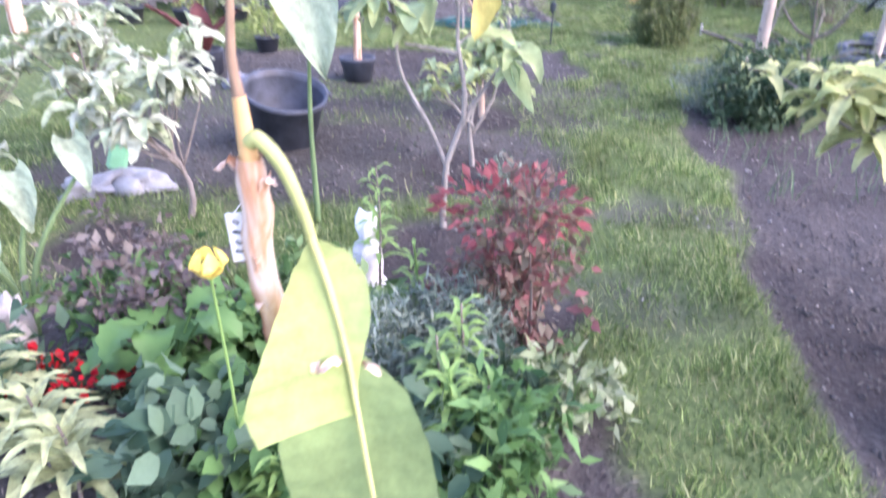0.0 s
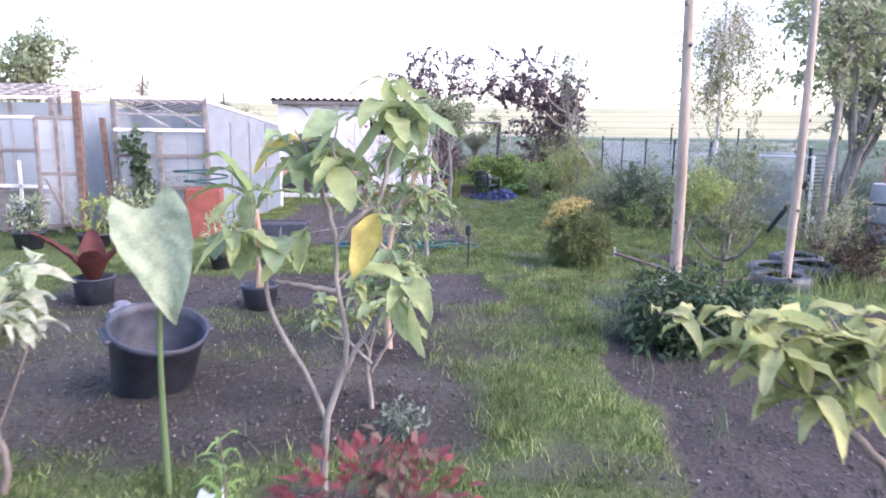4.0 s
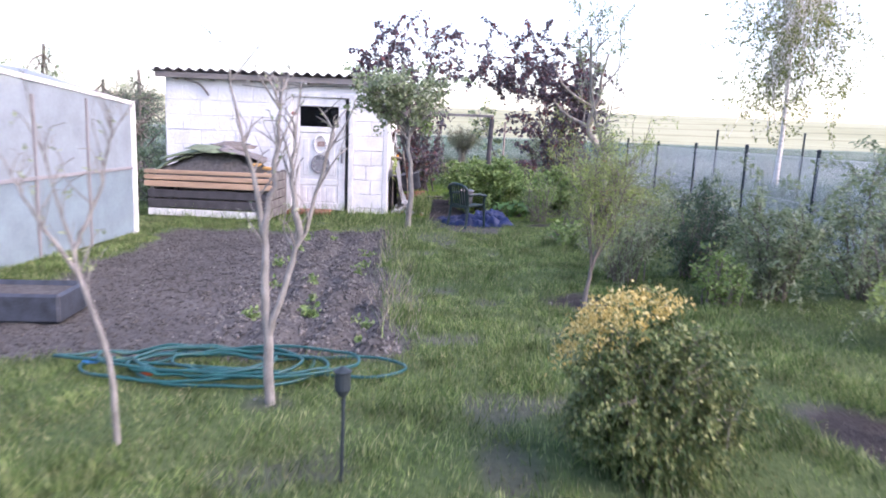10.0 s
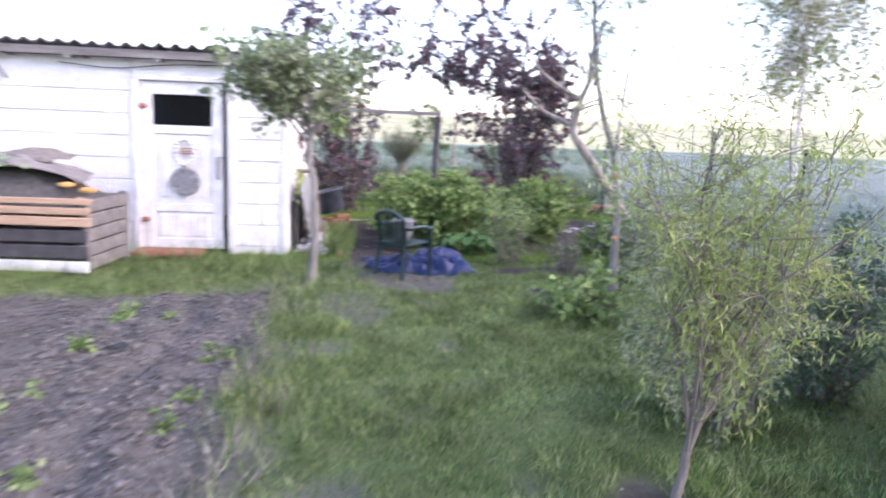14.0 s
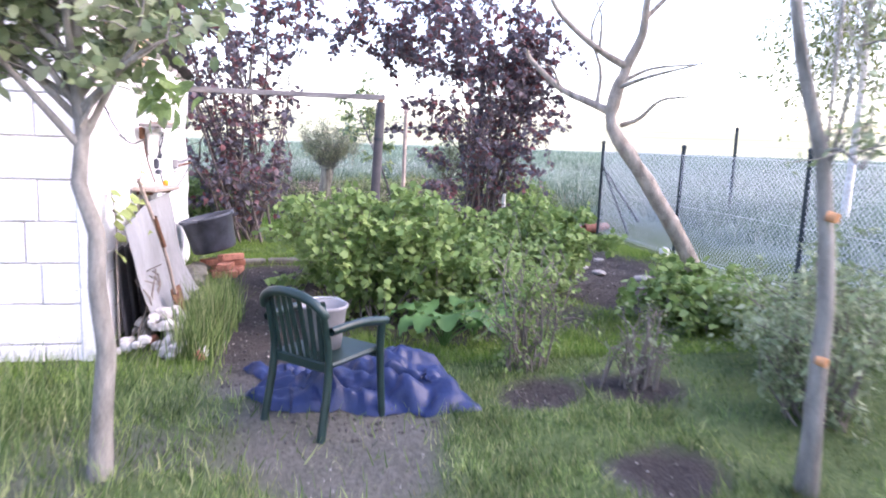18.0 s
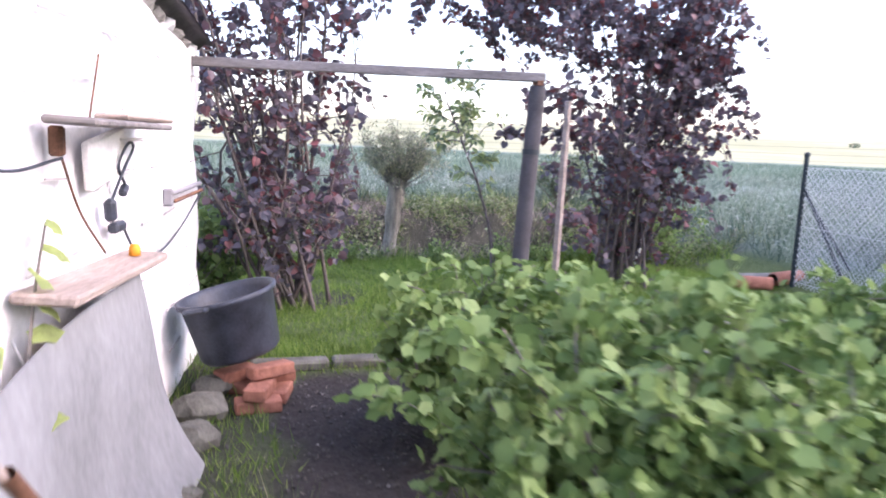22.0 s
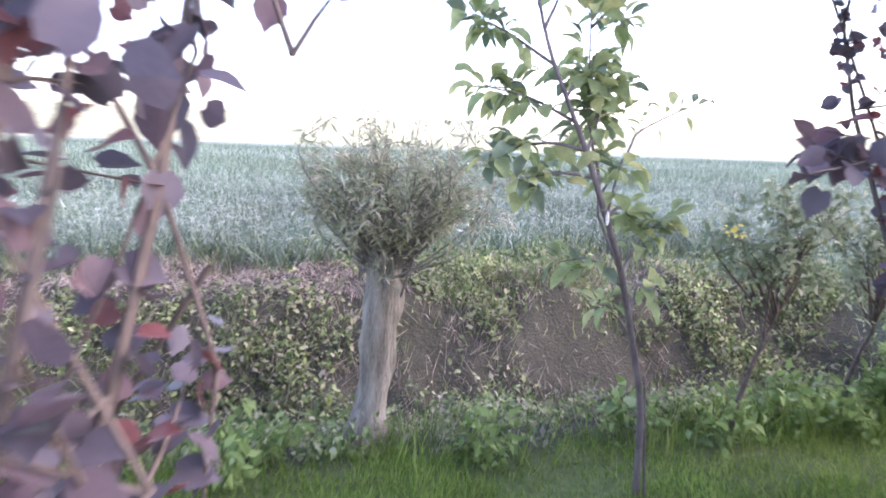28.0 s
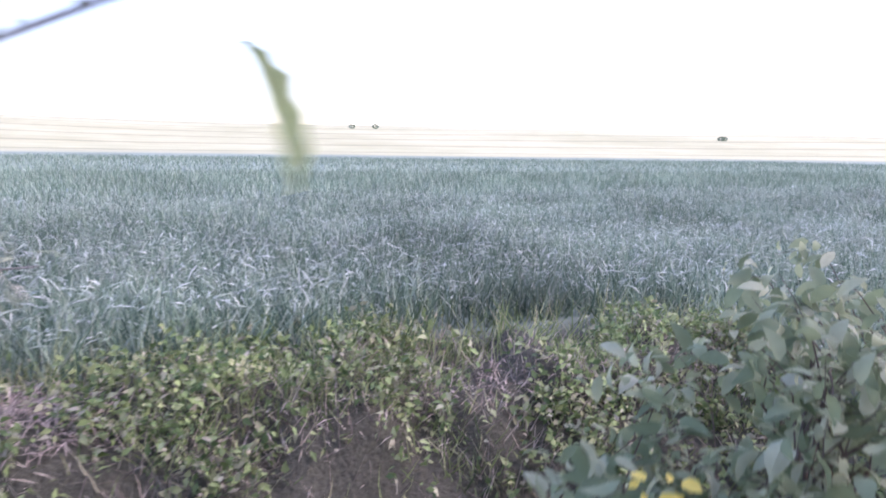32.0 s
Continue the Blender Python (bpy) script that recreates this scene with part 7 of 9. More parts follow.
for k, (x, y, z, rz, rx) in enumerate(((2.13, 21.13, 0.034, 8, 0), (2.24, 21.3, 0.034, 80, 0), (1.98, 21.45, 0.034, -20, 0), (2.14, 21.16, 0.104, 75, 0), (2.2, 21.4, 0.104, 15, 0), (2.0, 21.46, 0.104, 40, 0), (2.19, 21.26, 0.176, 30, -7))):
    b = part("loose_brick", box((0.24, 0.115, 0.068), bevel=0.008), M_BRICK)
    b.matrix_basis = pose(x, y, gz(x, y) + z, rx, 0, rz)
    tagged(b, "worn red brick in the pile under the tub", "brick", "bricks under the tub")
M_FIELDSTONE = mat("mossy_field_stone", (0.13, 0.125, 0.105), 0.92, scale=9, vary=0.5, bump=0.6)
for k, (x, y, s) in enumerate(((1.86, 20.7, 0.22), (1.84, 20.4, 0.15), (1.84, 21.05, 0.26), (1.88, 20.15, 0.14), (1.87, 21.4, 0.22))):
    b = part("field_stone", lump((s, s * 0.85, s * 0.7), 400 + k), M_FIELDSTONE)
    b.matrix_basis = pose(x, y, gz(x, y) + s * 0.2)
    tagged(b, "mossy grey field stone along the shed's foot", "stone", "stones along the shed")
for k in range(4):
    b = part("kerb_slab", box((0.48, 0.12, 0.07), bevel=0.015), M_FIELDSTONE)
    b.matrix_basis = pose(2.3 + k * 0.5, 21.8 + 0.02 * (k % 2), gz(2.3 + k * 0.5, 21.8) + 0.02, 0, 0, random.uniform(-3, 3))
    tagged(b, "mossy concrete edging slab between soil and lawn", "edging slab", "edging slabs")

# ---- rail between shed and post ----
gp = thing("rail_post", at(3.7, 21.6), "dark grey post carrying the long rail", "post")
line([(-0.02, 0.0, -0.05), (0.01, 0.0, 0.9), (0.05, 0.0, 1.79)], (0.055, 0.049), M_DARKIN, "shaft", gp, n=8, sides=10)
line([(0.03, 0.0, 1.38), (0.031, 0.0, 1.41)], 0.055, M_POST, "band", gp, n=2, sides=10)
rl = thing("long_rail", (0, 0, 0), "weathered grey rail from the shed wall to the post", "rail")
bar((1.67, 22.12, 1.845), (3.79, 21.58, 1.83), 0.06, 0.055, M_WOOD_OLD, "beam", rl)
bar((3.73, 21.6, 1.795), (3.77, 21.6, 1.795), 0.1, 0.03, M_RUST, "strap", rl, "rusty iron strap at the beam's end")
bar((1.665, 22.12, 1.76), (1.665, 22.12, 1.93), 0.07, 0.012, M_WOOD_OLD, "wall_cleat", rl)
stk = thing("wooden_stake", at(4.08, 21.96), "pale wooden stake among the bushes", "stake")
bar((0, 0, -0.05), (0.025, 0.01, 1.745), 0.045, 0.03, M_PLANK, "shaft", stk)
ws = thing("white_stake", at(6.55, 25.4), "short white plastic tube stuck in the ground", "stake")
line([(0, 0, -0.05), (0.02, 0, 0.55)], 0.035, M_PAINT, "tube", ws, n=3, sides=10)
bw = part("white_ball", lump((0.13, 0.13, 0.13), 77, (0, 0, 0.065), rough=0.03, sub=3), M_PAINT, smooth=True)
bw.matrix_basis = pose(7.55, 21.9, gz(7.6, 21.9))
tagged(bw, "white plastic ball lying at the fence", "ball")
for k, (x, y) in enumerate(((7.15, 24.05), (7.4, 24.2), (7.68, 24.12))):
    b = part("clay_pipe", lathe([(0.06, -0.25), (0.075, -0.22), (0.075, 0.25), (0.06, 0.25), (0.055, -0.2)], 16), M_BRICK if k != 1 else M_CONC, smooth=True)
    b.matrix_basis = pose(x, y, gz(x, y) + 0.07, 90, 0, 70 + 20 * k)
    tagged(b, "short clay drain pipe lying in the grass", "pipe", "clay pipes")
for k in range(14):
    rr = random.Random(900 + k)
    x, y, s = rr.uniform(5.2, 6.6), rr.uniform(20.0, 22.8), rr.uniform(0.08, 0.25)
    b = part("flat_stone", lump((s, s * 0.8, s * 0.35), 500 + k), M_STONE)
    b.matrix_basis = pose(x, y, gz(x, y) + 0.02, 0, 0, rr.uniform(0, 180))
    tagged(b, "pale flat stone on the bare soil", "stone", "stones on the bare bed")

# ---- trumpet trees, bananas and the flower bed at the start ----
M_VARIEG = mat("variegated_leaf", (0.45, 0.48, 0.35), 0.5, scale=24, vary=0.4, trans=0.35)
M_VARIEG_B = mat("variegated_leaf_green", (0.36, 0.42, 0.26), 0.5, scale=20, vary=0.5, trans=0.35)
M_STRIPE = mat("cream_striped_leaf", (0.36, 0.40, 0.20), 0.5, scale=30, vary=0.5, trans=0.35)
M_LILY = mat("lily_leaf", (1, 1, 1), 0.5, vary=0.12, trans=0.35, island=[(0.12, 0.24, 0.07), (0.2, 0.34, 0.1), (0.32, 0.44, 0.16)])
M_SILVER = mat("silver_leaf", (1, 1, 1), 0.65, vary=0.12, trans=0.2, spec=0.1, island=[(0.10, 0.145, 0.11), (0.165, 0.215, 0.165), (0.26, 0.31, 0.25)])
M_BROADLEAF = mat("broad_leaf", (1, 1, 1), 0.45, vary=0.12, trans=0.35, island=[(0.04, 0.10, 0.035), (0.085, 0.18, 0.055), (0.16, 0.29, 0.10)])
M_ROSE = mat("red_rose_leaf", (1, 1, 1), 0.5, vary=0.15, trans=0.35, island=[(0.12, 0.12, 0.08), (0.15, 0.115, 0.085), (0.17, 0.095, 0.08), (0.22, 0.08, 0.08)])
M_BAN_LEAF = mat("banana_leaf", (0.38, 0.45, 0.17), 0.5, scale=5, vary=0.3, trans=0.45, bump=0.3, bump_scale=30)
M_BAN_DULL = mat("banana_leaf_dull", (0.22, 0.30, 0.12), 0.5, scale=5, vary=0.3, trans=0.4, bump=0.3, bump_scale=30)
M_COLOC = mat("elephant_ear_leaf", (0.36, 0.43, 0.29), 0.5, scale=7, vary=0.4, trans=0.4)
M_STALK = mat("green_stalk", (0.13, 0.20, 0.09), 0.5, scale=12, vary=0.25, stretch=(1, 1, 0.2))
M_CANNA = mat("dark_canna_leaf", (0.10, 0.035, 0.03), 0.45, scale=7, vary=0.4, trans=0.25)


def big_leaf(pts, width, fold, material, parent, name="leaf", n=22, m=6, wave=0.02, seed=0, up=(0, 0, 1), tip=0.75, base=0.25):
    """A large leaf: midrib line, half width, fold of its halves (degrees), wavy rim."""
    c = curve_pts(pts, n)
    t = unit(np.gradient(c, axis=0))
    s = unit(np.cross(t, np.asarray(up, float)))
    u = np.cross(s, t)
    f = np.linspace(0, 1, n)
    w = width * np.clip(np.minimum((f / base) ** 0.6, ((1 - f) / (1 - tip)) ** 0.6), 0, 1)
    V = []
    for k in range(-m, m + 1):
        q = k / m
        a = radians(fold) * abs(q) ** 0.7
        rip = wave * np.sin(f * 34 + seed + q * 2) * abs(q) + wave * 0.7 * np.sin(f * 9 + seed * 2) * abs(q)
        V.append(c + s * (q * w * math.cos(a))[:, None] + u * (abs(q) * w * math.sin(a) + rip)[:, None])
    V = np.stack(V, 1)
    kk = 2 * m + 1
    i = (np.arange(n - 1)[:, None] * kk + np.arange(kk - 1)[None]).ravel()
    ob = obj(name, V.reshape(-1, 3), np.stack([i, i + 1, i + kk + 1, i + kk], -1), material, parent, smooth=True)
    return ob


def trumpet(name, x, y, trunk, r, crowns, limbs, twigs, nl, size, seed, label, whorl=7, bark=M_BARK_PALE, lmat=None, low=-1.0, high=0.3, group="angel's trumpet trees", broad=0.22, low_big=False):
    """A small tree with large soft leaves in whorls at the twig ends; each leaf its own part."""
    rng = np.random.default_rng(seed)
    ob = thing(name, at(x, y), label, "tree", group)
    lines = []
    for k, tr_ in enumerate(trunk):
        c = curve_pts(tr_, 12)
        c[1:-1] += rng.normal(size=(10, 3)) * r * 0.18
        lines.append((c, np.linspace(r if k == 0 else r * 0.62, r * 0.4, 12)))
    v, f = tubes(lines, 9)
    obj("trunk", v, f, bark, ob, smooth=True)
    lim = []
    for c, rad in crowns:
        for tg in inside(max(2, limbs // len(crowns)), c, rad, rng, 0.6):
            src = lines[int(np.argmin([np.linalg.norm(l[0][-1] - tg) for l in lines]))][0]
            lim += twigs_to([tg], [src[rng.integers(7, 12)]], 0.14, r * 0.32, r * 0.16, 6, rng)
    for _ in range(twigs):
        p = lim[rng.integers(len(lim))][0]
        lim += twigs_to([p[3] + rng.normal(size=3) * 0.11 + np.array([0, 0, 0.05])], [p[3]], 0.1, r * 0.2, r * 0.13, 5, rng)
    for l_ in lim:
        v, f = tubes([l_], 6)
        obj("branch", v, f, bark, ob, smooth=True)
    per = -(-nl // len(lim))
    for p, _ in lim:
        a0 = rng.uniform(0, 6.28)
        for j in range(per):
            e = p[-1] - (p[-1] - p[-3]) * rng.uniform(0, 0.9)
            a = a0 + j * 2.4 + rng.normal() * 0.4
            el = rng.uniform(low, high)
            out = np.array([math.cos(a) * math.cos(el), math.sin(a) * math.cos(el), math.sin(el)])
            L = size * rng.uniform(0.5, 1.3) * (1.35 if low_big and e[2] < 0.8 else 1.0)
            dn = np.array([0, 0, -L * max(0.15, 0.8 + el) * 0.22])
            p1 = e + out * L * 0.3
            p2 = p1 + out * L * 0.35 + dn * rng.uniform(0.3, 1.1)
            p3 = p2 + out * L * 0.3 + dn * rng.uniform(0.6, 2.0)
            if max(p2[0], p3[0]) + x > 0.6 and x < 0.1:
                continue
            q = rng.uniform(0, 1)
            mt = lmat[0 if q < 0.5 else 1] if lmat else (LEAF_B[0] if q < 0.45 else LEAF_B[1] if q < 0.92 else LEAF_B[2])
            big_leaf([e, p1, p2, p3], L * broad * rng.uniform(0.8, 1.15), rng.uniform(5, 30), mt, ob, "leaf", 9, 2, 0.05 * size * rng.uniform(0.3, 1), seed + j * 3, up=(rng.normal() * 0.35, rng.normal() * 0.35, 1), base=0.42, tip=0.3)
    return ob


LEAF_B = [mat("trumpet_leaf_green", (0.25, 0.34, 0.19), 0.55, scale=14, vary=0.3, trans=0.42, spec=0.15), mat("trumpet_leaf_light", (0.34, 0.41, 0.20), 0.55, scale=14, vary=0.3, trans=0.45, spec=0.15), mat("trumpet_leaf_yellow", (0.52, 0.45, 0.14), 0.55, scale=14, vary=0.3, trans=0.45, spec=0.15)]
LEAF_Y = [mat("trumpet_leaf_lemon", (0.45, 0.47, 0.22), 0.55, scale=14, vary=0.3, trans=0.4, spec=0.15), mat("trumpet_leaf_lime", (0.35, 0.40, 0.17), 0.55, scale=14, vary=0.3, trans=0.4, spec=0.15)]
LEAF_G = [LEAF_B[0], LEAF_B[1]]
trumpet("angels_trumpet", 0.0, 3.65, [[(0, 0, 0), (0.0, 0, 0.22), (0.03, 0, 0.43), (0.11, 0, 0.72), (0.067, -0.02, 1.0), (0.068, 0, 1.22)], [(0.068, 0, 1.2), (0.16, 0, 1.3), (0.254, 0, 1.38), (0.3, 0, 1.58), (0.36, 0, 1.76)], [(0.068, 0, 1.2), (0.0, 0, 1.45), (-0.08, 0, 1.66)],
        [(0.02, 0, 0.36), (-0.08, 0.03, 0.6), (-0.224, 0.05, 0.87), (-0.25, 0.04, 1.05), (-0.26, 0, 1.22)], [(0.067, -0.02, 0.98), (-0.06, 0, 1.0), (-0.2, 0.02, 1.02)], [(0.07, 0, 0.56), (0.15, 0, 0.7), (0.24, -0.02, 0.86), (0.34, -0.03, 0.96)]], 0.021,
        [((0.36, -0.02, 1.7), (0.11, 0.1, 0.1)), ((-0.05, 0.0, 1.62), (0.16, 0.15, 0.1)), ((0.14, 0.0, 1.45), (0.2, 0.15, 0.1)), ((-0.28, 0.02, 1.22), (0.16, 0.15, 0.1)), ((0.34, -0.05, 1.0), (0.08, 0.07, 0.07))], 16, 7, 88, 0.25, 41, "angel's trumpet tree with large hanging leaves", low=-1.15, high=0.6, broad=0.25)
trumpet("angels_trumpet", 0.2, 4.72, [[(0, 0, 0), (-0.02, 0, 0.3), (0.02, 0, 0.55)], [(0, 0, 0.3), (-0.22, -0.05, 0.55)], [(0, 0, 0.25), (0.14, 0, 0.5)]], 0.02, [((0.05, 0, 0.74), (0.22, 0.2, 0.16)), ((-0.25, -0.1, 0.66), (0.2, 0.18, 0.12))], 12, 6, 100, 0.14, 42, "young angel's trumpet with fresh green whorled leaves", lmat=[LEAF_B[0], LEAF_Y[1]], low=-0.3, high=0.9)
M_STEM_TAN = mat("tan_bark", (0.38, 0.29, 0.22), 0.8, scale=16, vary=0.35, bump=0.5, bump_scale=50, stretch=(1, 1, 0.3))
trumpet("angels_trumpet", 0.32, 5.87, [[(0, 0, 0), (-0.02, 0, 0.5), (0.03, 0, 0.95), (0.22, 0, 1.4)], [(0.0, 0, 0.75), (-0.2, 0, 1.05)], [(-0.01, 0, 0.38), (0.03, -0.05, 0.5)]], 0.03, [((0.02, -0.05, 0.58), (0.16, 0.14, 0.1)), ((0.2, 0, 1.42), (0.32, 0.3, 0.2)), ((-0.22, 0, 1.2), (0.28, 0.25, 0.22)), ((0.3, 0, 1.05), (0.25, 0.2, 0.15))], 22, 18, 360, 0.155, 43, "taller angel's trumpet tied with string", bark=M_STEM_TAN, low_big=True, lmat=LEAF_G, low=-0.7, high=0.6)
trumpet("citrus_sapling", 0.5, 6.78, [[(0, 0, 0), (0.02, 0, 0.5), (0.0, 0, 1.15)]], 0.012, [((0, 0, 0.95), (0.24, 0.2, 0.3)), ((0.05, 0, 0.55), (0.2, 0.18, 0.3))], 20, 22, 330, 0.085, 44, "slim citrus sapling leafy from low down", group="small trees in the bed", lmat=LEAF_G, low=-0.9, high=0.7)
trumpet("angels_trumpet", 1.88, 2.42, [[(0, 0, 0), (0.0, 0, 0.3), (-0.06, -0.03, 0.61)], [(-0.06, -0.03, 0.58), (-0.2, -0.02, 0.78), (-0.38, 0.02, 0.92)], [(-0.06, -0.03, 0.56), (0.16, 0.0, 0.66), (0.36, 0.08, 0.86)], [(-0.06, -0.03, 0.6), (-0.06, 0.1, 0.82), (-0.16, 0.12, 1.0)]], 0.026,
        [((-0.4, 0.05, 1.0), (0.16, 0.2, 0.08)), ((-0.14, 0.1, 1.1), (0.22, 0.22, 0.08)), ((0.3, 0.1, 0.98), (0.22, 0.22, 0.1))], 24, 14, 230, 0.175, 45, "small angel's trumpet with lemon-green leaves", bark=M_BARK, lmat=LEAF_Y, low=-0.55, high=0.6, broad=0.19)
# string between the trees
st = thing("garden_string", (0, 0, 0), "white string tied between the small trees", "string")
line([(0.36, 5.85, 0.95), (0.5, 6.3, 0.88), (0.52, 6.78, 0.86)], 0.003, M_PAINT, "string", st, n=12, sides=5)
line([(0.51 + 0.03 * math.sin(k * 2.1), 6.76 + 0.02 * math.cos(k * 2.1), 0.86 - 0.07 * k) for k in range(12)], 0.003, M_PAINT, "string", st, n=48, sides=5)
line([(-1.2, 7.9, 0.42), (-0.3, 7.2, 0.7), (0.5, 6.8, 0.86)], 0.002, M_PAINT, "string", st, n=12, sides=5)


def streaky(name, colors, scale=22.0, stretch=0.09, bump=0.5):
    """Fibrous bark in long streaks of several colours."""
    m = mat(name, colors[0], 0.75, bump=bump, bump_scale=scale * 1.6, stretch=(1, 1, stretch))
    n, l = m.node_tree.nodes, m.node_tree.links
    tex = n.new("ShaderNodeTexNoise")
    tex.inputs["Scale"].default_value, tex.inputs["Detail"].default_value = scale, 5
    r = n.new("ShaderNodeValToRGB")
    while len(r.color_ramp.elements) < len(colors):
        r.color_ramp.elements.new(0.5)
    for i, c in enumerate(colors):
        r.color_ramp.elements[i].position, r.color_ramp.elements[i].color = 0.32 + 0.36 * i / (len(colors) - 1), (*c, 1)
    l.new(n["Mapping"].outputs[0], tex.inputs[0])
    l.new(tex.outputs[0], r.inputs[0])
    l.new(r.outputs[0], n["Principled BSDF"].inputs["Base Color"])
    return m


M_PEEL = streaky("peeling_banana_bark", [(0.12, 0.055, 0.035), (0.34, 0.17, 0.09), (0.5, 0.33, 0.22), (0.62, 0.5, 0.42), (0.42, 0.22, 0.12), (0.56, 0.42, 0.32)])
M_SHOOT = mat("orange_shoot", (0.66, 0.42, 0.19), 0.6, scale=12, vary=0.25, trans=0.2, stretch=(1, 1, 0.2))
M_DRYTIP = mat("dry_brown_tip", (0.22, 0.15, 0.10), 0.9, scale=20, vary=0.35, bump=0.4, stretch=(1, 1, 0.2))
M_RIB = mat("leaf_midrib", (0.55, 0.55, 0.22), 0.5, scale=12, vary=0.15, trans=0.2)
M_BAN_STALK = mat("banana_leaf_stalk", (0.40, 0.43, 0.17), 0.5, scale=9, vary=0.2, trans=0.2, stretch=(1, 1, 0.2))
# banana stem close to the start
bn = thing("banana_plant", (-0.24, 0.95, 0), "peeling orange-brown banana stem with one torn leaf", "banana plant")
C = curve_pts([(0.02, 0.05, 0.0), (0.005, -0.03, 0.72), (0.015, -0.08, 1.0), (0.0, -0.12, 1.2), (0.008, -0.14, 1.38)], 40)
zr = np.interp(C[:, 2], [0, 0.6, 1.05, 1.25, 1.36, 1.38], [0.04, 0.028, 0.0205, 0.0195, 0.019, 0.015])
v, f = tubes([(C, zr)], 16)
vv = np.array(v)
vv += np.stack([vnoise(vv[:, 2] * 1.0, vv[:, 0], 0.04, 3) - 0.5, vnoise(vv[:, 2], vv[:, 1], 0.05, 4) - 0.5, np.zeros(len(vv))], -1) * 0.009
obj("stem", vv, f, M_PEEL, bn, smooth=True)
line([(0.006, -0.138, 1.36), (0.005, -0.142, 1.41), (0.004, -0.145, 1.455)], (0.0125, 0.008), M_SHOOT, "shoot", bn, n=8, sides=10)
line([(0.004, -0.145, 1.45), (0.0, -0.143, 1.5), (0.006, -0.14, 1.57), (0.0, -0.14, 1.62)], (0.0075, 0.003), M_DRYTIP, "dry_tip", bn, n=10, sides=7)
for k, (z, a, l, w) in enumerate(((1.375, 190, 0.03, 0.014), (1.37, 330, 0.018, 0.01), (1.17, 250, 0.006, 0.008), (1.08, 300, 0.008, 0.009), (1.26, 275, 0.005, 0.007), (1.0, 220, 0.012, 0.01), (0.88, 290, 0.02, 0.012))):
    i = int(np.argmin(np.abs(C[:, 2] - z)))
    j = max(0, i - 3)
    d = np.array([math.cos(radians(a)), math.sin(radians(a)), 0])
    big_leaf([C[j] + d * zr[j] * 0.95, (C[i] + C[j]) / 2 + d * (zr[i] + 0.001), C[i] + d * (zr[i] + l * 0.5) - (0, 0, 0.004), C[i] + d * (zr[i] + l) - (0, 0, 0.014)], w, 25, M_PEEL, bn, "peeling_sheath", 12, 3, 0.002, k, up=tuple(-d), base=0.2, tip=0.7)
line([(0.01, -0.145, 1.4), (0.022, -0.15, 1.405), (0.048, -0.156, 1.375), (0.068, -0.16, 1.32), (0.077, -0.16, 1.28)], (0.011, 0.007), M_BAN_STALK, "leaf_stalk", bn, n=16, sides=8)


def half_blades(mid, wl, wr, lift_l, lift_r, material, parent, name, face, seed, n=26, m=7):
    """A leaf with its own width and lift on either side of the midrib (values along the rib)."""
    c = curve_pts(mid, n)
    t = unit(np.gradient(c, axis=0))
    s = unit(np.cross(t, np.asarray(face, float)))
    u = np.cross(s, t)
    fz = np.linspace(0, 1, n)
    V = []
    for k in range(-m, m + 1):
        q = abs(k) / m
        w = np.interp(fz, np.linspace(0, 1, len(wl if k < 0 else wr)), wl if k < 0 else wr)
        lift = np.interp(fz, np.linspace(0, 1, len(lift_l if k < 0 else lift_r)), lift_l if k < 0 else lift_r)
        rip = 0.0035 * q * np.sin(fz * 55 + seed) + 0.006 * q * np.sin(fz * 11 + 2 * seed)
        V.append(c + s * ((-1 if k > 0 else 1) * q * w)[:, None] + u * (lift * q ** 1.6 + rip)[:, None])
    V = np.stack(V, 1)
    kk = 2 * m + 1
    i = (np.arange(n - 1)[:, None] * kk + np.arange(kk - 1)[None]).ravel()
    return obj(name, V.reshape(-1, 3), np.stack([i, i + 1, i + kk + 1, i + kk], -1), material, parent, smooth=True)


RIB = [(0.076, -0.16, 1.287), (0.093, -0.152, 1.207), (0.11, -0.152, 1.106), (0.122, -0.16, 1.005), (0.139, -0.169, 0.854)]
line([np.array(p) - (0, 0.004, 0) for p in RIB], (0.006, 0.004), M_RIB, "midrib", bn, n=16, sides=6)
half_blades(RIB[:4], (0.0, 0.035, 0.065, 0.1, 0.13, 0.15, 0.14), (0.0, 0.035, 0.05, 0.042, 0.025, 0.008, 0.0), (0.0, 0.005, 0.012, 0.02, 0.03, 0.035, 0.03), (0.0, 0.0, 0.01, 0.01, 0.0, 0.0, 0.0), M_BAN_LEAF, bn, "leaf", (0.25, -1, 0.1), 1)
half_blades([np.array(p) + (0.0, 0.012, 0.0) for p in RIB[2:]] + [np.array((0.15, -0.14, 0.72))], (0.06, 0.11, 0.125, 0.125, 0.12), (0.0, 0.07, 0.092, 0.096, 0.09), (0.0, 0.01, 0.01, 0.0, 0.0), (0.0, 0.01, 0.015, 0.015, 0.0), M_BAN_DULL, bn, "torn_leaf", (0.1, -1, 0.1), 2)
for k, (x, z, l) in enumerate(((0.105, 1.095, 0.04), (0.07, 1.09, 0.045), (0.13, 1.09, 0.035))):
    big_leaf([(x, -0.16, z), (x + 0.012 * (k - 1), -0.172, z + 0.01), (x + l * (k - 1) * 0.8, -0.168, z - 0.012)], 0.007, 30, M_PEEL, bn, "dry_shred", 8, 2, 0.002, k, up=(0, -1, 0.3))
tg = thing("plant_tag", (-0.268, 0.83, 1.262), "white plant tag with dark writing tied to the stem", "tag", turn=8)
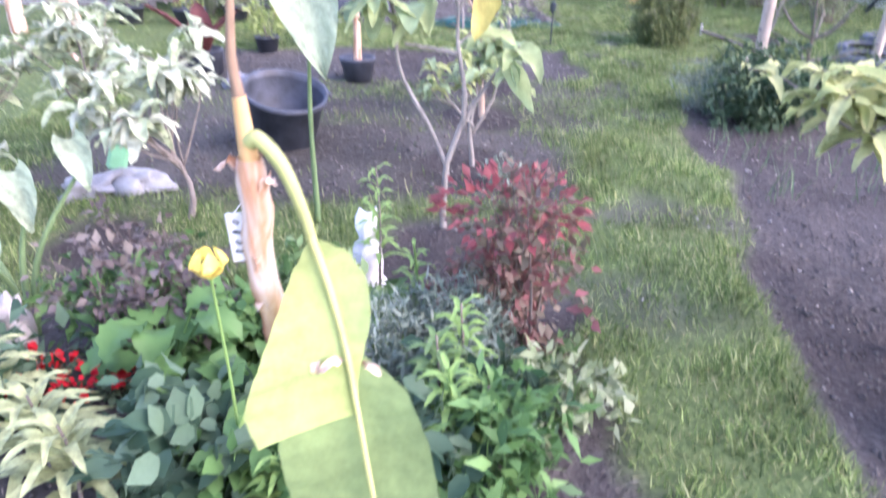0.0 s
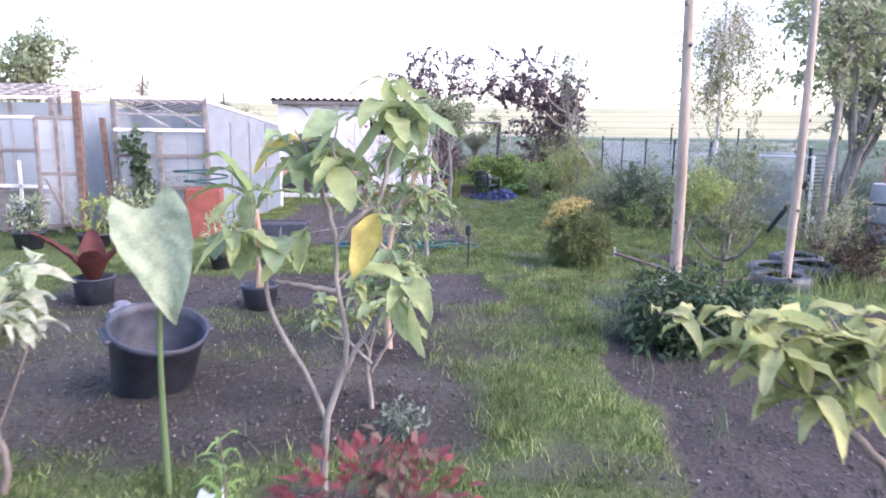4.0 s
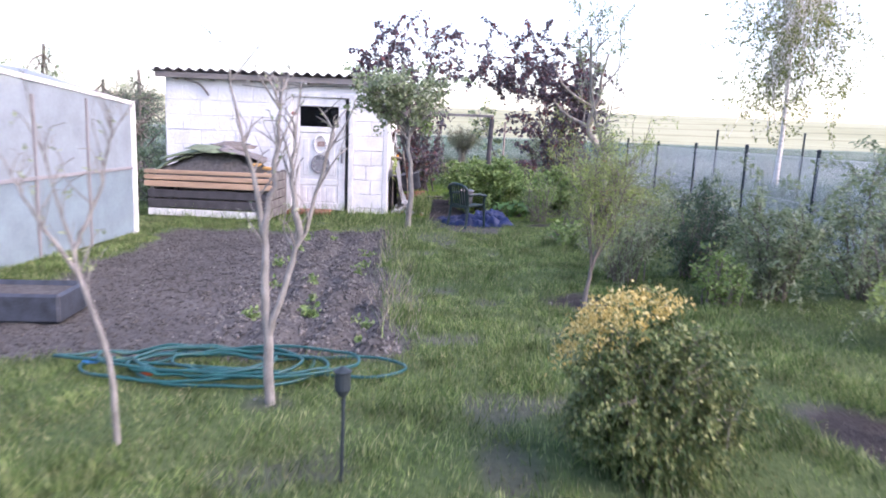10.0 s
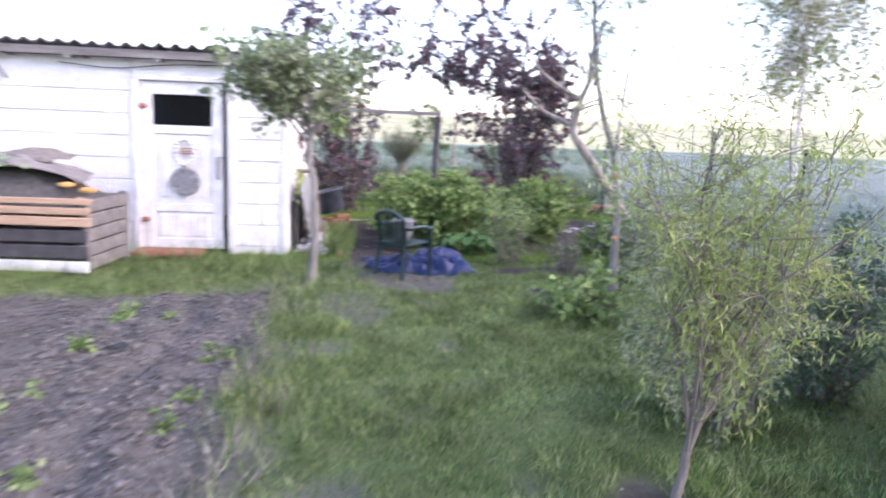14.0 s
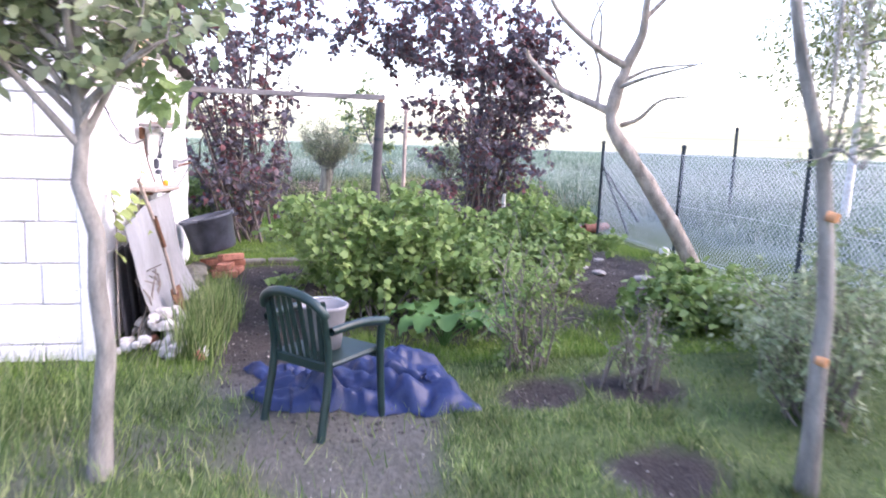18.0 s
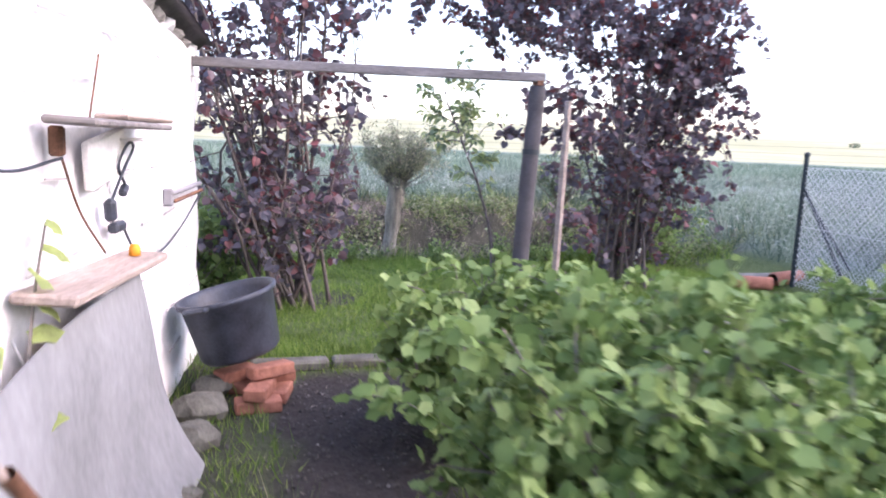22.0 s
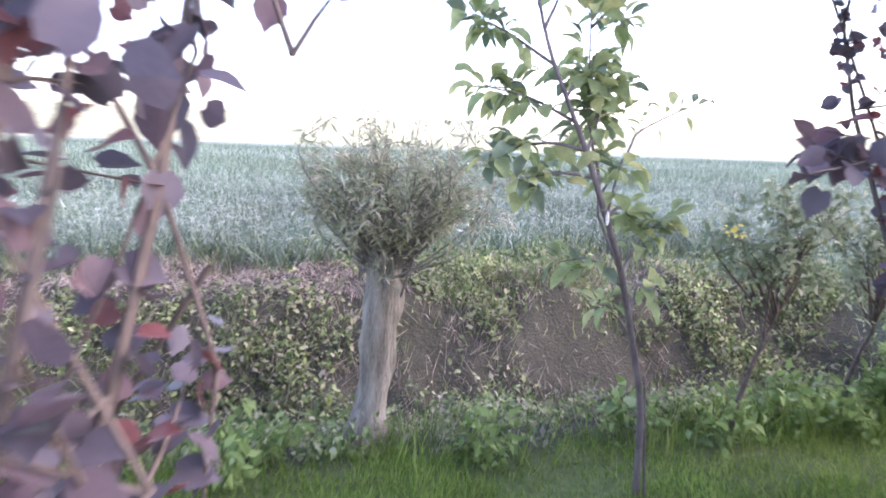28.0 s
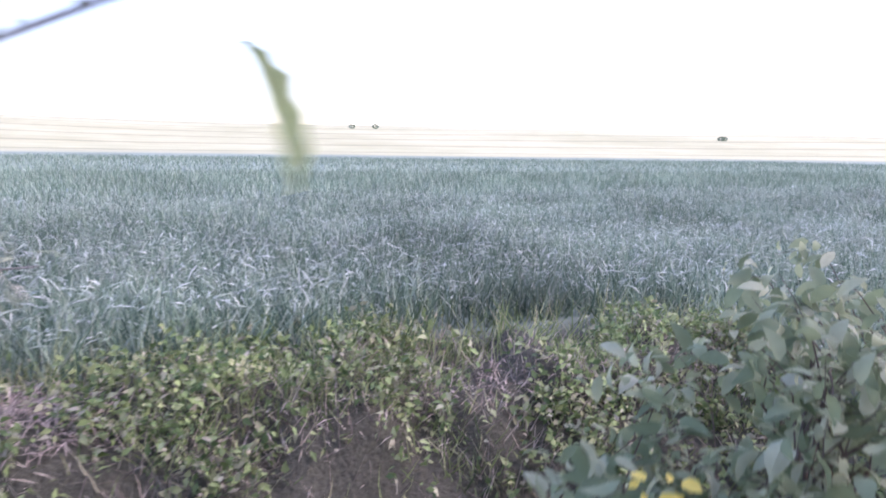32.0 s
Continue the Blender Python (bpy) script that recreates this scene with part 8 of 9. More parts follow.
part("card", box((0.021, 0.0015, 0.07), (0, 0, 0), (0, -3, 0), 0.0005), M_PAINT, tg)
for k, (z, w) in enumerate(((0.022, 0.009), (0.008, 0.012), (-0.007, 0.009), (-0.02, 0.011))):
    part("writing_bar", box((w, 0.001, 0.0035), (0.0005, -0.0014, z), (0, 35 - 25 * (k % 2), 0), 0), M_BLACK, tg)
line([(0.0, 0.0, 0.035), (0.012, 0.01, 0.045), (0.03, 0.0, 0.04)], 0.0008, M_PAINT, "tie", tg, n=6, sides=4)


def banana_tree(x, y, h, label, seed, pot=False):
    ob = thing("potted_banana" if pot else "banana_tree", at(x, y), label, "banana plant", "banana plants")
    z0 = 0.2 if pot else 0.0
    if pot:
        part("pot", lathe([(0.001, 0.01), (0.13, 0.0), (0.17, 0.2), (0.18, 0.21), (0.18, 0.235), (0.165, 0.235), (0.15, 0.19), (0.001, 0.185)], 24), M_BLACK, ob, smooth=True)
        part("potting_soil", lathe([(0.15, 0.19), (0.08, 0.2), (0.001, 0.205)], 16), M_CLOD, ob)
    C = curve_pts([(0, 0, z0 - 0.02), (0.01, 0, z0 + h * 0.5), (-0.02, 0, z0 + h)], 12)
    r = 0.042 if pot else 0.11
    v, f = tubes([(C, np.linspace(r, r * 0.55, 12))], 12)
    obj("stem", v, f, M_PEEL, ob, smooth=True)
    rr = random.Random(seed)
    if pot:
        e = C[-1]
        for k, (dx, dy, z1, z2, w) in enumerate(((-0.5, 0.05, 0.45, 0.42, 0.11), (-0.62, -0.1, 0.3, 0.02, 0.09), (-0.5, 0.3, 0.4, 0.25, 0.09), (0.52, -0.2, 0.2, 0.1, 0.075), (0.46, 0.2, 0.36, 0.3, 0.065))):
            big_leaf([e - (0, 0, 0.05), e + (dx * 0.22, dy * 0.22, z1 * 0.5), e + (dx * 0.6, dy * 0.6, (z1 + z2) * 0.52), e + (dx, dy, z2)], w, 16, M_BAN_DULL, ob, "leaf", 20, 4, 0.008, k, base=0.4, tip=0.75)
    for k in range(0 if pot else 6):
        a = rr.uniform(0, 6.28)
        d = np.array([math.cos(a), math.sin(a), 0])
        L = rr.uniform(0.45, 0.75) * (1.0 if pot else 1.5)
        e = C[-1]
        up_ = rr.uniform(0.3, 0.75)
        big_leaf([e, e + d * L * 0.25 + (0, 0, L * up_ * 0.6), e + d * L * 0.6 + (0, 0, L * up_ * 0.55), e + d * L + (0, 0, L * (up_ - 0.75))], L * 0.17, 14, M_BAN_DULL, ob, "leaf", 18, 4, 0.01, k, base=0.3, tip=0.7)
    return ob


banana_tree(-0.86, 7.1, 0.75, "banana in a black pot on the bed", 5, True)
banana_tree(-4.05, 7.95, 1.9, "tall banana trunk with peeling orange sheaths", 6)
banana_tree(-5.6, 9.6, 1.7, "further banana trunk by the glasshouse", 7)

# elephant ears
def heart_leaf(mid, L, material, parent, seed, n=26, m=9):
    """A hanging heart-shaped blade with two lobes behind the stalk, sunken veins and a wavy rim."""
    c = curve_pts(mid, n)
    t = unit(np.gradient(c, axis=0))
    s_ = unit(np.cross(t, np.array([0.1, -1.0, 0.25])))
    u = np.cross(s_, t)
    fz = np.linspace(0, 1, n)
    w = L * np.interp(fz, [0, 0.1, 0.25, 0.45, 0.7, 0.88, 1], [0.17, 0.235, 0.265, 0.235, 0.15, 0.06, 0.0])
    V = []
    for k in range(-m, m + 1):
        q = abs(k) / m
        back = -0.24 * L * q ** 1.5 * (1 - fz) ** 2.5 + 0.10 * L * q * (1 - fz)
        vein = 0.012 * L * np.sin((fz * 1.0 - 0.22 * q) * 46 + seed) * min(1, q * 2.5) + 0.02 * L * q * np.sin(fz * 13 + 2 * seed + k)
        V.append(c + s_ * (np.sign(k) * q * w)[:, None] + t * back[:, None] + u * (0.1 * L * q ** 1.5 + vein)[:, None])
    V = np.stack(V, 1)
    kk = 2 * m + 1
    i = (np.arange(n - 1)[:, None] * kk + np.arange(kk - 1)[None]).ravel()
    return obj("leaf", V.reshape(-1, 3), np.stack([i, i + 1, i + kk + 1, i + kk], -1), material, parent, smooth=True)


def elephant_ear(x, y, leaves_, label):
    ob = thing("elephant_ear", at(x, y), label, "plant", "elephant ears")
    for k, (lx, ly, lz, L, dx, dy) in enumerate(leaves_):
        line([(0, 0, -0.02), (lx * 0.3, ly * 0.3, lz * 0.45), (lx + dx * 0.1 * L, ly + dy * 0.1 * L + 0.02, lz - 0.4 * L)], (0.018, 0.008), M_STALK, "stalk", ob, n=12, sides=8)
        heart_leaf(np.array([(lx - dx * 0.05 * L, ly - dy * 0.05 * L, lz + 0.02 * L), (lx + dx * 0.2 * L, ly + dy * 0.2 * L, lz - 0.3 * L), (lx + dx * 0.42 * L, ly + dy * 0.42 * L, lz - 0.78 * L)]), L, M_COLOC, ob, k)
    return ob


elephant_ear(-0.71, 3.67, ((0.02, -0.1, 1.32, 0.6, 0.4, -0.15),), "single tall elephant-ear leaf on a green stalk")
elephant_ear(-1.75, 2.55, ((0.1, 0.0, 0.75, 0.3, 0.3, -0.2), (-0.25, 0.1, 0.7, 0.3, -0.4, -0.2), (0.3, 0.1, 0.85, 0.26, 0.4, -0.2), (0.05, -0.2, 0.55, 0.26, -0.1, -0.4)), "pale elephant ears in the flower bed")
# variegated shrubs on bare stems
for x, y, c, rr, nl, sd in ((-1.44, 3.68, (-0.15, 0.0, 0.72), (0.5, 0.4, 0.3), 130, 81), (-2.25, 4.5, (0.0, 0.0, 0.8), (0.5, 0.45, 0.35), 150, 82), (-2.6, 3.4, (0, 0, 0.5), (0.4, 0.4, 0.3), 90, 83), (-2.9, 4.3, (0, 0, 0.8), (0.4, 0.4, 0.3), 90, 84)):
    trumpet("variegated_shrub", x, y, [[(0, 0, 0), (0.03, 0, 0.2), (-0.04, 0, 0.42)]], 0.022, [(c, rr)], 12, 8, int(nl * 1.5), 0.19, sd, "cream-edged variegated shrub on a bare crooked stem", whorl=9, lmat=(M_VARIEG, M_VARIEG_B), low=-0.3, high=0.8, broad=0.23, group="variegated shrubs", bark=M_BARK)
# red-leaved rose
rb_ = shrub("rose_bush", at(0.25, 2.42), 0.08, 26, (0, 0, 0.45), (0.33, 0.3, 0.3), 1500, 0.05, M_ROSE, M_BARK_DARK, "rose bush with dark and bright red young leaves", "fold", 0.6, seed=91, r0=0.008, lo=0.25)
P = inside(190, (0, 0, 0.66), (0.3, 0.27, 0.14), np.random.default_rng(94), 0.5)
shoots_ = foliage("young_shoot", P, unit(P - np.array([0, 0, 0.4])), 0.05, mat("rose_shoot_red", (1, 1, 1), 0.5, vary=0.15, trans=0.4, island=[(0.19, 0.07, 0.075), (0.26, 0.075, 0.08), (0.33, 0.09, 0.09)]), rb_, "fold", 0.55, label="bright red young leaves", rng=np.random.default_rng(94))
tagged(shoots_, kind="stuff")
# silver and green herbs, lilies, sedum
shrub("lavender_mound", at(-0.08, 2.2), 0.12, 60, (0, 0, 0.2), (0.33, 0.26, 0.2), 2600, 0.05, M_SILVER, M_SILVER, "grey-green mound of lavender", "flat", 0.16, seed=92, r0=0.004, lo=0.1, category="plant", droop=-0.5)
shrub("sedum_clump", at(-0.32, 2.35), 0.1, 30, (0, 0, 0.13), (0.2, 0.18, 0.12), 420, 0.06, M_LILY, M_LILY, "fresh green sedum clump", "round", 0.6, seed=93, r0=0.004, category="plant")
shrub("grey_shrub", at(-1.2, 2.45), 0.08, 30, (0, 0, 0.34), (0.32, 0.28, 0.26), 800, 0.05, mat("dusky_leaf", (1, 1, 1), 0.6, vary=0.15, trans=0.2, island=[(0.07, 0.055, 0.055), (0.11, 0.09, 0.085), (0.17, 0.15, 0.13)]), M_BARK_DARK, "dusky grey-purple small shrub", "fold", 0.6, seed=94, r0=0.006)
shrub("peony_plant", at(0.16, 1.62), 0.06, 20, (0, 0, 0.22), (0.26, 0.24, 0.18), 420, 0.1, M_BROADLEAF, M_BROADLEAF, "bushy green peony at the bed's edge", "flat", 0.34, seed=95, r0=0.006, category="plant")
shrub("peony_plant", at(0.42, 2.0), 0.05, 16, (0, 0, 0.15), (0.2, 0.2, 0.12), 260, 0.08, M_LEAF_APPLE, M_BROADLEAF, "low green plant under the rose", "flat", 0.4, seed=96, r0=0.005, category="plant")
shrub("bedding_plant", at(-0.4, 1.65), 0.08, 24, (0, 0, 0.18), (0.3, 0.26, 0.16), 420, 0.09, M_BROADLEAF, M_BROADLEAF, "blue-green low plant in dark soil", "round", 0.55, seed=97, r0=0.006, category="plant")
shrub("bedding_plant", at(-0.74, 1.75), 0.06, 16, (0, 0, 0.12), (0.2, 0.2, 0.1), 140, 0.12, M_BROADLEAF, M_BROADLEAF, "cabbage-like rosette of round leaves", "round", 0.7, seed=98, r0=0.006, category="plant")


def broadleaf(x, y, n, L, label, seed, h=0.35, material=None):
    ob = thing("broadleaf_plant", at(x, y), label, "plant")
    rr = random.Random(seed)
    for k in range(n):
        a = k * 2.4 + rr.uniform(-0.3, 0.3)
        d = np.array([math.cos(a), math.sin(a), 0])
        z = h * rr.uniform(0.5, 1.1)
        s = rr.uniform(0.35, 1.0)
        e = d * L * s * 0.8 + np.array([0, 0, z])
        line([(0, 0, 0), d * L * s * 0.3 + np.array([0, 0, z * 0.6]), e], (0.008, 0.005), M_BROADLEAF, "stalk", ob, n=8)
        big_leaf([e - d * 0.02, e + d * L * 0.4 + (0, 0, 0.03), e + d * L * 0.8 - (0, 0, 0.05)], L * 0.36, 14, material or M_BROADLEAF, ob, "leaf", 12, 4, 0.012, k, base=0.35, tip=0.5)
    return ob


broadleaf(-0.98, 2.1, 13, 0.2, "green plant with broad lobed leaves", 1)
broadleaf(-0.65, 2.3, 9, 0.17, "green broad-leaved plant behind the tulip", 2, 0.28)
broadleaf(3.68, 18.4, 11, 0.26, "rhubarb with large crinkled leaves", 3, 0.25)
broadleaf(4.0, 18.75, 7, 0.24, "rhubarb beside the currant bushes", 4, 0.22)


def lily(x, y, h, n, L, seed, label, material=None):
    ob = thing("lily_plant", at(x, y), label, "plant", "lilies")
    line([(0, 0, 0), (0.01, 0.01, h * 0.6), (0.0, 0.0, h)], (0.007, 0.004), M_BARK if seed % 2 else M_LILY, "stem", ob, n=10)
    rr = random.Random(seed)
    for k in range(n):
        a = k * 2.4
        d = np.array([math.cos(a), math.sin(a), 0])
        z = h * (0.25 + 0.75 * k / n)
        l = L * (1.1 - 0.5 * k / n)
        big_leaf([(0, 0, z), d * l * 0.5 + np.array([0, 0, z + l * 0.28]), d * l + np.array([0, 0, z + l * 0.1])], l * 0.11, 14, material or M_LILY, ob, "leaf", 8, 2, 0.003, k, base=0.3, tip=0.4)
    return ob


lily(0.06, 2.0, 0.48, 30, 0.15, 11, "lily shoot with narrow whorled leaves")
lily(0.02, 1.72, 0.42, 28, 0.16, 12, "lily shoot with pale narrow leaves")
lily(-0.3, 2.95, 0.62, 30, 0.13, 13, "tall lily shoot behind the white figure")
lily(-0.12, 2.62, 0.4, 20, 0.12, 14, "short lily shoot beside the white figure")
lily(-0.45, 1.5, 0.3, 22, 0.14, 15, "low lily shoot in the dark soil")
for x, y, sd in ((-1.25, 1.7, 21), (-1.5, 1.9, 22), (-1.08, 1.55, 23)):
    lily(x, y, 0.34, 26, 0.24, sd, "pointed plant with cream-striped leaves", M_STRIPE)
tu = thing("tulip", at(-0.6, 1.6), "pale yellow tulip on a tall stalk", "flower")
line([(0, 0, 0), (0.01, 0, 0.4), (0, 0, 0.78)], (0.006, 0.004), M_LILY, "stalk", tu, n=10)
M_YEL = mat("yellow_petal", (0.82, 0.66, 0.16), 0.5, vary=0.12, trans=0.35)
for k in range(6):
    a = k * 1.047
    d = np.array([math.cos(a), math.sin(a), 0])
    big_leaf([(0, 0, 0.775), d * 0.034 + np.array([0, 0, 0.8]), d * 0.034 + np.array([0, 0, 0.835]), d * 0.02 + np.array([0, 0, 0.862])], 0.026, 18, M_YEL, tu, "petal", 9, 3, 0.001, k, base=0.4, tip=0.5)
big_leaf([(0, 0, 0.02), (0.03, -0.03, 0.25), (0.08, -0.06, 0.42)], 0.025, 20, M_LILY, tu, "leaf", 10, 2, 0.002)
M_RED = mat("red_petal", (0.62, 0.02, 0.03), 0.5, vary=0.2, trans=0.2)
rr = random.Random(3)
for k in range(7):
    x, y = -1.38 + rr.uniform(-0.2, 0.25), 2.1 + rr.uniform(-0.14, 0.14)
    fl = shrub("red_flower", at(x, y), 0.02, 8, (0, 0, 0.08), (0.07, 0.07, 0.06), 50, 0.04, M_LEAF_DARK, M_LEAF_DARK, "small plant with bright red blooms", "fold", 0.6, seed=500 + k, r0=0.003, category="flower", group="red flowers")
    P = inside(46, (0, 0, 0.13), (0.07, 0.07, 0.03), np.random.default_rng(k), 0.6)
    foliage("bloom", P, unit(P + 1e-3), 0.024, M_RED, fl, "round", 0.9, rng=np.random.default_rng(k))
# the dense fill of the bed
M_TEAL = mat("blue_green_leaf", (1, 1, 1), 0.5, vary=0.15, trans=0.3, spec=0.15, island=[(0.03, 0.07, 0.042), (0.06, 0.11, 0.065), (0.12, 0.19, 0.12)])
M_FRESH = mat("fresh_leaf", (1, 1, 1), 0.5, vary=0.15, trans=0.35, spec=0.15, island=[(0.06, 0.12, 0.04), (0.12, 0.21, 0.08), (0.24, 0.33, 0.16)])
for k, (x, y, r_, h_, n_, ls_, mt_, shp_, ra_, lb_) in enumerate((
        (-0.08, 2.2, 0.28, 0.22, 2600, 0.06, M_SILVER, "flat", 0.14, "silvery lavender mound in the flower bed"),
        (0.12, 2.35, 0.2, 0.2, 1500, 0.06, M_SILVER, "flat", 0.14, "small silvery lavender mound by the rose"),
        (-0.26, 2.45, 0.16, 0.14, 260, 0.085, M_FRESH, "round", 0.75, "fleshy light green plant behind the lavender"),
        (0.08, 1.92, 0.2, 0.16, 420, 0.075, M_TEAL, "fold", 0.5, "leafy blue-green plant at the foot of a lily"),
        (0.22, 1.95, 0.16, 0.14, 320, 0.065, M_TEAL, "fold", 0.55, "low leafy plant along the bed's edge"),
        (0.36, 2.22, 0.14, 0.1, 220, 0.05, M_FRESH, "fold", 0.6, "low creeping green plant at the bed's edge"),
        (-0.12, 1.55, 0.22, 0.18, 480, 0.08, M_TEAL, "round", 0.6, "blue-green leafy plant in dark soil"),
        (-0.76, 1.64, 0.26, 0.2, 520, 0.09, M_TEAL, "round", 0.65, "round-leaved blue-green plant in dark soil"),
        (-0.82, 2.3, 0.22, 0.22, 520, 0.08, M_BROADLEAF, "fold", 0.5, "bushy green plant beside the tulip"),
        (-0.55, 2.6, 0.24, 0.2, 560, 0.07, M_FRESH, "fold", 0.45, "loose green plant behind the tulip"),
        (-1.25, 2.5, 0.28, 0.22, 620, 0.07, M_BROADLEAF, "fold", 0.5, "dark green perennial in the flower bed"),
        (-1.7, 1.95, 0.3, 0.2, 560, 0.08, M_TEAL, "fold", 0.5, "leafy perennial beside the grey figure"),
        (-0.42, 2.0, 0.2, 0.14, 360, 0.06, M_BROADLEAF, "fold", 0.55, "low green plant under the banana leaf"),
        (0.37, 4.3, 0.1, 0.12, 160, 0.05, M_SILVER, "flat", 0.4, "small silver-leaved plant in the bare bed"))):
    shrub("bedding_plant", at(x, y), 0.06, 24, (0, 0, h_), (r_, r_, h_ * 0.85), n_, ls_, mt_, mt_, lb_, shp_, ra_, seed=300 + k, r0=0.005, lo=0.1, category="plant", droop=-0.2)
lily(0.14, 1.72, 0.36, 30, 0.14, 17, "dark lily shoot at the bed's edge", M_BROADLEAF)
lily(0.2, 1.6, 0.3, 26, 0.13, 18, "short dark lily shoot at the bed's edge", M_BROADLEAF)
lily(-0.02, 1.9, 0.44, 30, 0.16, 19, "lily shoot with pale spread leaves", M_FRESH)
# figures: plain one-piece shapes
def figure(name, x, y, h, label, material):
    bm = lathe([(0.001, 0), (0.25, 0), (0.26, 0.04), (0.2, 0.1), (0.22, 0.3), (0.25, 0.48), (0.22, 0.6), (0.11, 0.68), (0.12, 0.72), (0.16, 0.8), (0.15, 0.9), (0.09, 0.98), (0.001, 1.0)], 22)
    for v in bm.verts:
        v.co *= h * (1 + 0.3 * noise.noise(v.co * 7 + Vector((x * 9, 0, 0))))
        v.co.x *= 0.85
    ob = part(name, bm, material, None, smooth=True)
    ob.matrix_basis = pose(*at(x, y))
    return tagged(ob, label, "figurine")


figure("white_figurine", -0.36, 3.0, 0.37, "small white garden figure among the lilies", M_PAINT)
figure("grey_figurine", -1.66, 2.3, 0.36, "grey-white plaster garden figure in the flower bed", M_STONE)
gs_ = part("plaster_stone", lump((0.22, 0.18, 0.14), 41, (0, 0, 0.06)), M_PAINT)
gs_.matrix_basis = pose(*at(-0.72, 2.45))
tagged(gs_, "whitish rounded stone among the plants", "stone")

# ---- bucket, bags, dark canna and pots on the left ----
bk = thing("large_bucket", at(-1.22, 5.1), "large dark blue-grey builder's bucket standing askew on the bed", "bucket")
part("body", lathe([(0.001, 0.01), (0.23, 0.0), (0.25, 0.02), (0.285, 0.37), (0.305, 0.38), (0.308, 0.42), (0.29, 0.42), (0.272, 0.36), (0.24, 0.05), (0.001, 0.045)], 32), M_BLACK, bk, smooth=True)
bk.matrix_basis = pose(-1.22, 5.1, gz(-1.22, 5.1) + 0.03, 13, 12, 0)
for a in (35, 215):
    bm = box((0.05, 0.17, 0.026), (0.312, 0, 0.39), bevel=0.01)
    bm.transform(Matrix.Rotation(radians(a), 4, "Z"))
    part("grip", bm, M_BLACK, bk)
cn = thing("dark_canna", at(-2.5, 7.5), "canna with large dark red leaves", "plant")
for k, (a, L, up_) in enumerate(((200, 0.75, 0.9), (20, 0.62, 0.9), (110, 0.6, 1.0), (290, 0.55, 0.8))):
    d = np.array([math.cos(radians(a)), math.sin(radians(a)), 0])
    big_leaf([(0, 0, 0.2), d * L * 0.3 + np.array([0, 0, 0.3 + L * up_ * 0.3]), d * L * 0.7 + np.array([0, 0, 0.3 + L * up_ * 0.65])], 0.13, 22, M_CANNA, cn, "leaf", 14, 4, 0.008, k, base=0.35, tip=0.5)
line([(0, 0, 0), (0, 0, 0.4)], (0.03, 0.02), M_CANNA, "stem", cn, n=5)
part("pot", lathe([(0.001, 0.005), (0.16, 0), (0.19, 0.26), (0.2, 0.27), (0.18, 0.28), (0.17, 0.22), (0.001, 0.22)], 22), M_BLACK, cn, smooth=True)
for k, (x, y, c, lb) in enumerate(((-1.95, 4.15, (0.5, 0.5, 0.51), "crumpled white plastic sack on the ground"), (-2.15, 4.0, (0.42, 0.42, 0.44), "white plastic sack half folded"), (-2.0, 6.9, (0.3, 0.32, 0.38), "grey plastic sheet over a heap"))):
    b = part("plastic_sack", lump((0.34, 0.22, 0.15), 700 + k, (0, 0, 0.05), rough=0.55, sub=4), mat("sack_plastic", tuple(q * 0.62 for q in c), 0.4, vary=0.3, bump=0.6, bump_scale=12, trans=0.1), None, smooth=True)
    b.matrix_basis = pose(*at(x, y), 0, 0, 40 * k)
    tagged(b, lb, "sack", "plastic sacks")
gp_ = part("green_packet", box((0.12, 0.08, 0.2), (0, 0, 0.2), (0, 20, 15), 0.02), mat("green_packet_film", (0.22, 0.48, 0.27), 0.4, vary=0.2))
gp_.matrix_basis = pose(*at(-2.05, 4.25))
tagged(gp_, "bright green packet on the white sack", "packet")
for k, (x, y, r, h) in enumerate(((-4.4, 10.3, 0.2, 0.22), (-3.6, 10.4, 0.22, 0.2), (-3.0, 10.6, 0.18, 0.22), (-5.3, 10.2, 0.2, 0.22), (-2.1, 8.6, 0.14, 0.18), (-1.6, 8.9, 0.14, 0.18))):
    pt = thing("plant_pot", at(x, y), "black plastic pot with a leafy plant", "plant pot", "black plant pots")
    part("pot", lathe([(0.001, 0.005), (r * 0.75, 0), (r, h), (r * 1.05, h), (r * 1.05, h + 0.02), (r * 0.9, h + 0.02), (r * 0.85, h - 0.05), (0.001, h - 0.05)], 20), M_BLACK, pt, smooth=True)
    rng = np.random.default_rng(600 + k)
    P = inside(160, (0, 0, h + 0.25), (r * 1.3, r * 1.3, 0.28), rng, 0.4)
    foliage("plant", P, unit(P - np.array([0, 0, h])), 0.11, (M_LEAF_APPLE, M_LEAF_WILLOW, M_LEAF_PALE)[k % 3], pt, "flat", 0.3, rng=rng)
    v, f = tubes([([(0, 0, h - 0.06), (dx * r, dy * r, h + 0.35)], np.array([0.006, 0.003])) for dx, dy in ((1, 0), (-0.6, 0.6), (0, -0.9), (0.3, 0.7))], 5)
    obj("stalk", v, f, M_BARK, pt)
bd = thing("red_bin", at(-2.35, 11.3), "rust-red metal bin with a hose on its lid", "bin")
part("body", box((0.5, 0.4, 0.75), (0, 0, 0.375), (0, 0, 5), 0.02), mat("red_oxide", (0.26, 0.085, 0.065), 0.7, scale=6, vary=0.3, bump=0.2), bd)
line([(0.25 * math.cos(a) * (0.8 + 0.04 * k), 0.2 * math.sin(a), 0.77 + 0.01 * k) for k, a in enumerate(np.linspace(0, 12.5, 30))], 0.014, M_HOSE, "hose", bd, n=90)

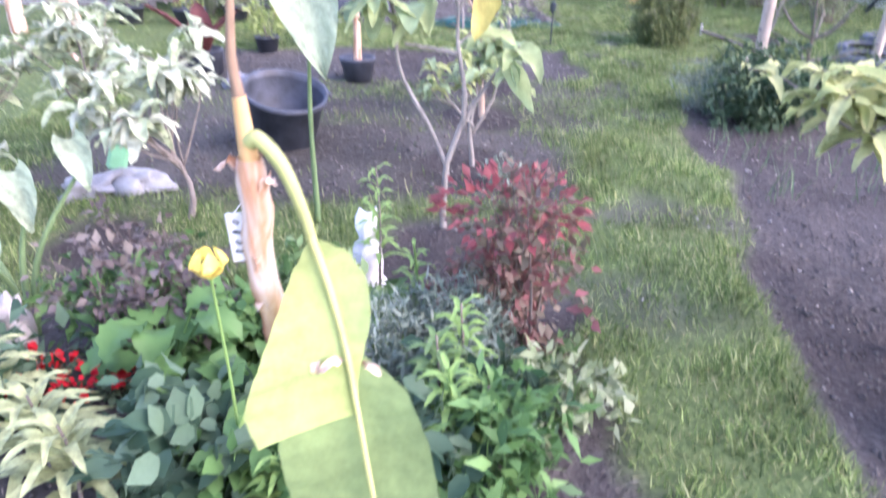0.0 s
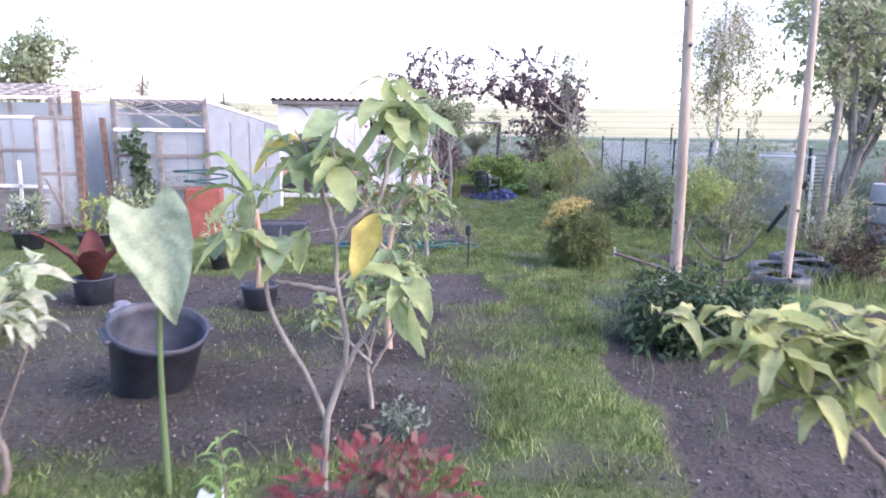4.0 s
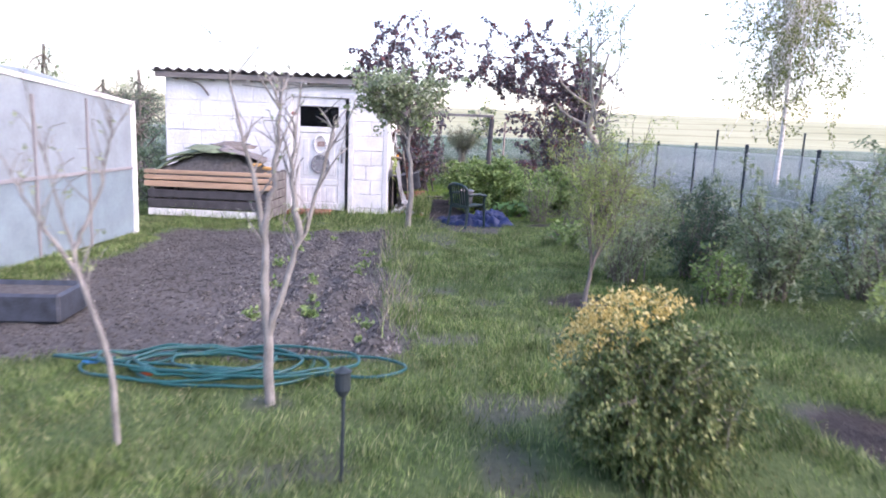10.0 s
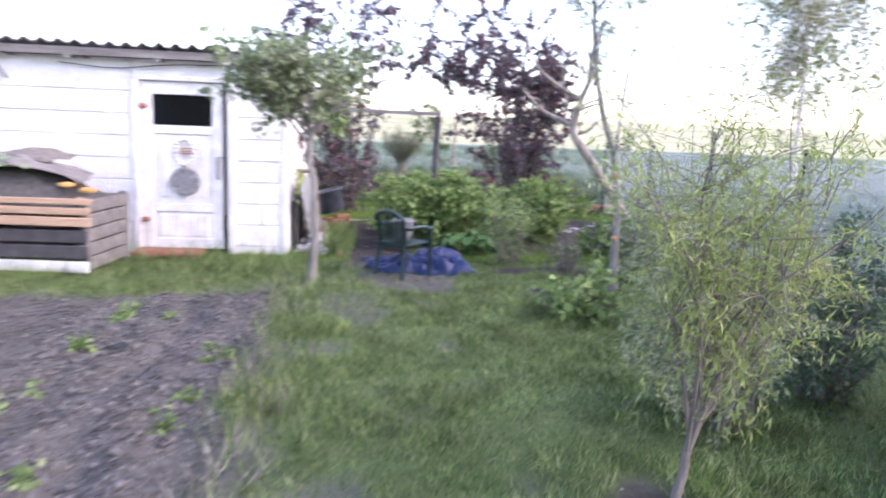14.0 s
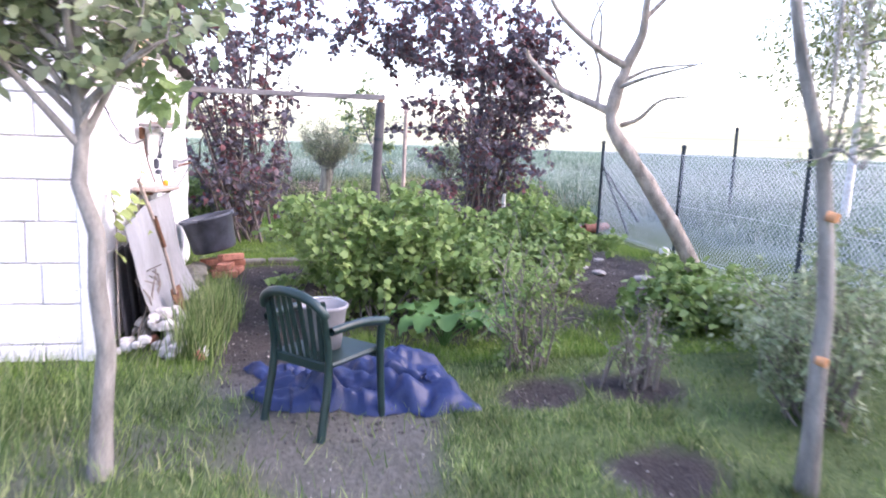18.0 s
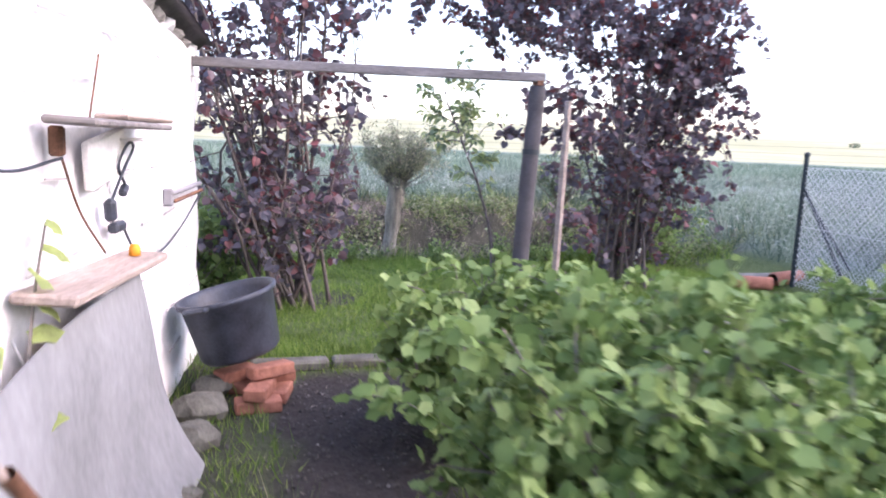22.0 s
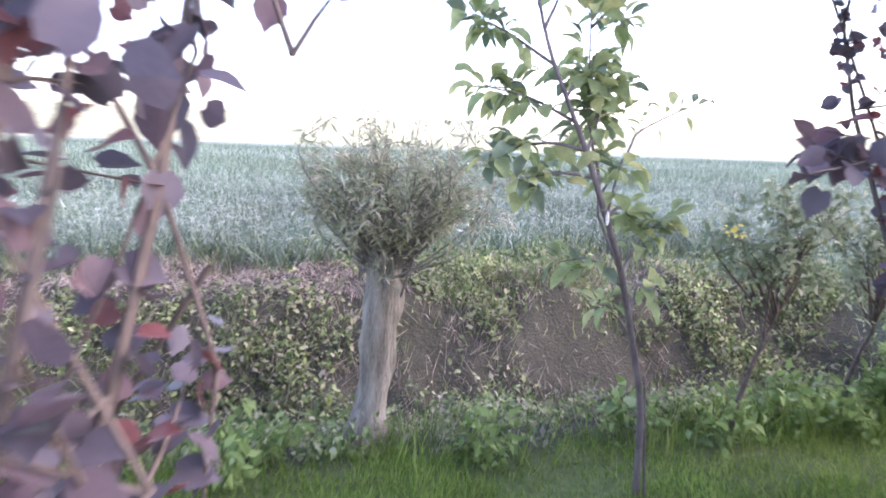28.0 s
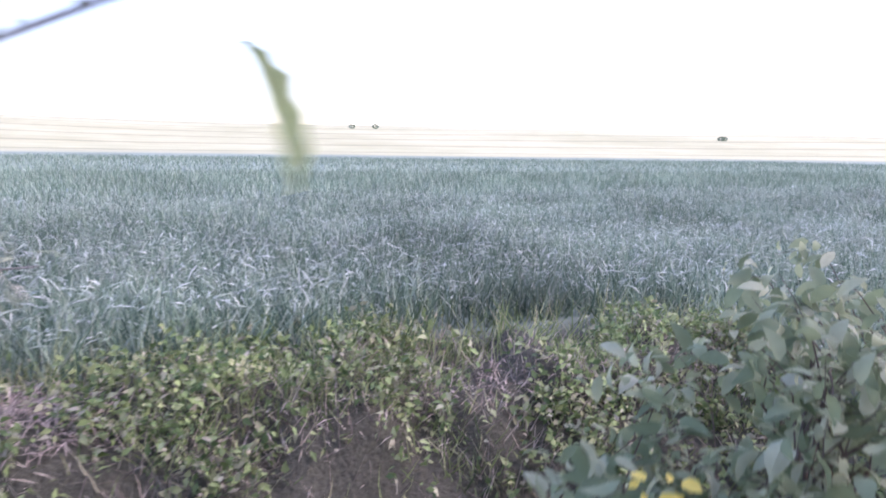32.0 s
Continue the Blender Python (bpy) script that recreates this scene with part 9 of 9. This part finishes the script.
# ---- right of the path ----
M_PEONY = mat("leaf_peony", (1, 1, 1), 0.5, vary=0.15, trans=0.22, island=[(0.028, 0.062, 0.032), (0.045, 0.085, 0.042), (0.075, 0.115, 0.06)])
shrub("peony_bush", at(2.72, 5.75), 0.1, 44, (0, 0, 0.3), (0.58, 0.46, 0.29), 3000, 0.085, M_PEONY, M_LEAF_DARK, "dark green peony bush at the bed's corner", "fold", 0.36, seed=111, r0=0.007, lo=0.15)
shrub("peony_bush", at(2.1, 1.75), 0.08, 26, (0, 0, 0.25), (0.36, 0.3, 0.22), 1000, 0.09, M_LEAF_DARK, M_LEAF_DARK, "dark leafy peony under the small trumpet tree", "flat", 0.34, seed=112, r0=0.007, lo=0.15)
shrub("lavender_bush", at(2.32, 6.1), 0.1, 50, (0, 0, 0.22), (0.3, 0.28, 0.2), 1800, 0.055, M_SILVER, M_SILVER, "blue-grey herb clump beside the peony", "flat", 0.14, seed=113, r0=0.004, lo=0.1, droop=-0.6)
x, y = scatter(190, 1.95, 3.4, 4.0, 5.6, lambda a, b: 0.2 + 0.8 * step(0.5, 0.75, vnoise(a, b, 0.3, 71)))
blades("onion_shoots", x, y, RNG.uniform(0.1, 0.3, len(x)), 0.006, mat("onion_green", (0.11, 0.18, 0.09), 0.5, vary=0.2, trans=0.2), "thin grey-green onion shoots in the bed", 0.25, "blade", category="onions")
x, y = scatter(240, 2.9, 4.3, 5.9, 6.7, lambda a, b: vnoise(a, b, 0.3, 72))
blades("iris_leaves", x, y, RNG.uniform(0.2, 0.42, len(x)), 0.026, mat("iris_green", (0.14, 0.24, 0.14), 0.5, vary=0.2, trans=0.25), "sword-shaped iris leaves in a clump", 0.2, "blade", category="iris")
x, y = scatter(1500, 4.0, 5.6, 7.1, 8.9, lambda a, b: 0.2 + 0.8 * vnoise(a, b, 0.3, 73))
blades("tall_grass", x, y, RNG.uniform(0.12, 0.32, len(x)), 0.009, M_GRASS, "long grass growing up round the old tyres", 0.3, "blade")
sp = thing("monkey_puzzle", at(3.46, 6.84), "young conifer with thick spiny arms", "tree")
C0 = [((0, 0, -0.02), (0.0, 0, 0.3), (-0.03, -0.03, 0.6), (-0.08, -0.09, 0.86))]
for dx, dy, z, z2 in ((-0.33, 0.03, 0.5, 0.78), (-0.26, 0.28, 0.4, 0.51), (0.36, 0.05, 0.5, 0.8), (0.12, -0.3, 0.5, 0.74), (0.2, 0.3, 0.45, 0.7), (-0.2, -0.32, 0.38, 0.52), (0.42, -0.1, 0.3, 0.42), (-0.42, -0.05, 0.24, 0.3), (0.1, 0.42, 0.25, 0.34), (0.3, -0.34, 0.2, 0.26)):
    C0.append(((0, 0, z), (dx * 0.5, dy * 0.5, z + (z2 - z) * 0.3), (dx, dy, z2)))
ls = [(curve_pts(c, 12), np.linspace(0.015, 0.011, 12)) for c in C0]
M_CONIFER = mat("conifer_needle", (1, 1, 1), 0.5, vary=0.15, trans=0.15, island=[(0.06, 0.095, 0.05), (0.10, 0.14, 0.075), (0.17, 0.20, 0.12)])
for k, l_ in enumerate(ls):
    v, f = tubes([l_], 6)
    obj("trunk" if k == 0 else "arm", v, f, M_BARK, sp, smooth=True)
rng = np.random.default_rng(121)
P, D = along(ls, 6500, 0.1, 1.0, rng)
dd = unit(np.cross(D, rng.normal(size=D.shape)) * 0.8 + D)
v, f = leaves(P, dd, rng.normal(size=P.shape), rng.uniform(0.022, 0.036, len(P)), 0.008, "flat")
tagged(obj("spine_cover", v, f, M_CONIFER, sp, "stiff grey-green spines"), kind="stuff")
for k, (x, y, z, rx, rz) in enumerate(((4.5, 7.62, 0.09, 0, 0), (4.75, 8.15, 0.09, 3, 0), (5.35, 8.75, 0.09, 0, 0), (5.2, 8.2, 0.09, 4, 30))):
    ty = thing("rubber_ring_edging", (x, y, gz(x, y) + z), "worn black car tyre lying as an edging", "tyre", "old tyres")
    ty.matrix_basis = pose(x, y, gz(x, y) + z, rx, 0, rz)
    part("casing", lathe([(0.19, -0.07), (0.24, -0.09), (0.3, -0.075), (0.315, -0.03), (0.315, 0.03), (0.3, 0.075), (0.24, 0.09), (0.19, 0.07), (0.2, 0.05), (0.27, 0.06), (0.285, 0.0), (0.27, -0.06), (0.2, -0.05), (0.19, -0.07)], 32), M_BLACK, ty, smooth=True)
shrub("dark_bush", at(5.6, 7.85), 0.1, 26, (0, 0, 0.4), (0.42, 0.36, 0.32), 1500, 0.05, mat("dark_red_leaf", (1, 1, 1), 0.5, vary=0.15, trans=0.2, island=[(0.05, 0.03, 0.03), (0.08, 0.05, 0.04), (0.07, 0.09, 0.05)]), M_BARK_DARK, "dark reddish small bush by the tyres", "fold", 0.55, seed=114, r0=0.008)
bg = thing("bag_white", at(8.4, 13.0), "small white bag lying in the far grass", "bag")
part("bag", lump((0.4, 0.25, 0.16), 66, (0, 0, 0.06)), M_PAINT, bg)

# ---- along the ditch at the end ----
wp = thing("pollard_willow", at(3.5, 26.05), "short pollarded willow trunk with a bushy drooping head", "tree")
C = curve_pts([(-0.05, 0, -0.12), (0.02, 0, 0.12), (0.07, 0.02, 0.55), (0.1, 0.05, 1.02)], 16)
v, f = tubes([(C, np.interp(np.linspace(0, 1, 16), [0, 0.12, 0.5, 1], [0.2, 0.12, 0.09, 0.1]))], 16)
v = v + np.stack([vnoise(v[:, 2], v[:, 0] + v[:, 1], 0.08, 5) - 0.5, vnoise(v[:, 2], v[:, 0] - v[:, 1], 0.08, 6) - 0.5, np.zeros(len(v))], -1) * 0.05
obj("trunk", v, f, mat("furrowed_bark", (0.28, 0.25, 0.205), 0.95, scale=16, vary=0.6, bump=1.0, bump_scale=60, stretch=(1, 1, 0.2)), wp, smooth=True)
rng = np.random.default_rng(131)
tg_ = np.vstack([inside(150, (0.13, 0.03, 1.34), (0.5, 0.42, 0.3), rng, 0.75), inside(40, (0.2, 0.0, 1.42), (0.72, 0.5, 0.36), rng, 0.9)])
tw = twigs_to(tg_, np.tile(C[-2], (190, 1)) + rng.normal(size=(190, 3)) * 0.05, 0.14, 0.006, 0.0015, 8, rng)
v, f = tubes(tw, 4)
tagged(obj("branchwork", v, f, M_BARK_PALE, wp, smooth=True), kind="stuff")
P, D = along(tw, 7600, 0.42, 1.0, rng)
P += rng.normal(size=P.shape) * 0.02
foliage("crown", P, D, 0.06, mat("leaf_grey_willow", (1, 1, 1), 0.6, vary=0.15, trans=0.4, island=[(0.22, 0.26, 0.16), (0.35, 0.38, 0.23), (0.48, 0.48, 0.32), (0.60, 0.52, 0.40)]), wp, "flat", 0.17, 0.75, 0.25, rng=rng, label="narrow grey-green drooping leaves")
PB = np.array([4.63, 25.25, gz(4.63, 25.25)])
ps = thing("pear_sapling", tuple(PB), "slim pear sapling with rounded green leaves", "tree")
TR = curve_pts(np.array([(4.63, 25.25, -0.06), (4.53, 25.1, 0.45), (4.40, 24.99, 0.8), (4.27, 24.88, 1.09), (4.14, 24.77, 1.3), (4.05, 24.77, 1.52), (3.97, 24.76, 1.68), (3.89, 24.78, 1.88), (3.82, 24.82, 2.2)]) - PB, 30)
M_PEAR_BARK = mat("pear_bark", (0.17, 0.145, 0.145), 0.85, scale=22, vary=0.35, bump=0.5, bump_scale=60, stretch=(1, 1, 0.4))
v, f = tubes([(TR, np.interp(np.linspace(0, 1, 30), [0, 0.5, 1], [0.0165, 0.011, 0.0045]))], 10)
obj("trunk", v, f, M_PEAR_BARK, ps, smooth=True)
part("scar", lump((0.014, 0.012, 0.05), 12, tuple(np.array((4.137, 24.757, 1.3)) - PB), rough=0.1), M_PAINT, ps, "pale bare scar on the trunk")
v, f = tubes([(curve_pts(np.array([(4.66, 25.22, -0.05), (4.58, 25.14, 0.35), (4.5, 25.04, 0.62)]) - PB, 10), np.linspace(0.008, 0.004, 10))], 7)
obj("branch", v, f, M_PEAR_BARK, ps, smooth=True)
rng = np.random.default_rng(132)
# branch lines with the number of leaves on each
PEAR_BRANCHES = (
    ([(4.27, 24.88, 1.09), (4.2, 24.97, 1.32), (4.28, 25.0, 1.44), (4.345, 25.02, 1.54), (4.40, 25.08, 1.595), (4.462, 25.09, 1.632), (4.55, 25.07, 1.68), (4.64, 25.09, 1.712)], 0),
    ([(4.1, 24.77, 1.4), (4.13, 24.84, 1.47), (4.11, 24.88, 1.6), (4.09, 24.88, 1.85), (4.09, 24.9, 2.4)], 70),
    ([(4.046, 24.78, 1.53), (3.94, 24.82, 1.55), (3.82, 24.86, 1.53), (3.72, 24.9, 1.49)], 34),
    ([(4.08, 24.77, 1.44), (3.96, 24.8, 1.45), (3.84, 24.85, 1.42)], 28),
    ([(4.046, 24.78, 1.53), (4.12, 24.95, 1.55), (4.18, 25.05, 1.53)], 20),
    ([(4.0, 24.76, 1.62), (3.88, 24.88, 1.7), (3.74, 24.98, 1.74)], 44),
    ([(3.96, 24.76, 1.7), (4.06, 24.9, 1.78), (4.14, 24.98, 1.83)], 44),
    ([(3.92, 24.77, 1.8), (3.78, 24.9, 1.92), (3.68, 24.96, 1.97)], 36),
    ([(3.88, 24.78, 1.92), (3.98, 24.92, 2.05), (4.03, 25.0, 2.16)], 20),
    ([(4.09, 24.88, 1.95), (4.2, 24.98, 2.02), (4.3, 25.05, 2.0)], 26),
    ([(4.1, 24.88, 1.72), (4.2, 24.97, 1.78), (4.28, 25.04, 1.77)], 30),
    ([(4.14, 24.77, 1.3), (4.26, 24.9, 1.33), (4.36, 25.0, 1.28), (4.43, 25.05, 1.26)], 34),
    ([(4.27, 24.88, 1.09), (4.38, 24.95, 1.2), (4.45, 24.88, 1.3)], 32),
    ([(4.3, 24.9, 1.02), (4.2, 24.98, 1.12), (4.1, 25.05, 1.1)], 20),
    ([(4.36, 24.95, 0.9), (4.44, 25.05, 1.0), (4.5, 25.1, 0.97)], 16),
    ([(4.4, 24.99, 0.8), (4.32, 25.05, 0.92), (4.27, 25.1, 0.9)], 12),
    ([(4.05, 24.77, 1.52), (4.1, 24.81, 1.62), (4.15, 24.88, 1.7)], 22),
    ([(4.14, 24.77, 1.3), (4.19, 24.82, 1.42), (4.24, 24.88, 1.5)], 24),
    ([(4.1, 24.88, 1.62), (4.16, 24.9, 1.66), (4.24, 24.94, 1.66)], 14),
    ([(4.58, 25.14, 0.35), (4.52, 25.1, 0.43), (4.47, 25.08, 0.46)], 2),
)
PEAR = [mat("pear_leaf_green", (0.35, 0.43, 0.21), 0.5, scale=16, vary=0.3, trans=0.5, spec=0.15), mat("pear_leaf_dark", (0.19, 0.25, 0.16), 0.5, scale=16, vary=0.3, trans=0.35, spec=0.2), mat("pear_leaf_yellow", (0.52, 0.55, 0.26), 0.5, scale=16, vary=0.3, trans=0.5, spec=0.15)]


def pear_leaf(p, o, L, k):
    """One oval leaf on its short stalk, hanging over at the tip."""
    e = p + o * 0.45 * L
    line([p, (p + e) / 2 + np.array([0, 0, 0.003]), e], 0.0012, M_STALK, "leaf_stalk", ps, n=4, sides=4)
    big_leaf([e, e + o * L * 0.35 + (0, 0, 0.05 * L), e + o * L * 0.7, e + o * L - (0, 0, L * rng.uniform(0.08, 0.4))], L * rng.uniform(0.3, 0.37), rng.uniform(4, 26), PEAR[int(rng.choice(3, p=[0.5, 0.25, 0.25]))], ps, "leaf", 12, 3, 0.0015, k, up=(rng.normal() * 0.4, rng.normal() * 0.4, 1), base=0.45, tip=0.45)


for pts_, nl_ in PEAR_BRANCHES:
    c = curve_pts(np.array(pts_) - PB, 18)
    v, f = tubes([(c, np.linspace(0.0065, 0.002, 18))], 7)
    obj("branch", v, f, M_PEAR_BARK, ps, smooth=True)
    for k in range(nl_):
        # in whorls at the spurs, more towards the end
        u = min(17, max(4, int(5 + 12.5 * math.sqrt((k // 3 + 0.5) / max(1, nl_ / 3)))))
        p = c[u] + rng.normal(size=3) * 0.008
        w_ = p + PB
        q = np.clip(((w_[0] - 4.12) * 0.46 + (w_[1] - 24.4) * 0.37) / 0.348, 0, 1)
        a, el = rng.uniform(0, 6.283), rng.uniform(-0.8, 0.8)
        o = np.array([math.cos(a) * math.cos(el), math.sin(a) * math.cos(el), math.sin(el)])
        L = rng.uniform(0.06, 0.1)
        if math.hypot(w_[0] + o[0] * L - 4.12 - 0.46 * q, w_[1] + o[1] * L - 24.4 - 0.37 * q) < 0.2 and 1.35 < w_[2] < 1.9:
            continue
        pear_leaf(p, o, L, k)
# the leaves of the long bent twig
for k, (x, y, z, dx, dy, dz, L) in enumerate(((4.29, 25.0, 1.46, -0.8, 0.1, 0.3, 0.05), (4.31, 25.01, 1.49, 0.7, 0.1, 0.25, 0.045), (4.30, 25.0, 1.47, -0.5, -0.3, -0.3, 0.05), (4.33, 25.02, 1.52, -0.4, 0.4, 0.6, 0.04),
        (4.495, 25.08, 1.64, 0.1, -0.2, -0.9, 0.032), (4.5, 25.08, 1.655, -0.8, 0.0, 0.35, 0.042), (4.47, 25.09, 1.64, -0.9, 0.1, 0.2, 0.034), (4.53, 25.075, 1.675, -0.8, 0.1, 0.5, 0.05), (4.55, 25.07, 1.68, 0.0, 0.2, 0.9, 0.055),
        (4.58, 25.07, 1.69, 0.3, 0.1, 0.9, 0.04), (4.6, 25.08, 1.695, 0.3, -0.3, -0.8, 0.042), (4.64, 25.09, 1.712, 0.9, 0.1, 0.3, 0.062), (4.635, 25.09, 1.71, 0.5, 0.2, 0.8, 0.04), (4.56, 25.07, 1.685, 0.2, -0.5, 0.2, 0.03), (4.52, 25.08, 1.67, 0.4, 0.3, 0.7, 0.03))):
    pear_leaf(np.array((x, y, z)) - PB, unit(np.array((dx, dy, dz))), L * 1.35, k)
M_ROSE_GREY = mat("leaf_grey_rose", (1, 1, 1), 0.6, vary=0.15, trans=0.35, spec=0.15, island=[(0.16, 0.21, 0.125), (0.23, 0.29, 0.17), (0.33, 0.38, 0.24), (0.45, 0.48, 0.36)])
for x, y, k, sd, lb in ((5.46, 25.71, 1.0, 133, "wild rose shrub with grey-green leaflets on a dark forked stem"), (6.45, 26.0, 0.95, 134, "second rose shrub at the ditch")):
    tree("wild_rose", at(x, y), [(0, 0, 0), (0.05, 0.0, 0.3 * k), (0.11, -0.03, 0.52 * k), (0.17, -0.05, 0.72 * k)], 0.017, [((0.02, -0.06, 1.16 * k), (0.3, 0.26, 0.2)), ((0.4, -0.02, 1.26 * k), (0.26, 0.26, 0.26)), ((-0.12, -0.05, 1.06), (0.2, 0.2, 0.12))], 16, 120, 1150, 0.05, M_ROSE_GREY, M_BARK_DARK, lb, "long", 0.46, seed=sd, category="shrub", group="wild roses", fork=0.72, limb_r=0.5, twig_len=0.75, droop=0.25)
rng = np.random.default_rng(5)
P = inside(18, (0, 0, 0), (0.07, 0.06, 0.04), rng, 0.3)
yf = foliage("yellow_blossom", P, unit(P), 0.024, M_YEL, None, "round", 0.8, rng=rng)
yf.matrix_basis = pose(5.22, 25.5, 1.17)
tagged(yf, "cluster of yellow blossom on the shrub", "flower", kind="stuff")
for k in range(12):
    rr = random.Random(950 + k)
    x, y = rr.uniform(4.9, 7.5) if k > 2 else rr.uniform(2.6, 4.5), rr.uniform(25.6, 26.1)
    shrub("nettle_clump", at(x, y), 0.05, 12, (0, 0, 0.15), (0.16, 0.14, 0.13), 110, 0.07, M_LEAF_BUSH, M_LEAF_BUSH, "fresh green nettle clump at the lawn's end", "fold", 0.5, seed=960 + k, r0=0.004, category="plant", group="nettle clumps")
